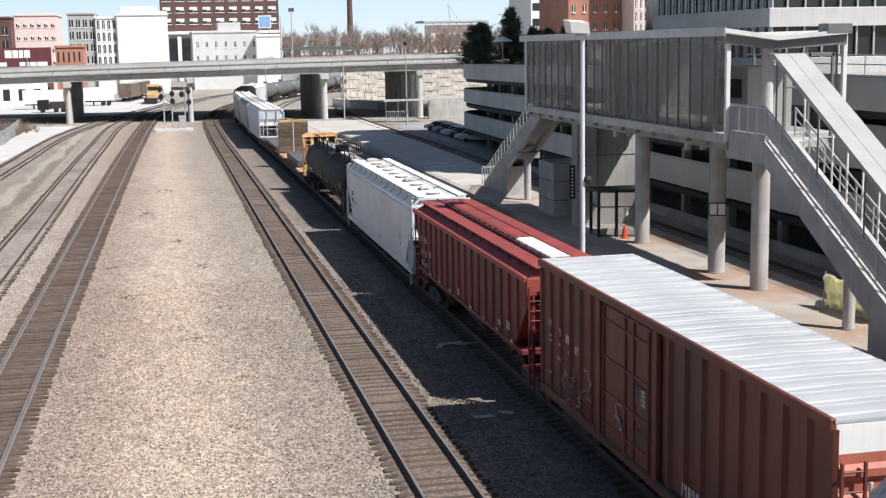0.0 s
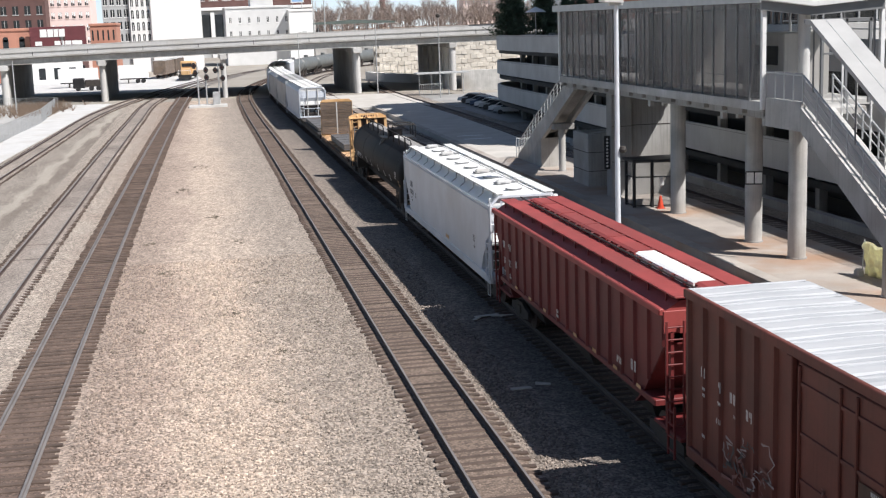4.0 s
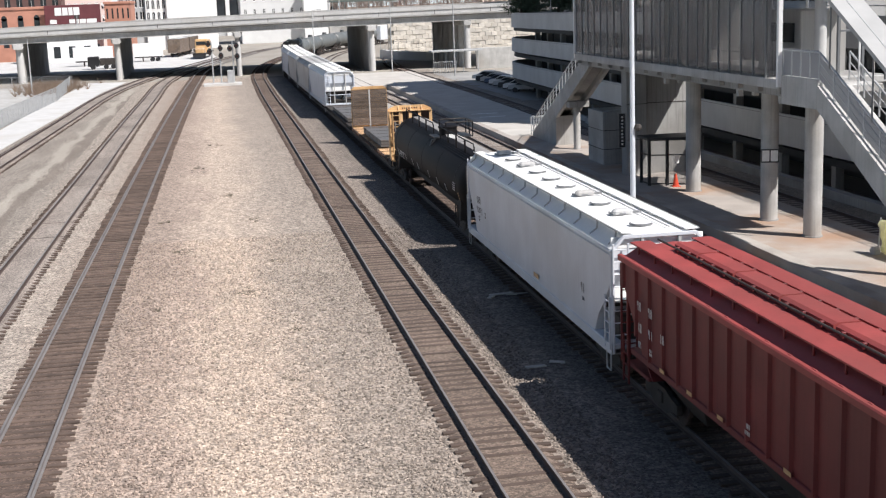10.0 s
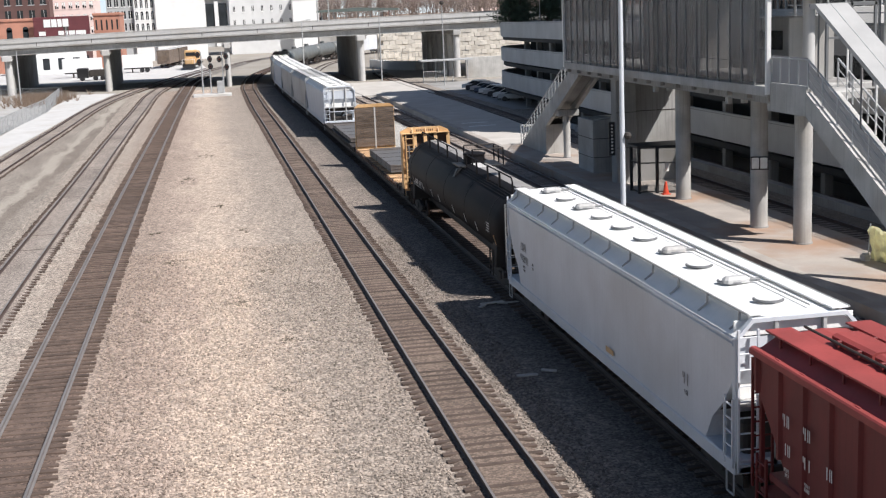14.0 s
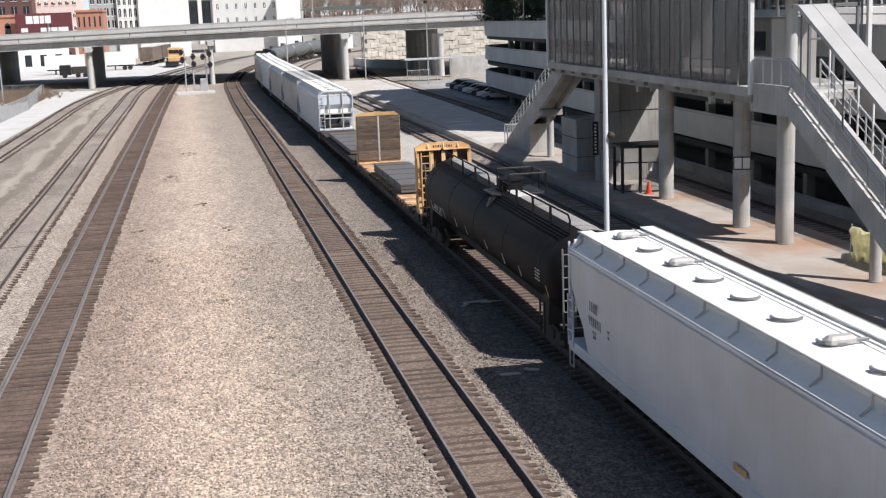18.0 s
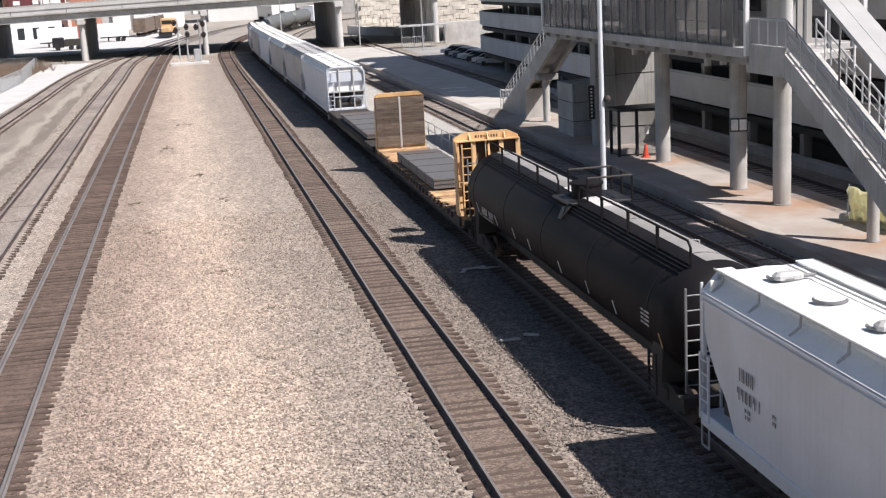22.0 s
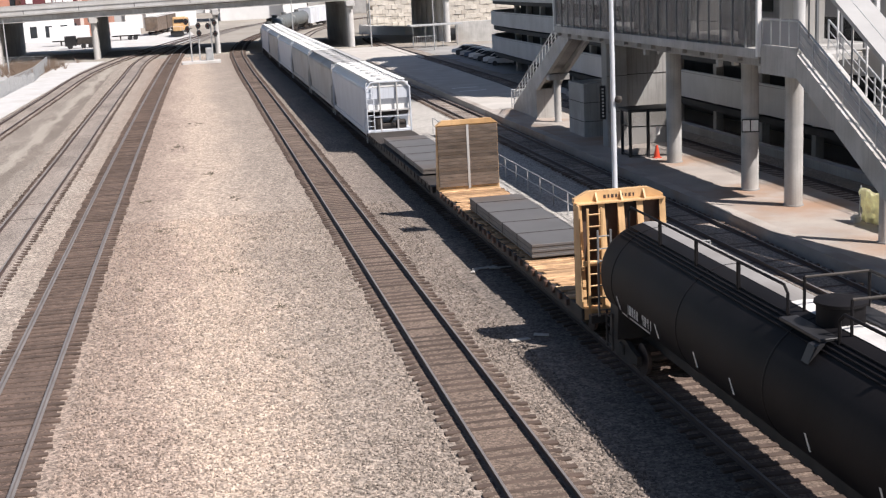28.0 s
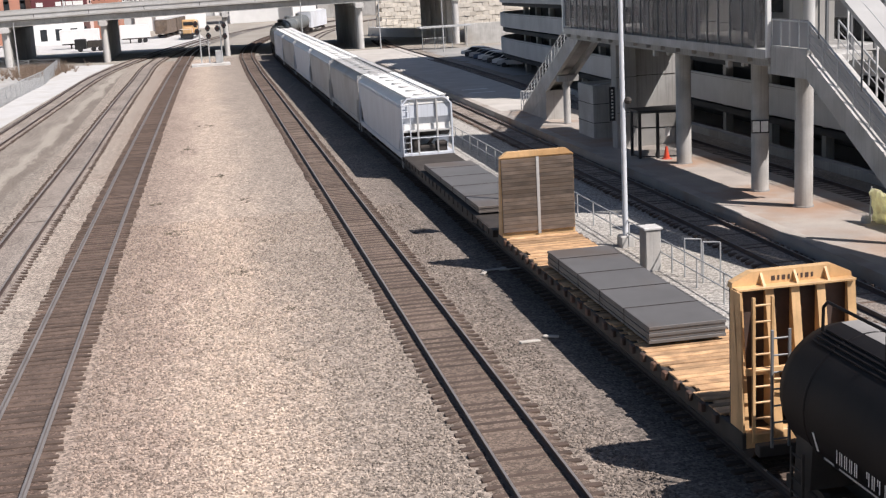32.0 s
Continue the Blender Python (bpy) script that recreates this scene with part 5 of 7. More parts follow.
def smooth_hopper(L, paint, roof_mat, label, detail):
    """Smooth-sided covered hopper: sloped roof shoulders, walkway rails, trough hatches, slope-sheet ends."""
    W = 1.53
    car = thing("covered_hopper", label, "covered hopper", "cars of the freight train")
    cut = [(0.12, 4.08), (0.12, 3.35), (0.3, 2.95), (0.75, 2.4), (1.35, 1.9), (1.75, 1.27), (L - 1.75, 1.27), (L - 1.35, 1.9), (L - 0.75, 2.4), (L - 0.3, 2.95), (L - 0.12, 3.35), (L - 0.12, 4.08)]
    part("body", Geo().prism(cut, "x", -W + 0.03, W - 0.03), paint, car)
    part("side_sill", Geo().bbox(-W - 0.02, W + 0.02, 0.0, L, 0.95, 1.27, 0.03), paint, car)
    for s in (-1, 1):
        for z in (3.93, 4.05):
            part("shoulder_rib", Geo().prism([(s * (W - 0.03), z - 0.05), (s * (W + 0.02), z - 0.025), (s * (W + 0.02), z + 0.025), (s * (W - 0.03), z + 0.05)], "y", 0.1, L - 0.1), paint, car)
    roof = part("roof", Geo().prism([(-W + 0.01, 4.12), (-1.08, 4.41), (-0.98, 4.5), (0, 4.57), (0.98, 4.5), (1.08, 4.41), (W - 0.01, 4.12)], "y", 0.1, L - 0.1), roof_mat, car, "white roof with sloped shoulders")
    for s in (-1, 1):
        part("walkway", Geo().bbox(s * 0.98 - 0.2, s * 0.98 + 0.2, 0.05, L - 0.05, 4.575, 4.61, 0.008), roof_mat, roof)
        part("walkway_rail", Geo().tube([(s * 1.2, 0.05, 4.6), (s * 1.2, L - 0.05, 4.6)], 0.028), M_CARGREY, roof)
        if detail:
            for i in range(12):
                y = 0.5 + i * (L - 1.0) / 11
                part("walkway_bracket", Geo().tube([(s * 1.2, y, 4.6), (s * 1.22, y, 4.36), (s * 1.44, y + 0.02, 4.18)], 0.03), M_CARGREY, roof)
    n = 10 if detail else 7
    for i in range(n):
        y = 1.3 + i * (L - 2.6) / (n - 1)
        lid = part("hatch", Geo().lathe([(0.29, 0), (0.29, 0.03), (0.24, 0.045), (0.05, 0.05)], (-0.15, y, 4.565), "z", 16), roof_mat, roof)
        # dark arc paints the shaded side of the raised hatch rim
        arc = [(-0.15 + 0.33 * math.cos(radians(a)), y + 0.33 * math.sin(radians(a)), 4.585) for a in range(150, 331, 15)]
        part("hatch_ring", Geo().sweep([(-0.035, 0.0), (0.035, 0.0), (0.025, 0.05), (-0.025, 0.05)], arc), M_FRAME if detail else M_CARGREY, lid)
        if detail and i % 3 != 2 and i % 2:
            part("hatch_latch", Geo().bbox(-0.45, 0.2, y - 0.34, y - 0.02, 4.6, 4.76, 0.07), M_CARGREY, lid)
            part("hatch_bar", Geo().bbox(0.15, 0.5, y - 0.26, y - 0.18, 4.6, 4.68, 0.02), M_FRAME, lid)
    part("roof_rail", Geo().tube([(0.42, 0.4, 4.62), (0.42, L - 0.4, 4.62)], 0.025), M_CARGREY, roof)
    for y, s in ((0.0, -1), (L, 1)):
        a, b = min(y, y - s * 0.14), max(y, y - s * 0.14)
        ring = [(-W + 0.0, 2.6), (-W, 4.08), (-1.13, 4.52), (1.13, 4.52), (W, 4.08), (W, 2.6), (W - 0.09, 2.6), (W - 0.09, 4.05), (1.1, 4.43), (-1.1, 4.43), (-W + 0.09, 4.05), (-W + 0.09, 2.6)]
        part("end_frame", Geo().prism(ring, "y", a - 0.02, b), paint, car)
        # upper end panel takes the brighter roof white for the sun on it
        part("end_sheet", Geo().bbox(-W + 0.1, W - 0.1, min(y - s * 0.3, y - s * 0.36), max(y - s * 0.3, y - s * 0.36), 2.6, 4.42, 0.01), M_CARROOF, car)
        # slope sheet is coloured near-black for the shade beneath the end
        part("slope_sheet", Geo().prism([(y - s * 0.31, 2.6), (y - s * 2.6, 1.2), (y - s * 2.7, 1.2), (y - s * 0.37, 2.62)], "x", -W + 0.1, W - 0.1), M_UNDER, car, "end slope sheet darkened for its shade")
        part("end_beam", Geo().bbox(-W + 0.05, W - 0.05, min(y - s * 0.05, y - s * 0.3), max(y - s * 0.05, y - s * 0.3), 2.5, 2.6, 0.02), M_CARGREY, car)
        part("end_rail", Geo().tube([(-0.95, y + s * 0.02, 2.15), (W - 0.06, y + s * 0.02, 2.15)], 0.035), paint, car)
        part("coupler_sill", Geo().bbox(-0.9, 0.95, min(y, y + s * 0.12), max(y, y + s * 0.12), 0.85, 1.1, 0.02), M_UNDER, car)
        part("end_platform", Geo().bbox(-W, W, min(y, y - s * 2.2), max(y, y - s * 2.2), 0.98, 1.12, 0.02), paint, car)
        for x in (-0.55, 0.6):
            part("end_post", Geo().bbox(x - 0.05, x + 0.05, min(y, y - s * 0.12), max(y, y - s * 0.12), 1.1, 4.45, 0.01), M_CARGREY, car)
        for x in (-W + 0.05, W - 0.05):
            part("corner_post", Geo().bbox(x - 0.05, x + 0.05, min(y, y - s * 0.1), max(y, y - s * 0.1), 1.1, 2.65, 0.01), paint, car)
        part("machinery", Geo().bbox(-1.15, -0.4, min(y - s * 0.35, y - s * 1.1), max(y - s * 0.35, y - s * 1.1), 1.12, 2.05, 0.08).bbox(0.55, 1.2, min(y - s * 0.3, y - s * 0.9), max(y - s * 0.3, y - s * 0.9), 1.12, 1.85, 0.08).bbox(-0.45, 0.5, min(y - s * 0.4, y - s * 1.2), max(y - s * 0.4, y - s * 1.2), 1.12, 1.65, 0.05).cyl((-0.3, y - s * 0.75, 1.12), (0.45, y - s * 0.55, 2.1), 0.09), M_UNDER, car, "brake gear on the end platform")
        ladder(car, -W + 0.06, -W + 0.52, y + s * 0.05, y + s * 0.05, 1.0, 4.3, 9, paint)
        ladder(car, -W - 0.03, -W - 0.03, y - s * 0.05, y - s * 0.5, 1.1, 2.7, 5, paint)
        part("step", Geo().tube([(-W, y - s * 0.05, 1.0), (-W, y - s * 0.05, 0.45), (-W, y - s * 0.45, 0.45), (-W, y - s * 0.45, 1.0)], 0.025), M_CARGREY, car)
    for k in range(4):
        yc = 3.6 + k * (L - 7.2) / 3
        part("hopper_bay", Geo().hexa([(-0.6, yc - 0.4, 0.4), (0.6, yc - 0.4, 0.4), (0.6, yc + 0.4, 0.4), (-0.6, yc + 0.4, 0.4), (-1.3, yc - 1.6, 1.2), (1.3, yc - 1.6, 1.2), (1.3, yc + 1.6, 1.2), (-1.3, yc + 1.6, 1.2)]), M_UNDER, car)
    if detail:
        x = -W - 0.0
        for y, z, count, tall in ((18.55, 2.62, 4, 0.3), (18.25, 2.2, 6, 0.27), (18.7, 2.0, 5, 0.09), (18.7, 1.86, 4, 0.09), (17.5, 2.3, 3, 0.1), (17.5, 2.15, 3, 0.1), (2.8, 2.2, 2, 0.3), (2.8, 1.95, 3, 0.12)):
            marks(car, x, y, z, count, tall, M_BARDARK)
        stencil(car, x - 0.02, 8.5, 1.42, (0.7,), M_ORANGE, 0.16)
    part("centre_sill", Geo().bbox(-0.35, 0.35, 0.2, L - 0.2, 0.62, 0.95, 0.03), M_UNDER, car)
    truck(car, 1.8), truck(car, L - 1.8), coupler(car, L)
    return car, L


def tank_car(L, paint, label, detail):
    """Tank car: shell with domed heads, saddle, manway, walkway and rails."""
    car = thing("tank_car", label, "tank car", "cars of the freight train")
    R, zc = 1.49, 2.62
    prof = [(0.02, 0.55), (0.6, 0.6), (1.05, 0.78), (1.35, 1.05), (R, 1.5), (R, L - 1.5), (1.35, L - 1.05), (1.05, L - 0.78), (0.6, L - 0.6), (0.02, L - 0.55)]
    shell = part("shell", Geo().lathe(prof, (0, 0, zc), "y", 40), paint, car, smooth=True)
    for i in range(5):
        y = 2.4 + i * (L - 4.8) / 4
        part("weld_band", Geo().lathe([(R + 0.001, -0.05), (R + 0.012, -0.03), (R + 0.012, 0.03), (R + 0.001, 0.05)], (0, y, zc), "y", 40), paint, shell, smooth=True)
    mid = 11.7 if detail else L * 0.5
    part("centre_sill", Geo().bbox(-0.4, 0.4, 3.5, L - 3.5, 0.72, 1.08, 0.03), M_UNDER, car)
    if detail:
        for k in range(4):
            a = radians(100 + 13 + k * 4.5)
            x, z = (R + 0.02) * math.cos(a), zc + (R + 0.02) * math.sin(a)
            part("conduit", Geo().tube([(x, 1.6, z), (x, L - 1.6, z)], 0.017), paint, shell)
        # thin grey sheet over the top paints in the sheen of the sun
        part("dusty_top", Geo().sector(R + 0.002, 8, 98, 1.5, L - 1.5, zc), M_TANKTOP, shell, "grey sun sheen painted along the shell top")
        for y0, y1 in ((mid - 2.2, mid - 0.4), (mid + 0.4, mid + 1.7)):
            part("spill_stain", Geo().sector(R + 0.012, 40, 100, y0, y1, zc, 8), M_TANKPALE, shell, "pale spill stain beside the manway")
        for y0, y1 in ((1.5, mid - 1.1), (mid + 1.1, L - 1.5)):
            n = 4
            bend = [(-0.62, y0, zc + 1.3), (-0.62, y0 + 0.02, zc + 1.85), (-0.62, y0 + 0.2, zc + 2.0), (-0.62, y1 - 0.2, zc + 2.0), (-0.62, y1 - 0.02, zc + 1.85), (-0.62, y1, zc + 1.3)]
            rail = part("hand_rail", Geo().tube(bend, 0.035), M_TANK, car)
            for i in range(1, n):
                y = y0 + (y1 - y0) * i / n
                part("stanchion", Geo().bbox(-0.66, -0.58, y - 0.04, y + 0.04, zc + 1.3, zc + 2.0, 0.008), M_TANK, rail)
        part("manway_platform", Geo().bbox(-0.92, -0.5, mid - 0.9, mid + 0.9, zc + 1.36, zc + 1.42, 0.01), M_BLACK, car, "dark grated manway platform")
        part("manway_platform", Geo().bbox(0.6, 1.2, mid - 1.0, mid + 1.0, zc + 1.36, zc + 1.42, 0.01), M_BLACK, car)
        for dy in (-0.8, ):
            part("platform_bracket", Geo().prism([(-1.05, zc + 1.3), (-0.8, zc + 1.36), (-1.2, zc + 0.95)], "y", mid + dy - 0.15, mid + dy + 0.15), M_BLACK, car)
        rail = part("platform_rail", Geo().tube([(-0.3, mid - 1.0, zc + 2.2), (1.2, mid - 1.0, zc + 2.2), (1.2, mid + 1.0, zc + 2.2), (-0.3, mid + 1.0, zc + 2.2)], 0.035), M_UNDER, car)
        for x, y in ((-0.3, mid - 1.0), (1.2, mid - 1.0), (1.2, mid), (1.2, mid + 1.0), (-0.3, mid + 1.0)):
            part("stanchion", Geo().cyl((x, y, zc + 1.4), (x, y, zc + 2.2), 0.035, n=6), M_TANK, rail)
        for y in (1.6, 5.1, 7.5, 10.3, 13.9, 16.0, 18.6, 21.6):
            part("reflector", Geo().hexa([(-R * 0.90, y, 1.92), (-R * 0.90 - 0.02, y, 1.92), (-R * 0.90 - 0.02, y + 0.06, 1.92), (-R * 0.90, y + 0.06, 1.92), (-R * 0.975, y, 2.32), (-R * 0.975 - 0.02, y, 2.32), (-R * 0.975 - 0.02, y + 0.06, 2.32), (-R * 0.975, y + 0.06, 2.32)]), M_ORANGE if y < 3 else M_BARWHITE, car, "pale reflective strip")
        marks(car, -R + 0.03, 19.9, 2.05, 5, 0.26, M_BARWHITE)
        marks(car, -R + 0.03, 18.9, 2.05, 4, 0.26, M_BARWHITE)
        stencil(car, -R + 0.05, 19.0, 1.93, (1.6, 0.4), M_CARGREY, 0.04, 0.2)
        for k in range(4):
            stencil(car, -R - 0.005, 2.2, 2.34 + k * 0.11, (0.32, 0.2), M_CARGREY, 0.05, 0.06)
        for y in (0.42, L - 0.42):
            ladder(car, -1.22, -0.82, y, y, 1.1, 3.75, 7, M_FRAME)
    part("manway", Geo().lathe([(0.5, 0), (0.5, 0.42), (0.55, 0.44), (0.55, 0.5), (0.35, 0.56), (0.03, 0.58)], (0, mid, zc + 1.42), "z", 18), paint, car, smooth=True)
    for y in (2.1, L - 2.1):
        part("saddle", Geo().prism([(-1.35, 0.95), (1.35, 0.95), (1.3, 1.95), (0.7, 1.3), (-0.7, 1.3), (-1.3, 1.95)], "y", y - 0.35, y + 0.35), M_UNDER, car)
        part("stub_sill", Geo().bbox(-0.35, 0.35, 0.0 if y < 5 else L - 4.0, 4.0 if y < 5 else L, 0.7, 1.0, 0.03), M_UNDER, car)
        part("end_sill", Geo().bbox(-1.45, 1.45, 0.05 if y < 5 else L - 0.3, 0.3 if y < 5 else L - 0.05, 0.85, 1.1, 0.02), M_UNDER, car)
        ladder(car, -1.46, -1.46, y - 0.25, y + 0.25, 0.6, 1.7, 4, M_UNDER)
    truck(car, 2.1), truck(car, L - 2.1), coupler(car, L)
    return car, L


def bulkhead_flat():
    """Bulkhead flatcar: orange braced bulkhead at the near end, planked one at the far end, planked deck."""
    L, W = 23.7, 1.5
    car = thing("bulkhead_flatcar", "orange bulkhead flatcar with plank-lined end wall and timber deck", "flatcar", "cars of the freight train")
    part("side_sill", Geo().bbox(-W, -W + 0.12, 0.0, L, 0.72, 1.12, 0.02), M_UNDER, car)
    part("side_sill", Geo().bbox(W - 0.12, W, 0.0, L, 0.72, 1.12, 0.02), M_UNDER, car)
    part("frame", Geo().bbox(-W + 0.12, W - 0.12, 0.05, L - 0.05, 0.85, 1.08, 0.02), M_UNDER, car)
    part("fish_belly", Geo().prism([(3, 0.85), (7, 0.5), (L - 7, 0.5), (L - 3, 0.85)], "x", -0.4, 0.4), M_UNDER, car)
    rnd = random.Random(9)
    n = 88
    for i in range(n):
        y = 1.0 + i * (L - 2.0) / n
        part("deck_board", Geo().bbox(-W + 0.02 + rnd.choice((0, 0, 0.04, 0.2)), W - 0.02 - rnd.choice((0, 0, 0.05)), y + 0.01, y + (L - 2.0) / n - rnd.uniform(0.008, 0.05), 1.1, 1.13 + rnd.uniform(0, 0.045), 0.006), M_DECK, car)
    for i in range(26):
        y = 1.4 + i * (L - 2.8) / 25
        for s in (-1, 1):
            part("stake_pocket", Geo().bbox(s * (W + 0.03) - 0.07, s * (W + 0.03) + 0.07, y - 0.12, y + 0.12, 0.92, 1.13, 0.02), M_RUSTSHEET, car)
    # near bulkhead: back sheet, four tapered posts, cap, ladder
    zt, V = 4.3, 1.43
    nb = part("bulkhead", Geo().bbox(-V, V, 0.72, 0.86, 1.1, zt, 0.02), M_RUSTSHEET, car, "orange-framed steel end bulkhead with rusty sheet")
    for x in (-V + 0.07, -0.62, 0.0, 0.62, V - 0.07):
        deep = 0.72 if abs(x) < 1.2 else 0.55
        part("bulkhead_post", Geo().prism([(0.72, 1.0), (0.72, zt), (0.55, zt), (0.72 - deep, 1.0)], "x", x - 0.035, x + 0.035), M_ORANGE, nb)
        part("post_flange", Geo().hexa([(x - 0.1, 0.72 - deep - 0.03, 1.0), (x + 0.1, 0.72 - deep - 0.03, 1.0), (x + 0.1, 0.72 - deep, 1.0), (x - 0.1, 0.72 - deep, 1.0), (x - 0.1, 0.52, zt), (x + 0.1, 0.52, zt), (x + 0.1, 0.55, zt), (x - 0.1, 0.55, zt)]), M_ORANGE, nb)
    part("bulkhead_cap", Geo().prism([(-V - 0.02, zt), (V + 0.02, zt), (V - 0.0, zt + 0.13), (V - 0.45, zt + 0.34), (-V + 0.45, zt + 0.34), (-V + 0.0, zt + 0.13)], "y", 0.66, 0.9), M_ORANGE, nb)
    for x in (-0.75, 0.05, 0.8):
        part("cap_gusset", Geo().prism([(0.66, zt + 0.02), (0.45, zt + 0.02), (0.66, zt + 0.3)], "x", x - 0.03, x + 0.03), M_ORANGE, nb)
    part("cap_flange", Geo().bbox(-V, V, 0.4, 0.68, zt - 0.02, zt + 0.03, 0.008), M_ORANGE, nb)
    stencil(nb, -0.5, 0.655, zt + 0.1, (0.08, 0.05, 0.08, 0.05, 0.0, 0.08, 0.05, 0.08, 0.05), M_RUSTSHEET, 0.11, 0.06, "y")
    part("brace", Geo().bbox(-V + 0.05, V - 0.05, 0.0, 0.1, 2.45, 2.6, 0.01), M_ORANGE, nb)
    part("side_gusset", Geo().prism([(0.72, 1.0), (0.02, 1.0), (0.18, zt), (0.72, zt)], "x", -V - 0.03, -V + 0.01), M_ORANGE, nb)
    ladder(nb, -V + 0.18, -V + 0.62, -0.06, -0.06, 0.9, 4.25, 9, M_ORANGE, 0.026)
    part("grab_rail", Geo().tube([(-V + 0.55, -0.06, 2.35), (0.3, -0.2, 2.3)], 0.03), M_ORANGE, nb)
    part("end_sill", Geo().bbox(-V, V, 0.0, 0.3, 0.75, 1.12, 0.02), M_ORANGE, car)
    # far bulkhead lined with planks on the load side
    fb = part("bulkhead", Geo().bbox(-W, W, L - 0.85, L - 0.72, 1.1, zt, 0.02), M_ORANGE, car)
    for i in range(19):
        z = 1.32 + i * (zt - 1.38) / 19
        part("plank", Geo().bbox(-W + 0.03, W - 0.03, L - 0.93, L - 0.85, z + 0.006, z + (zt - 1.38) / 19 - 0.008, 0.008), M_PLANK, fb)
    part("plank_strip", Geo().bbox(-0.06, 0.06, L - 0.955, L - 0.93, 1.2, zt - 0.02, 0.006), M_CARGREY, fb, "grey steel strip")
    part("bulkhead_cap", Geo().prism([(-W, zt), (W, zt), (W - 0.3, zt + 0.22), (-W + 0.3, zt + 0.22)], "y", L - 0.9, L - 0.6), M_ORANGE, fb)
    for x in (-W + 0.07, -0.5, 0.5, W - 0.07):
        part("bulkhead_post", Geo().prism([(L - 0.72, 1.0), (L - 0.72, zt), (L - 0.55, zt), (L, 1.0)], "x", x - 0.04, x + 0.04), M_ORANGE, fb)
    # strapped plate stack
    return_deck = 1.18
    plate_stack(car, -1.25, 1.0, 6.7, 17.1, return_deck, 5)
    part("centre_sill", Geo().bbox(-0.35, 0.35, 0.2, L - 0.2, 0.55, 0.85, 0.03), M_UNDER, car)
    truck(car, 2.2), truck(car, L - 2.2), coupler(car, L)
    return car, L


def plate_stack(car, x0, x1, y0, y1, z, n):
    """Steel plates strapped to the deck; they ride with the car."""
    for k in (0.12, 0.5, 0.88):
        y = y0 + (y1 - y0) * k
        part("skid", Geo().bbox(x0 + 0.1, x1 - 0.1, y - 0.07, y + 0.07, z, z + 0.1, 0.01), M_PLANK, car)
    h = 0.098
    for i in range(n):
        d = 0.015 * (i % 2)
        part("steel_plate", Geo().bbox(x0 + d, x1 - d, y0 + 2 * d, y1 - d, z + 0.1 + i * h, z + 0.1 + i * h + h - 0.012, 0.006), M_PLATE, car, "grey steel plate")
    top = z + 0.1 + n * h
    for k in (0.2, 0.42, 0.64, 0.86):
        y = y0 + (y1 - y0) * k
        part("strap", Geo().tube([(x0 - 0.01, y, z + 0.1), (x0 - 0.01, y, top + 0.005), (x1 + 0.01, y, top + 0.005), (x1 + 0.01, y, z + 0.1)], 0.011, 4), M_UNDER, car)


def plate_flat():
    """Plain dark flatcar with a low load of steel plates."""
    L, W = 24.0, 1.5
    car = thing("flatcar", "dark flatcar loaded with flat steel plates", "flatcar", "cars of the freight train")
    part("deck", Geo().bbox(-W, W, 0.0, L, 0.82, 1.12, 0.02), M_UNDER, car)
    part("side_sill", Geo().prism([(0, 0.82), (3, 0.82), (6, 0.6), (L - 6, 0.6), (L - 3, 0.82), (L, 0.82), (L, 1.1), (0, 1.1)], "x", -W - 0.03, -W + 0.05), M_UNDER, car)
    for i in range(22):
        y = 0.8 + i * (L - 1.6) / 21
        part("stake_pocket", Geo().bbox(-W - 0.08, -W - 0.02, y - 0.1, y + 0.1, 0.85, 1.12, 0.01), M_UNDER, car)
    plate_stack(car, -1.35, 1.25, 3.4, 17.2, 1.12, 3)
    part("centre_sill", Geo().bbox(-0.35, 0.35, 0.2, L - 0.2, 0.55, 0.82, 0.03), M_UNDER, car)
    truck(car, 2.2), truck(car, L - 2.2), coupler(car, L)
    return car, L


def plain_boxcar():
    """Far white boxcar, seen small under the overpass."""
    L, W = 19.0, 1.5
    car = thing("boxcar", "plain white boxcar with a flat pale roof", "boxcar", "cars of the freight train")
    part("body", Geo().bbox(-W, W, 0.1, L - 0.1, 1.0, 4.6, 0.05), M_CARWHITE, car)
    part("roof", Geo().prism([(-W - 0.03, 4.58), (0, 4.72), (W + 0.03, 4.58)], "y", 0.05, L - 0.05), M_CARROOF, car)
    for s in (-1, 1):
        part("door", Geo().bbox(s * W - 0.05, s * W + 0.05, L / 2 - 1.6, L / 2 + 1.6, 1.1, 4.3, 0.02), M_CARWHITE, car)
    truck(car, 2.1), truck(car, L - 2.1), coupler(car, L)
    return car, L


# cars in order, with the place of each near end along the track at the start
train = []


def couple(made, at):
    train.append((made[0], made[1], at))


couple(smooth_hopper(19.4, M_CARGREY, M_CARGREY, "grey smooth-sided covered hopper", False), -1.4)
couple(boxcar(), 19.2)
couple(ribbed_hopper(), 37.4)
couple(smooth_hopper(21.3, M_CARWHITE, M_CARROOF, "white smooth-sided covered hopper with roof walks and dark stencils", True), 57.8)
couple(tank_car(24.4, M_TANK, "black tank car with rails, manway and yellow reflective strips", True), 80.3)
couple(bulkhead_flat(), 105.2)
couple(plate_flat(), 129.7)
at = 152.9
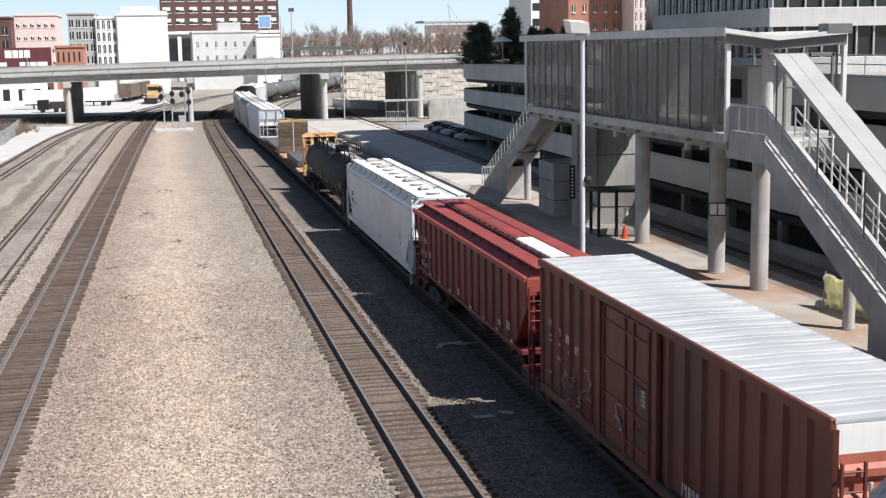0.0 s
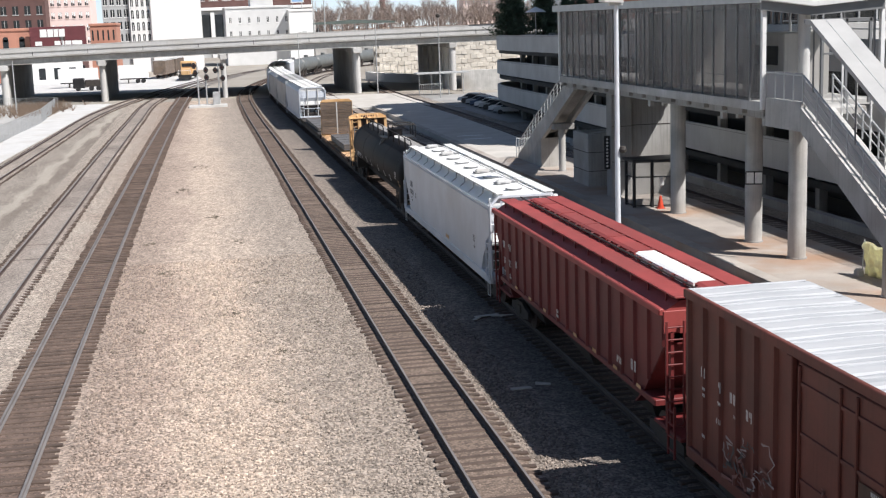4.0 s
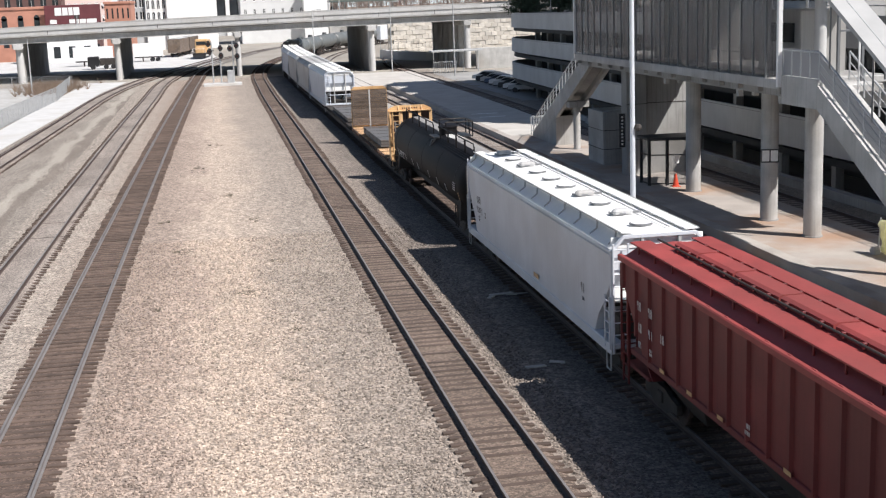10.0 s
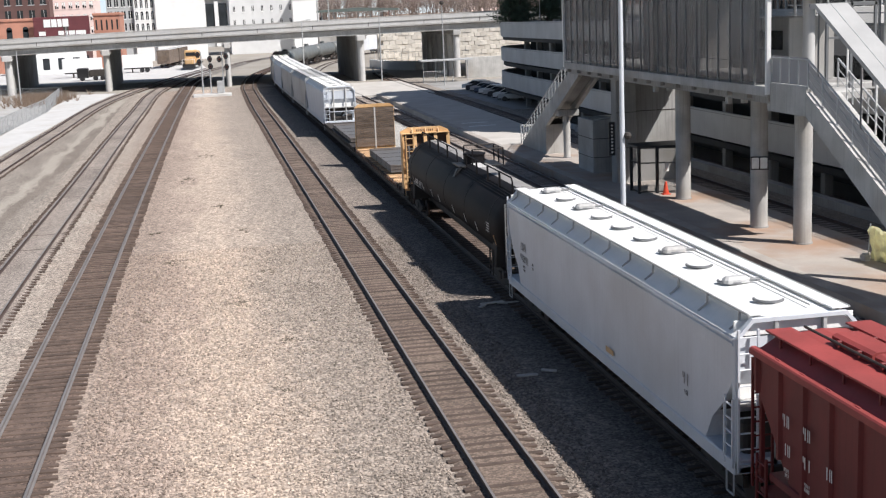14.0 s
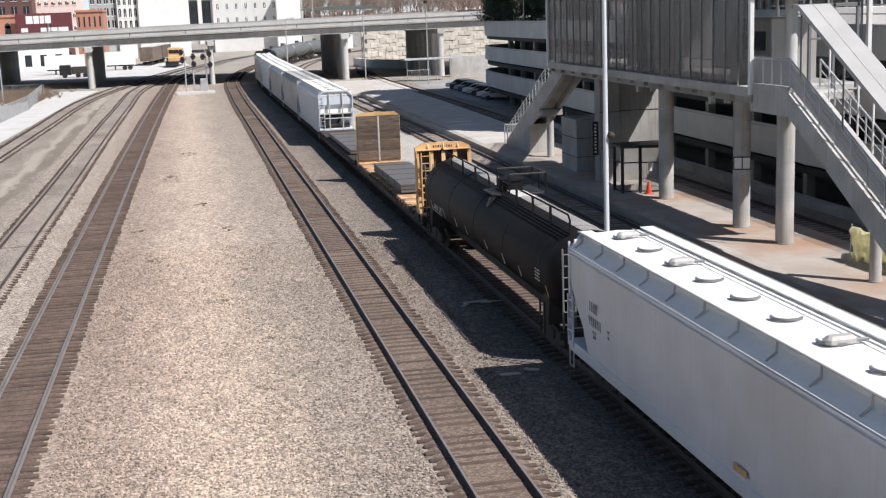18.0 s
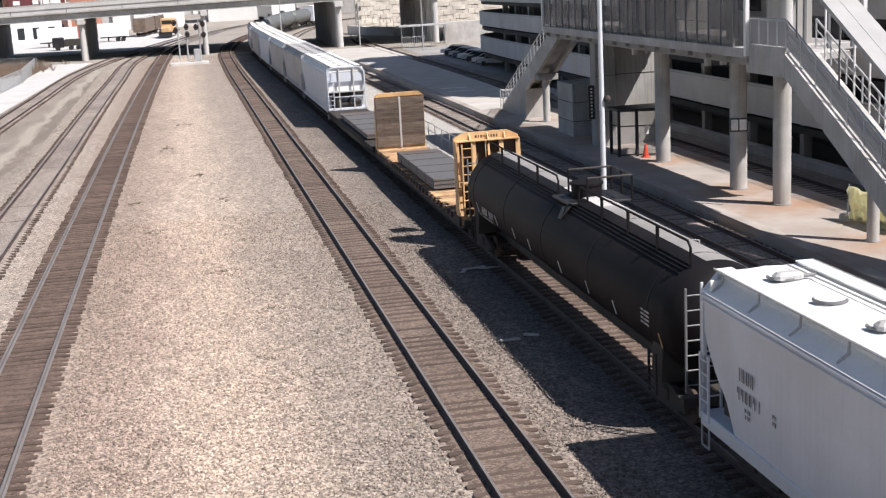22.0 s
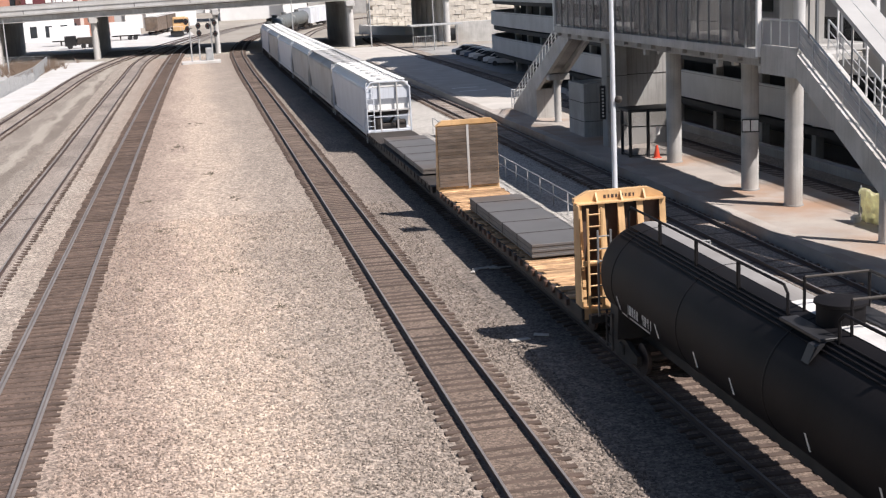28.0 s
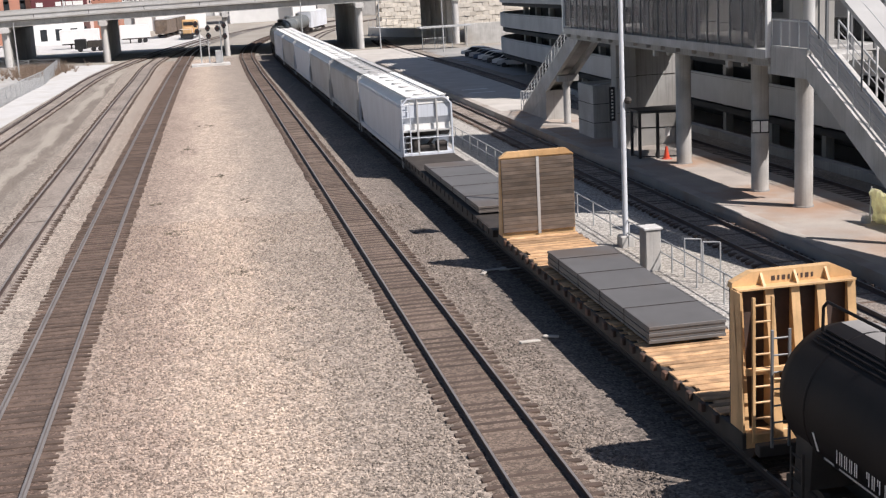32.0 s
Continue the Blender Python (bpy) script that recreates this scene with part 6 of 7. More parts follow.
for paint, roof_mat, words in ((M_CARBLUE, M_CARROOF, "pale blue-white covered hopper with white roof"), (M_CARGREY, M_CARGREY, "dull grey smooth-sided covered hopper"),
                               (M_CARGREY, M_CARROOF, "grey covered hopper with white roof"), (M_CARBLUE, M_CARROOF, "pale blue-white covered hopper with white roof"),
                               (M_CARGREY, M_CARROOF, "grey covered hopper with white roof"), (M_CARWHITE, M_CARROOF, "off-white covered hopper with white roof")):
    couple(smooth_hopper(19.8, paint, roof_mat, words, False), at)
    at += 20.6
for kind in ("tank", "tank", "tank", "tank", "tank", "box"):
    couple(tank_car(18.0, M_TANKGREY, "grey tank car with a domed manway", False) if kind == "tank" else plain_boxcar(), at)
    at += 19.0 if kind == "tank" else 20.0


# ---- town beyond the overpass ----
def block(name, label, x0, x1, y, depth, z1, wall, cols, rows, zlo, zhi, frac=(0.5, 0.6), z0=-0.3, arch=False, sill=None, cornice=True, blind=False):
    """A building with recessed windows on its front and side."""
    top = thing(name, label, "building")
    part("wall", Geo().box(x0, x1, y, y + depth, z0, z1), wall, top)
    if cornice:
        part("cornice", Geo().bbox(x0 - 0.25, x1 + 0.25, y - 0.25, y + depth, z1, z1 + 0.6, 0.1), wall, top)
    cw, rh = (x1 - x0) / max(1, cols), (zhi - zlo) / max(1, rows)
    for i in range(cols):
        for j in range(rows):
            cx, cz = x0 + (i + 0.5) * cw, zlo + (j + 0.5) * rh
            w, h = cw * frac[0] / 2, rh * frac[1] / 2
            win = part("window", Geo().box(cx - w, cx + w, y - 0.02, y + 0.05, cz - h, cz + h), M_WIN, top)
            if sill:
                part("sill", Geo().box(cx - w * 1.15, cx + w * 1.15, y - 0.14, y - 0.02, cz - h - 0.25, cz - h), sill, win)
                part("mullion", Geo().box(cx - 0.06, cx + 0.06, y - 0.06, y - 0.02, cz - h, cz + h), sill, win)
            if blind:
                part("blind", Geo().box(cx - w * 0.96, cx - 0.08, y - 0.05, y - 0.021, cz, cz + h * 0.97), M_STUCCO, win)
                part("blind", Geo().box(cx + 0.08, cx + w * 0.96, y - 0.05, y - 0.021, cz - h * 0.3, cz + h * 0.97), M_STUCCO, win)
            if arch:
                part("arch", Geo().cyl((cx, y - 0.02, cz + h), (cx, y + 0.05, cz + h), w, n=12), M_WIN, win)
    return top


block("dark_building", "dark brown brick block on the skyline", -78, -45.6, 420, 25, 22.6, M_BRICKDARK, 9, 3, 8, 21, sill=M_GREYWALL)
block("pink_building", "pale pink brick building with arched sills", -45.5, -32.6, 430, 25, 23.6, M_PINK, 6, 4, 7, 23, (0.5, 0.5), sill=M_PINK, blind=True)
block("brick_warehouse", "red brick warehouse with arched windows", -75, -40.2, 331, 20, 12.4, M_BRICK, 9, 2, 2, 11.5, (0.35, 0.5), arch=True)
bb = thing("billboard", "maroon painted billboard wall with pale lettering", "billboard")
part("board", Geo().bbox(-40.0, -26.6, 329.2, 329.8, 7.5, 13.1, 0.05), M_BILL, bb)
part("lower_wall", Geo().bbox(-40.0, -26.6, 329.3, 332.0, -0.3, 7.49, 0.05), M_BRICKDARK, bb, "dark brick wall below the board")
for i in range(6):
    part("window", Geo().box(-39.2 + i * 2.1, -37.9 + i * 2.1, 329.2, 329.3, 1.2, 3.4), M_WIN, bb)
part("trim", Geo().bbox(-40.1, -26.5, 329.1, 329.2, 7.5, 8.0, 0.02), M_BRICK, bb)
for zz, xs in ((10.6, ((-37.5, -35.9), (-35.7, -34.4), (-34.2, -33.2), (-33.0, -31.6))), (8.6, ((-38.8, -37.2), (-34.2, -32.8), (-32.5, -31.9), (-31.7, -30.2), (-30.0, -27.6)))):
    for a, b in xs:
        part("lettering", Geo().box(a, b, 329.08, 329.1 + 0.09, zz, zz + (1.9 if zz > 10 else 1.0)), M_BARWHITE, bb)
block("brick_shop", "red brick building with narrow windows", -26.4, -19.9, 340, 20, 13.0, M_BRICK, 5, 2, 4.5, 12.5, (0.32, 0.6), arch=True)
block("grey_white_building", "grey painted loft building with rows of windows", -25.4, -17.9, 376, 20, 22.3, M_GREYWALL, 4, 5, 4.5, 21.5, (0.6, 0.62), sill=M_STUCCO)
block("white_loft_building", "white loft building with dark arched windows", -17.8, -12.0, 375, 22, 21.0, M_STUCCO, 4, 5, 4.0, 20.8, (0.5, 0.6), sill=M_STUCCO, arch=True)
wb = block("white_blank_building", "large blank white building wall", -11.9, 2.1, 374, 26, 21.8, M_STUCCO, 0, 0, 0, 1)
part("parapet_step", Geo().bbox(-11.0, -1.0, 374.3, 398, 22.4, 24.2, 0.1), M_STUCCO, wb)
part("stair_tower", Geo().bbox(-0.9, 2.0, 376, 398, 22.4, 23.0, 0.1), M_STUCCO, wb)
tw = block("brick_tower", "tall dark red brick office block with paired windows", 0.2, 46.9, 520, 40, 76, M_BRICKDARK, 9, 12, 21, 75, (0.62, 0.5), sill=M_STUCCO, z0=19.3, blind=True)
part("stone_base", Geo().box(0.0, 47.1, 519.4, 560, -0.3, 19.2), M_GREYWALL, tw, "grey stone base storeys")
for i in range(10):
    part("base_pier", Geo().box(1.5 + i * 5.0, 3.0 + i * 5.0, 518.7, 519.4, -0.3, 17.5), M_STUCCO, tw)
    part("base_window", Geo().box(3.1 + i * 5.0, 6.3 + i * 5.0, 519.2, 519.4, 3.0, 16.5), M_WIN, tw)
part("base_cornice", Geo().bbox(-0.4, 47.4, 518.2, 519.4, 18.2, 19.3, 0.1), M_STUCCO, tw)
gb = block("grey_rendered_building", "light grey rendered building with small windows", 9.5, 29.5, 400, 30, 17.0, M_PALEGREY, 7, 3, 3, 15.5, (0.22, 0.4), sill=M_STUCCO)
part("stair_head", Geo().bbox(17.2, 24.2, 400.3, 412, 17.6, 20.0, 0.1), M_PALEGREY, gb)
block("white_rendered_building", "white rendered building with a corniced top", 28.6, 35.8, 396, 30, 15.6, M_STUCCO, 0, 0, 0, 1)
rb = thing("roof_sign", "blue and white rooftop sign panel on legs", "sign")
part("panel", Geo().bbox(29.6, 33.6, 399.0, 399.3, 18.2, 22.0, 0.03), M_WHITE, rb)
part("face", Geo().box(29.9, 33.3, 398.9, 399.0, 18.5, 21.7), mat("sign_blue", (0.25, 0.42, 0.68), 0.5, 0.1, 1.0), rb)
for x in (30.2, 33.0):
    part("leg", Geo().cyl((x, 399.4, 16.2), (x, 399.4, 18.3), 0.12), M_STEEL, rb)
block("far_office", "white gridded office block on the skyline", 88, 99.5, 300, 20, 42, M_STUCCO, 4, 10, 4, 41, (0.75, 0.5), sill=None)
block("red_brick_tower", "tall red brick apartment block", 71.5, 81.5, 220, 18, 42, M_BRICK, 5, 12, 4, 41, (0.3, 0.4), sill=M_STUCCO)
block("cream_facade", "cream facade with carved ornament", 81.6, 87.0, 214, 18, 42, M_PINK, 6, 18, 2, 41, (0.45, 0.6), sill=M_STUCCO, arch=True)

# hill with bare trees, station shed, chimney
g = Geo()
for j in range(9):
    for i in range(25):
        x, y = 36 + i * 8.5, 405 + j * 26
        k = min(1, i / 2.0) * min(1, (24 - i) / 2.0) * min(1, j / 1.0)
        g.v.append((x, y, -0.5 + k * (5.6 + 0.02 * (y - 405) + 1.2 * noise.noise((x * 0.02, y * 0.02, 0)))))
for j in range(8):
    for i in range(24):
        a = j * 25 + i
        g.f.append((a, a + 1, a + 26, a + 25))
solid("hill", g, M_SCRUB, "brown winter hillside behind the overpass", "hill", kind="structure", smooth=True)


def bare_tree(g, x, y, z, h, rnd):
    """Trunk, limbs and a haze of fine twigs."""
    def grow(p, d, length, r, level):
        q = p + d * length
        g.cyl(p, q, r, r * 0.5, n=3)
        if level == 0:
            return
        for _ in range(4 if level > 1 else 11):
            e = (d + Vector((rnd.uniform(-1, 1), rnd.uniform(-1, 1), rnd.uniform(-0.2, 0.8))) * 0.75).normalized()
            grow(p.lerp(q, rnd.uniform(0.45, 1.0)), e, length * rnd.uniform(0.5, 0.75), max(0.028, r * 0.45), level - 1)
    grow(Vector((x, y, z)), Vector((rnd.uniform(-0.1, 0.1), 0, 1)).normalized(), h * 0.36, h * 0.014, 3)


rnd = random.Random(21)
g = Geo()
for i in range(330):
    bare_tree(g, rnd.uniform(44, 165), rnd.uniform(425, 560), 5.0, rnd.uniform(12, 21), rnd)
solid("bare_woods", g, M_TWIG, "leafless brown woods on a hillside", "trees", kind="stuff")
for i in range(7):
    g = Geo()
    bare_tree(g, 74 + i * 5.5, 412 + rnd.uniform(0, 8), 5.2, rnd.uniform(7, 9), rnd)
    solid("street_tree", g, M_TWIG, "leafless reddish street tree on the hill edge", "tree", "bare street trees")
sh = thing("station_shed", "long dark canopy roof on posts beyond the overpass", "canopy")
part("roof", Geo().prism([(36.5, 11.3), (62, 11.1), (62, 11.7), (49, 12.4), (36.5, 11.9)], "y", 400, 409), M_MIRRORGREEN, sh)
for i in range(7):
    part("post", Geo().cyl((38 + i * 3.8, 402, 7), (38 + i * 3.8, 402, 11.3), 0.16), M_GREYWALL, sh)
part("platform", Geo().bbox(36.5, 62, 400, 409, -0.3, 8.8, 0.1), M_CONC_DARK, sh)
ch = thing("chimney", "tall tapering brick chimney on the horizon", "chimney")
part("stack", Geo().cyl((102, 700, -0.3), (102, 700, 58), 1.9, 1.2, 16), M_BRICKDARK, ch, smooth=True)
st = thing("stadium_canopy", "long flat-roofed structure on the far skyline", "building")
part("roof", Geo().bbox(184, 232, 900, 930, 28.6, 30.2, 0.2), M_GREYWALL, st)
part("body", Geo().bbox(190, 228, 904, 926, -0.3, 27.0, 0.2), M_PINK, st)
for i in range(9):
    part("column", Geo().cyl((186 + i * 5.6, 901, 20), (186 + i * 5.6, 901, 28.6), 0.3), M_GREYWALL, st)
part("mast", Geo().tube([(205, 905, 30), (203, 905, 42), (211, 905, 31)], 0.25), M_STEEL, st)


def pine(x, y, z, h, r, seed):
    """Evergreen: trunk, limbs in whorls, tufts of needles."""
    rn = random.Random(seed)
    t = thing("pine_tree", "dark green pine in a planter on the garage roof", "tree", "pines on the garage")
    part("trunk", Geo().cyl((x, y, z), (x + 0.1, y, z + h * 0.95), 0.14, 0.03, 8), M_BARK, t)
    limbs, tufts = Geo(), Geo()
    for i in range(int(h * 22)):
        k = rn.uniform(0.08, 1.0)
        a = rn.uniform(0, 6.283)
        L = r * (1.05 - k) ** 0.75 * rn.uniform(0.35, 1.25) + 0.15
        b = Vector((x, y, z + h * k))
        e = b + Vector((math.cos(a) * L, math.sin(a) * L, L * rn.uniform(0.0, 0.35)))
        if L > 0.5:
            limbs.cyl(b, e, 0.03, 0.01, 4)
        for _ in range(26):
            c = b.lerp(e, rn.uniform(0.35, 1.05)) + Vector([rn.gauss(0, 0.13) for _ in range(3)])
            d = Vector([rn.gauss(0, 1) for _ in range(3)]).normalized() * rn.uniform(0.25, 0.6)
            w = d.orthogonal().normalized() * 0.055
            tufts.add([c - w, c + w, c + d + w * 0.4, c + d - w * 0.4], [(0, 1, 2, 3)])
    part("limbs", limbs, M_BARK, t)
    tagged(part("crown", tufts, M_PINE, t), kind="stuff")


for i, (x, y, h, r) in enumerate(((37.6, 153.5, 4.9, 2.1), (38.7, 153, 5.2, 2.1), (41.6, 151, 6.9, 2.3), (39.3, 155, 4.7, 2.0), (42.4, 152, 5.9, 2.1), (44.4, 150, 4.6, 2.1), (46.2, 150, 4.3, 2.1), (48.2, 149, 4.4, 2.1), (50.0, 149, 4.0, 1.9))):
    pine(x, y, 8.9, h, r, i + 3)
um = thing("patio_umbrella", "pale patio umbrella on the garage roof", "umbrella")
part("canopy", Geo().lathe([(1.3, 0), (0.9, 0.25), (0.05, 0.6)], (39.6, 147, 12.0), "z", 10), M_STUCCO, um)
part("pole", Geo().cyl((39.6, 147, 9.5), (39.6, 147, 12.1), 0.04), M_STEEL, um)


# ---- poles, signals, fences ----
def lamp_post(x, y, z, h, label, head):
    p = thing("street_lamp", label, "lamp post", "lamp posts")
    part("pole", Geo().cyl((x, y, z), (x, y, z + h), 0.11, 0.07, 10), M_STEEL, p, smooth=True)
    if head == "arm":
        part("arm", Geo().tube([(x, y, z + h), (x + 0.9, y, z + h + 0.12)], 0.05), M_STEEL, p)
        part("lamp_head", Geo().bbox(x + 0.8, x + 1.5, y - 0.15, y + 0.15, z + h + 0.02, z + h + 0.2, 0.04), M_STEEL, p)
    elif head == "ball":
        part("lamp_head", Geo().lathe([(0.05, 0), (0.32, 0.1), (0.36, 0.35), (0.2, 0.6), (0.02, 0.65)], (x, y, z + h), "z", 12), M_UNDER, p)
    elif head == "sign":
        part("sign_plate", Geo().bbox(x - 0.45, x + 0.45, y - 0.06, y - 0.02, z + h - 0.6, z + h, 0.02), M_UNDER, p)
    return p


lp = thing("platform_lamp", "tall pale lamp pole with a square floodlight head", "lamp post", "lamp posts")
part("pole", Geo().cyl((16.95, 50.3, -0.25), (16.95, 50.3, 11.9), 0.125, 0.09, 14), M_POLE, lp, smooth=True)
part("base", Geo().bbox(16.65, 17.25, 50.0, 50.6, -0.3, 0.25, 0.05), M_CONC, lp)
part("bracket", Geo().bbox(16.6, 17.2, 50.15, 50.45, 11.85, 12.0, 0.03), M_STEEL, lp)
part("floodlight", Geo().hexa([(16.35, 49.9, 12.0), (17.15, 49.9, 11.95), (17.15, 50.7, 11.95), (16.35, 50.7, 12.0), (16.25, 49.8, 12.45), (17.05, 49.8, 12.4), (17.05, 50.7, 12.5), (16.25, 50.7, 12.55)]), M_WHITE, lp, "white square floodlight")
part("camera_ball", Geo().lathe([(0.03, -0.16), (0.14, -0.1), (0.17, 0.0), (0.12, 0.12), (0.03, 0.15)], (17.15, 50.2, 5.95), "z", 12), M_UNDER, lp, "small dark dome on the pole")
lamp_post(21.7, 217.5, 8.4, 10.0, "dark lamp post on the overpass", "sign")
lamp_post(20.6, 226, 8.4, 9.0, "dark lamp post on the overpass", "none")
lamp_post(16.6, 212, -0.3, 10.5, "thin pale lamp post in front of the overpass", "arm")
lamp_post(28.8, 207, -0.1, 11.2, "thin pale lamp post in front of the overpass", "arm")
lamp_post(36.0, 190, -0.2, 12.0, "grey lamp post with a dark round head", "ball")
lamp_post(-26.6, 196, -0.3, 8.0, "dark lamp post in the parking lot", "none")
lamp_post(-22.2, 226, 8.3, 2.6, "short post on the overpass parapet", "sign")

sb = solid("signal_pad", Geo().bbox(-1.6, 4.1, 193.2, 196.4, -0.35, 0.12, 0.05), M_CONC_LIGHT, "pale concrete pad under signals", "pad")


def signal(x, y, heads, h):
    s = thing("railway_signal", "railway signal mast with round black target heads", "railway signal", "signals before the overpass")
    part("mast", Geo().cyl((x, y, 0.1), (x, y, h), 0.1, 0.08, 8), M_STEEL, s)
    for dx, z in heads:
        head = part("head", Geo().lathe([(0.38, 0), (0.38, 0.05), (0.18, 0.12), (0.18, 0.35)], (x + dx, y - 0.35, z), "y", 18), M_BLACK, s)
        part("lens", Geo().lathe([(0.13, 0), (0.1, 0.03)], (x + dx, y - 0.40, z), "y", 12), M_LENS, head)
        part("housing", Geo().bbox(x + dx - 0.2, x + dx + 0.2, y - 0.3, y - 0.05, z - 0.45, z + 0.45, 0.05), M_BLACK, s)
        part("bracket", Geo().tube([(x, y, z), (x + dx, y - 0.15, z)], 0.04), M_STEEL, s)
    part("ladder_rail", Geo().tube([(x + 0.1, y + 0.35, 0.1), (x + 0.1, y + 0.25, h - 0.5)], 0.03), M_STEEL, s)


signal(-0.1, 194.6, ((-0.45, 6.0), (-0.3, 4.9)), 6.4)
signal(1.1, 194.9, ((0.1, 5.3), (0.15, 4.2)), 5.8)
signal(3.0, 195.0, ((-0.4, 5.2), (0.6, 5.6), (0.65, 4.0)), 6.3)
cb = thing("signal_cabinet", "grey metal signal cabinet on a pad", "cabinet")
part("body", Geo().bbox(2.0, 2.9, 194.3, 195.0, 0.12, 2.0, 0.04), M_STEEL, cb)
part("door", Geo().bbox(2.06, 2.84, 194.26, 194.3, 0.25, 1.9, 0.01), M_STEEL, cb)


def fence(name, label, pts, h, pitch, rails, mesh, material, r=0.035):
    f = thing(name, label, "fence")
    for a, b in zip(pts, pts[1:]):
        a, b = Vector((*a, -0.25)), Vector((*b, -0.25))
        n = max(1, round((b - a).length / pitch))
        for i in range(n + 1):
            p = a.lerp(b, i / n)
            part("post", Geo().cyl(p, p + Vector((0, 0, h)), r, n=8), material, f)
        for z in rails:
            part("rail", Geo().tube([a + Vector((0, 0, z)), b + Vector((0, 0, z))], r * 0.8), material, f)
        if mesh:
            g = Geo()
            k = 0.0
            d = (b - a)
            L = d.length
            while k < L:
                for s in (-1, 1):
                    k2 = min(max(k + s * h, 0), L)
                    g.cyl(a + d * (k / L) + Vector((0, 0, 0.05)), a + d * (k2 / L) + Vector((0, 0, 0.05 + abs(k2 - k) * (h - 0.1) / h)), 0.011, n=3)
                k += 0.3
            tagged(part("wire_mesh", g, material, f), kind="stuff")
    return f


fence("pipe_fence", "grey pipe railing along the gravel strip", [(17.0, 30), (17.0, 60), (17.0, 92)], 1.15, 2.5, (1.13, 0.6), False, M_STEEL)
fence("chain_fence", "chain-link fence along the service path", [(-24.2, 100), (-22.4, 137), (-20.9, 177), (-22.0, 205)], 1.9, 3.0, (1.88,), True, M_STEEL)
fence("chain_fence", "chain-link fence before the overpass", [(-21.8, 206), (-34, 212), (-60, 216)], 1.9, 3.0, (1.88,), True, M_STEEL)
fence("ramp_fence", "tall mesh fence on a curved ramp wall", [(34.2, 262), (36.5, 252), (40.5, 243), (46, 240)], 3.6, 2.5, (3.5, 1.8), False, M_STEEL)
pc = thing("concrete_post", "square concrete utility post by the fence", "post")
part("post", Geo().bbox(16.15, 16.8, 45.6, 46.3, -0.28, 1.4, 0.05), M_CONC, pc)
part("cap", Geo().bbox(16.1, 16.85, 45.55, 46.35, 1.4, 1.48, 0.02), M_CONC_LIGHT, pc)
gt = thing("pipe_gate", "small pipe gate frame behind the fence", "gate")
part("frame", Geo().tube([(17.2, 44.2, -0.25), (17.2, 44.2, 1.25), (17.75, 43.9, 1.25), (17.75, 43.9, -0.25)], 0.03), M_STEEL, gt)
part("frame", Geo().tube([(17.45, 43.0, -0.25), (17.45, 43.0, 1.35), (18.0, 42.7, 1.35), (18.0, 42.7, -0.25)], 0.03), M_STEEL, gt)

# shelter on the platform
sp = thing("platform_shelter", "small black-framed glass shelter on the platform", "shelter")
for x, y in ((24.8, 70.6), (25.8, 70.3), (27.0, 70.0), (27.9, 72.3), (24.8, 72.0)):
    part("post", Geo().bbox(x - 0.08, x + 0.08, y - 0.08, y + 0.08, 0.2, 2.95, 0.01), M_BLACK, sp)
part("roof", Geo().prism([(24.65, 70.5), (27.1, 69.8), (28.1, 72.3), (24.65, 72.3)], "z", 2.9, 3.03), M_BLACK, sp)
for a, b in (((24.8, 70.6), (27.0, 70.0)), ((27.0, 70.0), (27.9, 72.3)), ((24.8, 70.6), (24.8, 72.0))):
    d = Vector((*b, 0)) - Vector((*a, 0))
    g = Geo()
    nrm = Vector((-d.y, d.x, 0)).normalized() * 0.012
    p, q = Vector((*a, 0.35)), Vector((*b, 0.35))
    g.hexa([p - nrm, q - nrm, q + nrm, p + nrm, p - nrm + Vector((0, 0, 2.5)), q - nrm + Vector((0, 0, 2.5)), q + nrm + Vector((0, 0, 2.5)), p + nrm + Vector((0, 0, 2.5))])
    part("pane", g, M_GLASS, sp)
    for z in (0.3, 2.0, 2.88):
        part("frame_bar", Geo().tube([Vector((*a, z)), Vector((*b, z))], 0.05, 4), M_BLACK, sp)
part("notice", Geo().box(26.2, 26.45, 70.08, 70.1, 1.5, 2.0), M_BARWHITE, sp)
co = thing("traffic_cone", "red plastic cone beside the shelter", "cone")
part("cone", Geo().cyl((26.1, 69.7, 0.22), (26.1, 69.7, 0.95), 0.2, 0.06, 14), M_REDCONE, co, smooth=True)
part("foot", Geo().bbox(25.87, 26.33, 69.47, 69.93, 0.2, 0.25, 0.01), M_REDCONE, co)
# pale sky backdrop far behind everything
g = Geo()
for i in range(25):
    a = radians(-60 + i * 5)
    g.v += [(2350 * math.sin(a), 2350 * math.cos(a), -20), (2350 * math.sin(a), 2350 * math.cos(a), 260)]
for i in range(24):
    g.f.append((2 * i, 2 * i + 2, 2 * i + 3, 2 * i + 1))
M_HAZE = bpy.data.materials.new("sky_haze")
M_HAZE.use_nodes = True
hn = M_HAZE.node_tree.nodes
em = hn.new("ShaderNodeEmission")
tc = hn.new("ShaderNodeTexCoord")
sx = hn.new("ShaderNodeSeparateXYZ")
cr = hn.new("ShaderNodeValToRGB")
mr = hn.new("ShaderNodeMapRange")
mr.inputs[1].default_value, mr.inputs[2].default_value = 0, 150
cr.color_ramp.elements[0].color, cr.color_ramp.elements[1].color = (0.82, 0.92, 0.97, 1), (0.58, 0.79, 0.95, 1)
hl = M_HAZE.node_tree.links.new
hl(tc.outputs["Object"], sx.inputs[0])
hl(sx.outputs["Z"], mr.inputs[0])
hl(mr.outputs[0], cr.inputs[0])
hl(cr.outputs[0], em.inputs["Color"])
em.inputs["Strength"].default_value = 0.88
hl(em.outputs[0], hn["Material Output"].inputs["Surface"])
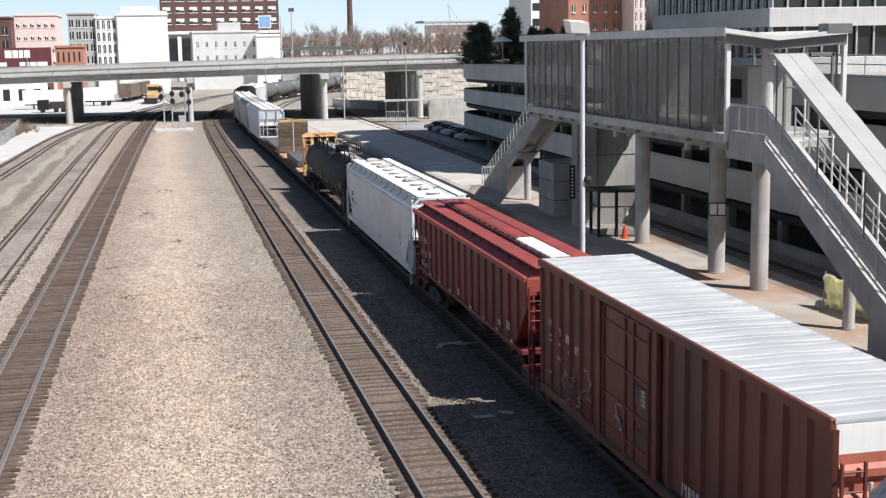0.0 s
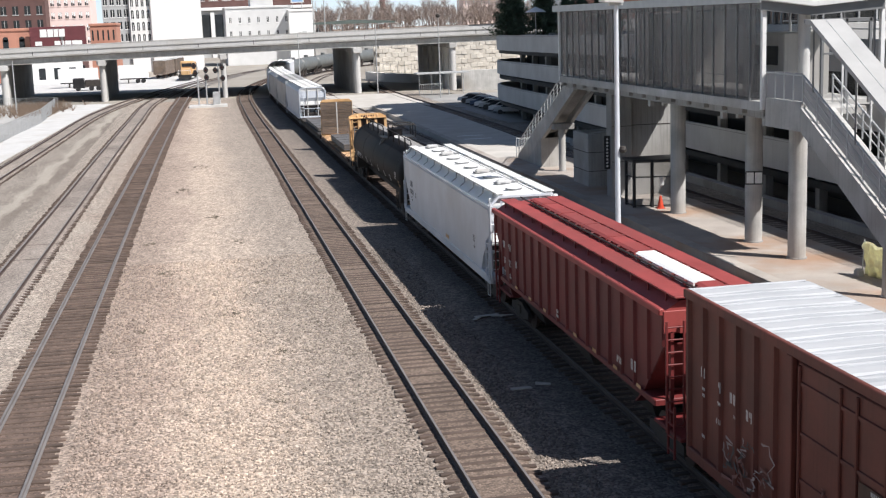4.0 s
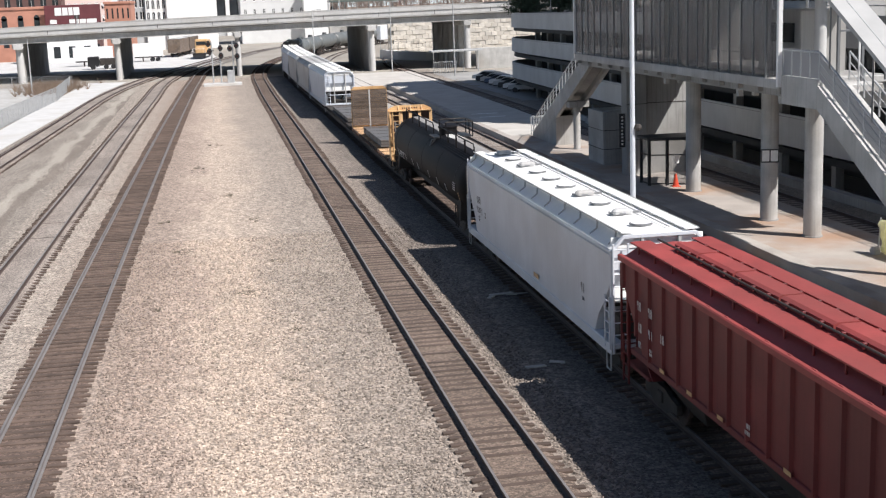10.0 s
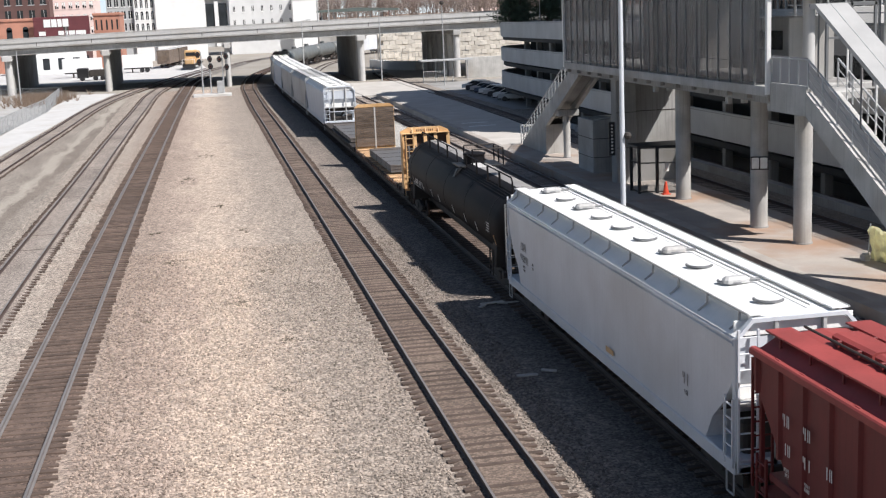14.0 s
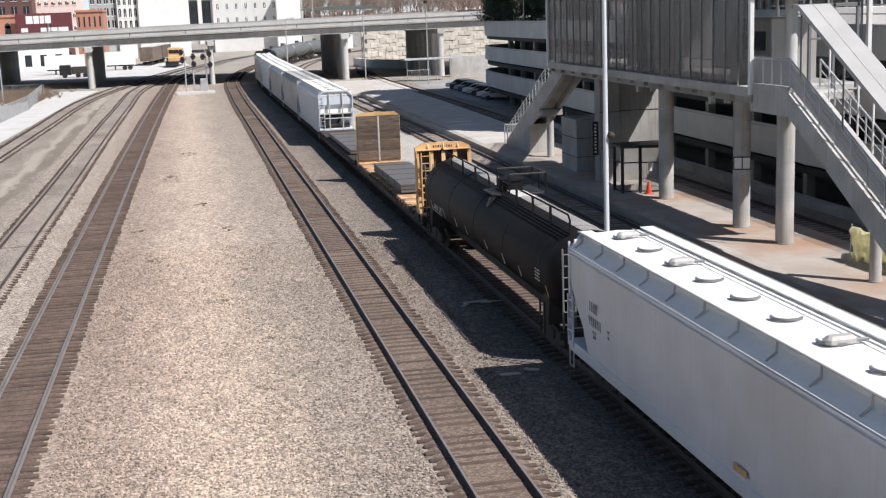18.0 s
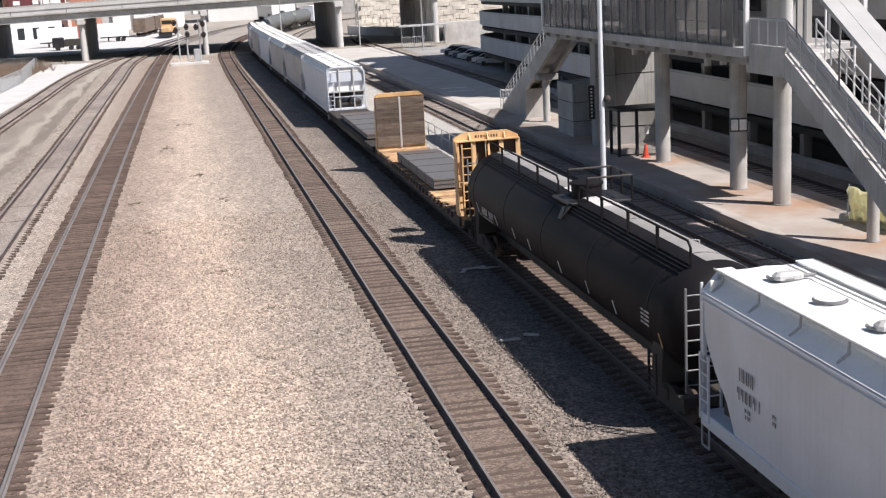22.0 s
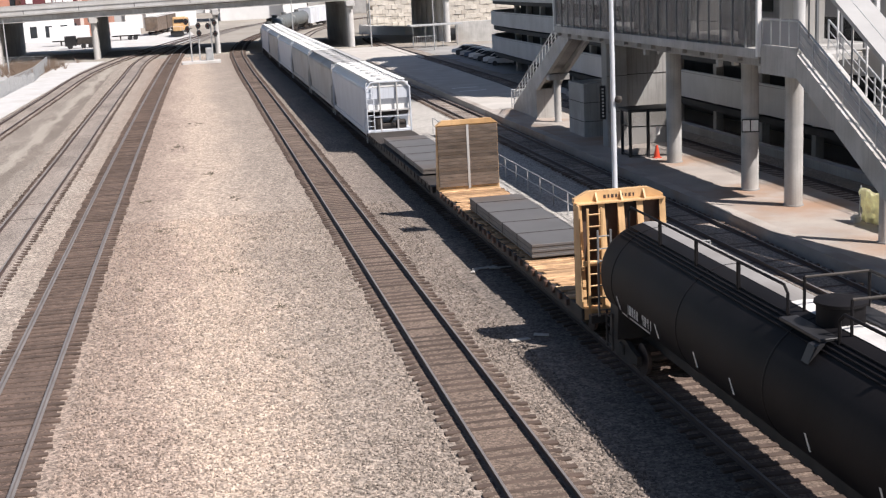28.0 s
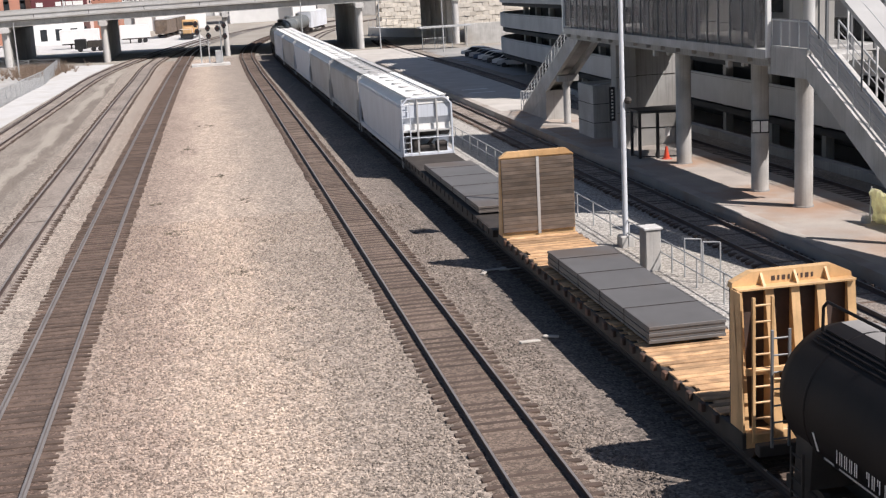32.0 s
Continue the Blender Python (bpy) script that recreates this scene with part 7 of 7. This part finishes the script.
solid("backdrop", g, M_HAZE, "pale hazy spring sky above the horizon", "sky", kind="structure")
yb = thing("wrapped_pallet", "goods screened by crumpled yellow sheeting on the platform", "pallet")
g = Geo()
for k in range(25):
    for m in range(9):
        u, v = k / 24, m / 8
        x = 27.25 + 0.9 * u ** 1.4 * 0.35 + 0.13 * noise.noise((u * 11, v * 5, 0.3)) + 0.08 * noise.noise((u * 23, v * 11, 1.3))
        y = 48.6 - 4.0 * u + 0.05 * noise.noise((u * 9, v * 5, 4.0))
        z = 0.22 + v * (1.42 + 0.05 * math.sin(u * 17) + 0.10 * noise.noise((u * 5, 0, 2.0)))
        g.v += [(x + 0.12 * (1 - v), y, z), (x + 0.05 + 0.12 * (1 - v), y, z)]
for k in range(24):
    for m in range(8):
        p = (k * 9 + m) * 2
        g.f += [(p, p + 2, p + 20, p + 18), (p + 1, p + 19, p + 21, p + 3)]
part("wrap", g, M_YELLOW, yb, "crumpled yellow sheeting", smooth=True)
part("prop", Geo().tube([(27.2, 48.55, 0.2), (27.28, 48.55, 1.75)], 0.03).tube([(27.5, 46.5, 0.2), (27.52, 46.5, 1.7)], 0.03).tube([(27.6, 44.7, 0.2), (27.62, 44.7, 1.7)], 0.03), M_STEEL, yb)
part("pallet", Geo().bbox(27.75, 28.9, 44.8, 48.4, 0.2, 0.9, 0.04), M_PLANK, yb)
part("weight", Geo().bbox(26.85, 27.2, 48.3, 48.7, 0.2, 0.5, 0.08), M_CONC, yb)


# ---- vehicles and far clutter ----
def parked_car(x, y, turn, paint, words):
    c = thing("parked_car", words, "car", "parked cars", at=pose(x, y, -0.3, 0, 0, turn))
    side = [(-2.2, 0.35), (-2.25, 0.75), (-1.4, 0.9), (-0.8, 1.4), (0.7, 1.42), (1.5, 0.95), (2.2, 0.88), (2.25, 0.4)]
    part("body", Geo().prism(side, "x", -0.86, 0.86), paint, c)
    part("glazing", Geo().prism([(-1.25, 0.92), (-0.75, 1.32), (0.65, 1.34), (1.3, 0.96)], "x", -0.875, 0.875), M_WIN, c)
    for px2 in (-1.35, 1.35):
        for sx in (-0.8, 0.8):
            part("wheel", Geo().cyl((sx - 0.1, px2, 0.32), (sx + 0.1, px2, 0.32), 0.32, n=14), M_BLACK, c)


PAINTS = [mat("car_silver", (0.45, 0.46, 0.47), 0.3, 0.05, 1.0), mat("car_dark", (0.03, 0.03, 0.035), 0.3, 0.1, 1.0), mat("car_white", (0.75, 0.75, 0.74), 0.3, 0.04, 1.0), mat("car_blue", (0.07, 0.10, 0.17), 0.3, 0.08, 1.0)]
for i in range(9):
    k = (0, 2, 1, 0, 2, 3, 0, 1, 2)[i]
    parked_car(38.0 + 0.05 * i, 153.0 + i * 3.0, 62, PAINTS[k], ("silver", "black", "white", "dark blue")[k] + " saloon car parked beside the garage")
parked_car(-26.5, 150, 10, PAINTS[2], "white saloon car parked in the sunny lot")
parked_car(-27.5, 165, 10, PAINTS[0], "silver saloon car parked in the sunny lot")


def trailer(x, y, L, turn, words):
    t = thing("truck_trailer", words, "trailer", "trailers beyond the overpass", at=pose(x, y, -0.3, 0, 0, turn))
    part("box", Geo().bbox(0, L, 0, 2.6, 1.2, 4.1, 0.06), M_WHITE, t)
    part("frame", Geo().box(0.3, L - 0.3, 0.8, 1.8, 0.9, 1.2), M_UNDER, t)
    for x0 in (L - 1.2, L - 2.4):
        for yy in (0.05, 2.2):
            part("wheel", Geo().cyl((x0, yy, 0.5), (x0, yy + 0.35, 0.5), 0.5, n=14), M_BLACK, t)
    part("landing_leg", Geo().box(2.0, 2.2, 0.4, 2.2, 0.0, 1.2), M_UNDER, t)


trailer(-29.5, 285, 8.2, 0, "white box trailer in a sunlit yard")
trailer(-17.6, 296, 6.6, 0, "white box trailer in a sunlit yard")
block("loading_shed", "low white loading shed with dark dock doors", -45.0, -27.5, 316, 8, 4.5, M_STUCCO, 5, 1, 0.3, 3.7, (0.45, 0.8), cornice=False)
tr = thing("dump_truck", "dark parked truck beside a trailer", "truck", at=pose(-25.0, 268, -0.3))
part("cab", Geo().bbox(0, 2.2, 0, 2.3, 0.6, 2.6, 0.15), M_BLACK, tr)
part("bed", Geo().bbox(2.4, 6.0, 0, 2.3, 0.9, 2.2, 0.1), M_UNDER, tr)
for x in (1.0, 3.6, 5.0):
    part("wheel", Geo().cyl((x, -0.05, 0.5), (x, 0.3, 0.5), 0.5, n=14), M_BLACK, tr)

lo = thing("locomotive", "yellow and orange switching locomotive beyond the overpass", "locomotive", at=pose(-2.9, 297, -0.1, 0, 0, -6))
part("hood", Geo().bbox(-0.9, 0.9, 0, 4.5, 1.2, 2.6, 0.15), M_ORANGE, lo)
part("cab", Geo().bbox(-1.4, 1.4, 4.5, 7.5, 1.2, 4.2, 0.15), M_ORANGE, lo)
part("windscreen", Geo().bbox(-1.1, 1.1, 4.44, 4.5, 2.9, 3.7, 0.02), M_WIN, lo)
part("long_hood", Geo().bbox(-0.9, 0.9, 7.5, 17, 1.2, 3.8, 0.15), M_ORANGE, lo)
part("walkway", Geo().bbox(-1.5, 1.5, -0.6, 17.6, 0.95, 1.2, 0.05), M_UNDER, lo)
part("pilot", Geo().bbox(-1.4, 1.4, -0.6, -0.4, 0.2, 1.2, 0.05), M_BLACK, lo)
part("handrail", Geo().tube([(-1.4, -0.5, 1.2), (-1.4, -0.5, 2.2), (1.4, -0.5, 2.2), (1.4, -0.5, 1.2)], 0.04), M_WHITE, lo)
truck(lo, 2.5), truck(lo, 14.5)
for i, (x, y) in enumerate(((-9.0, 315), (-6.8, 332))):
    bx = thing("freight_wagon", "brown freight wagon standing in the yard", "freight car", "wagons in the yard", at=pose(x, y, -0.2, 0, 0, -8))
    part("body", Geo().bbox(-1.5, 1.5, 0, 14, 1.0, 4.3, 0.06), M_PLANK, bx)
    part("roof", Geo().prism([(-1.55, 4.28), (0, 4.5), (1.55, 4.28)], "y", 0, 14), M_CARGREY, bx)
    truck(bx, 2.2), truck(bx, 11.8)

# retaining walls and far platform canopy on the right
rw = thing("stone_retaining_wall", "pale rusticated stone block retaining wall", "wall", kind="structure")
M_WALLSTONE = mat("rough_pale_stone", (0.68, 0.64, 0.57), 0.9, 0.1, 1.2, 8.0, bump=0.03, rnd=0.22, tint=(0.60, 0.55, 0.48))
block_me = Geo().bbox(-0.652, 0.652, -0.3, 0.25, -0.443, 0.443, 0.04).mesh("stone_block", M_WALLSTONE)
part("backing", Geo().box(36, 112, 262.3, 263.5, -0.3, 7.0), M_WALLSTONE, rw)
for j in range(8):
    for i in range(27):
        share("stone_block", block_me, rw, pose(37.0 + i * 1.33 + (0.66 if j % 2 else 0), 262.1 + 0.06 * math.sin(i * 5 + j * 3), 0.2 + j * 0.9))
solid("ramp_wall", Geo().prism([(34.0, 262), (36.4, 252), (40.4, 243), (46, 239.6), (46, 240.4), (40.9, 243.6), (37.0, 252.3), (34.8, 262)], "z", -0.33, 1.4), M_STUCCO, "white curved ramp wall beneath a mesh fence", "wall", kind="structure")
solid("low_wall", Geo().bbox(43.1, 60.0, 208.0, 208.6, -0.33, 3.1, 0.05), M_CONC, "white sloping wall beside the garage", "wall", kind="structure")
pcn = thing("platform_canopy", "small flat canopy on posts near the overpass", "canopy")
part("roof", Geo().bbox(34.0, 42.4, 199, 202, 3.05, 3.3, 0.04), M_STEEL, pcn)
for x in (34.6, 36.6, 39.4, 41.8):
    part("post", Geo().cyl((x, 200.5, -0.3), (x, 200.5, 3.05), 0.08), M_STEEL, pcn)
for i in range(12):
    part("railing_bar", Geo().cyl((34.4 + i * 0.33, 199.2, -0.3), (34.4 + i * 0.33, 199.2, 1.5), 0.03, n=5), M_STEEL, pcn)
part("railing_top", Geo().tube([(34.4, 199.2, 1.5), (38.2, 199.2, 1.5)], 0.04), M_STEEL, pcn)
# scrub by the fence
g = Geo()
rnd = random.Random(5)
for i in range(150):
    c = Vector((-24.5 + rnd.gauss(0, 2.2), 203 + rnd.gauss(0, 6.0), -0.3))
    for _ in range(14):
        d = Vector((rnd.gauss(0, 0.55), rnd.gauss(0, 0.55), rnd.uniform(0.5, 1.5)))
        g.cyl(c, c + d, 0.035, 0.01, 3)
solid("dry_scrub", g, M_SCRUB, "dry brown scrub along the fence foot", "scrub", kind="stuff")
g = Geo()
for x, y, spread, count in ((-2.1, 62, 0.35, 26), (0.4, 80, 0.4, 22), (0.8, 52, 0.3, 24), (-1.8, 95, 0.5, 20), (-3.2, 71, 0.25, 14), (2.2, 58, 0.25, 12), (-0.6, 110, 0.6, 20), (1.6, 70, 0.3, 12), (2.4, 45, 0.25, 12), (-2.9, 50, 0.2, 9), (1.9, 39, 0.18, 9)):
    for _ in range(count // 2):
        c = Vector((x + rnd.gauss(0, spread * 0.7), y + rnd.gauss(0, spread * 1.3), -0.25))
        for _ in range(7):
            d = Vector((rnd.gauss(0, 0.1), rnd.gauss(0, 0.1), rnd.uniform(0.03, 0.12)))
            g.cyl(c, c + d, 0.016, 0.005, 3)
solid("weed_tufts", g, M_WEED, "small dry weed tufts in ballast", "weeds", kind="stuff")

# broken planks and pale stone beside the train, also standing in for sun slivers
for x, y, turn, L in ((10.7, 48.2, 22, 1.1), (11.3, 48.0, 4, 0.9), (10.2, 47.8, 60, 0.5), (9.5, 38.0, 12, 0.7), (10.3, 38.3, -20, 0.5)):
    solid("broken_plank", Geo().bbox(-L / 2, L / 2, -0.09, 0.09, -0.02, 0.025, 0.008), M_PLANKPALE, "pale plank on ballast, also standing in for a sun sliver", "plank", "broken planks").matrix_basis = pose(x, y, -0.19, 2, 3, turn)

# loose stones where the camera sees the ballast best
rn = np.random.RandomState(7)
N = 57000
px0 = rn.uniform(-4.4, 9.6, N)
py0 = 19 + 46 * rn.rand(N) ** 1.5
keep = (np.abs(px0 - 6.82) > 1.32) & (px0 > -4.3)
px0, py0 = px0[keep], py0[keep]
N = len(px0)
base = np.array([(1, 0, 0), (-1, 0, 0), (0, 1, 0), (0, -1, 0), (0, 0, 1), (0, 0, -1)], float)
tri = np.array([(0, 2, 4), (2, 1, 4), (1, 3, 4), (3, 0, 4), (2, 0, 5), (1, 2, 5), (3, 1, 5), (0, 3, 5)])
sz = rn.uniform(0.026, 0.062, (N, 1, 1)) * rn.uniform(0.6, 1.3, (N, 6, 1))
ang = rn.uniform(0, 6.28, N)
tilt = rn.uniform(-0.7, 0.7, N)
ca, sa, ct, stt = np.cos(ang), np.sin(ang), np.cos(tilt), np.sin(tilt)
b = base[None] * sz
bx1, bz1 = b[..., 0] * ct[:, None] - b[..., 2] * stt[:, None], b[..., 0] * stt[:, None] + b[..., 2] * ct[:, None]
vx, vy = bx1 * ca[:, None] - b[..., 1] * sa[:, None], bx1 * sa[:, None] + b[..., 1] * ca[:, None]
verts = np.stack([vx + px0[:, None], vy + py0[:, None], bz1 * 0.8 - 0.225], -1).reshape(-1, 3)
faces = (tri[None] + 6 * np.arange(N)[:, None, None]).reshape(-1, 3)
me = bpy.data.meshes.new("loose_stones")
me.from_pydata(verts.tolist(), [], faces.tolist())
M_STONE = mat("loose_stone", (0.33, 0.275, 0.235), 0.95, 0.2, 2.0, 30.0, space="World")
nt = M_STONE.node_tree
geo_n, hs = nt.nodes.new("ShaderNodeNewGeometry"), nt.nodes.new("ShaderNodeVectorMath")
mr = nt.nodes.new("ShaderNodeMapRange")
mr.inputs[3].default_value, mr.inputs[4].default_value = 0.5, 1.52
hs.operation = "SCALE"
nt.links.new(geo_n.outputs["Random Per Island"], mr.inputs[0])
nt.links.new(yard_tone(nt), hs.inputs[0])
nt.links.new(mr.outputs[0], hs.inputs["Scale"])
nt.links.new(hs.outputs[0], nt.nodes["Principled BSDF"].inputs["Base Color"])
me.materials.append(M_STONE)
tagged(new("loose_stones", me), "angular tan and grey ballast stones lying loose", "stones", kind="stuff")


# ---- tracks laid ----
track("left_main", "left main track with brown wooden ties and worn rails", TIE, 14, 260, 0.52, M_RAIL, M_CRIB, -0.212)
track("right_main", "main track with weathered wooden ties and dark rusty rails", TIE_GREY, 14, 300, 0.52, M_RAIL_DARK, M_CRIB_TAN, -0.186)
track("train", "track beneath a passing freight train", TIE_GREY, 14, 260, 0.55, M_RAIL_DARK, M_CRIB_TAN, -0.21)
track("left_siding", "disused siding with half-buried grey ties", TIE_GREY, 60, 250, 0.58, M_RAIL_DARK, M_CRIB_GREY, -0.164)
track("left_spur", "rusty spur track in muddy ballast", TIE_GREY, 80, 240, 0.62, M_RAIL_DARK, M_CRIB_GREY, -0.164)
track("platform_track", "track beside the station platform with dark ties", TIE, 20, 250, 0.55, M_RAIL_DARK, M_CRIB_GREY, -0.176)
track("garage_track", "track between platform and garage", TIE, 40, 240, 0.6, M_RAIL_DARK, M_CRIB_GREY)


# ---- motion ----
TRAVEL = [(0, 0.0), (1, 2.22), (2, 4.48), (3, 6.75), (3.5, 7.88), (5.5, 12.47), (6, 13.63), (7, 15.93), (8, 18.25), (9, 20.62), (10, 23.0), (11, 25.4), (12, 27.78),
          (13, 30.16), (14, 32.53), (14.5, 33.75), (16.5, 38.75), (17, 40.04), (18, 42.65), (19, 45.24), (20, 47.82), (21, 50.39), (22, 52.95), (23, 55.54), (24, 58.2), (25, 60.83),
          (25.5, 62.16), (27.5, 67.55), (28, 68.94), (29, 71.74), (30, 74.56), (31, 77.36), (32, 80.12)]


def motions():
    """The train rolls towards the camera along its track."""
    line = np.array(course(COURSES["train"], 1.0))
    arc = np.concatenate([[0], np.cumsum(np.hypot(*np.diff(line, axis=0).T))]) + line[0, 1]

    def at_arc(s):
        return np.array([np.interp(s, arc, line[:, 0]), np.interp(s, arc, line[:, 1])]) if s > arc[0] else np.array([line[0, 0], s])

    for car, L, start in train:
        rows = []
        for t, gone in TRAVEL:
            s = start - gone
            a, b = at_arc(s + 2.0), at_arc(s + L - 2.0)
            d = (b - a) / np.linalg.norm(b - a)
            o = a - d * 2.0
            rows.append((t, pose(o[0], o[1], 0, 0, 0, -math.degrees(math.atan2(d[0], d[1])))))
        walk(car, rows)


motions()
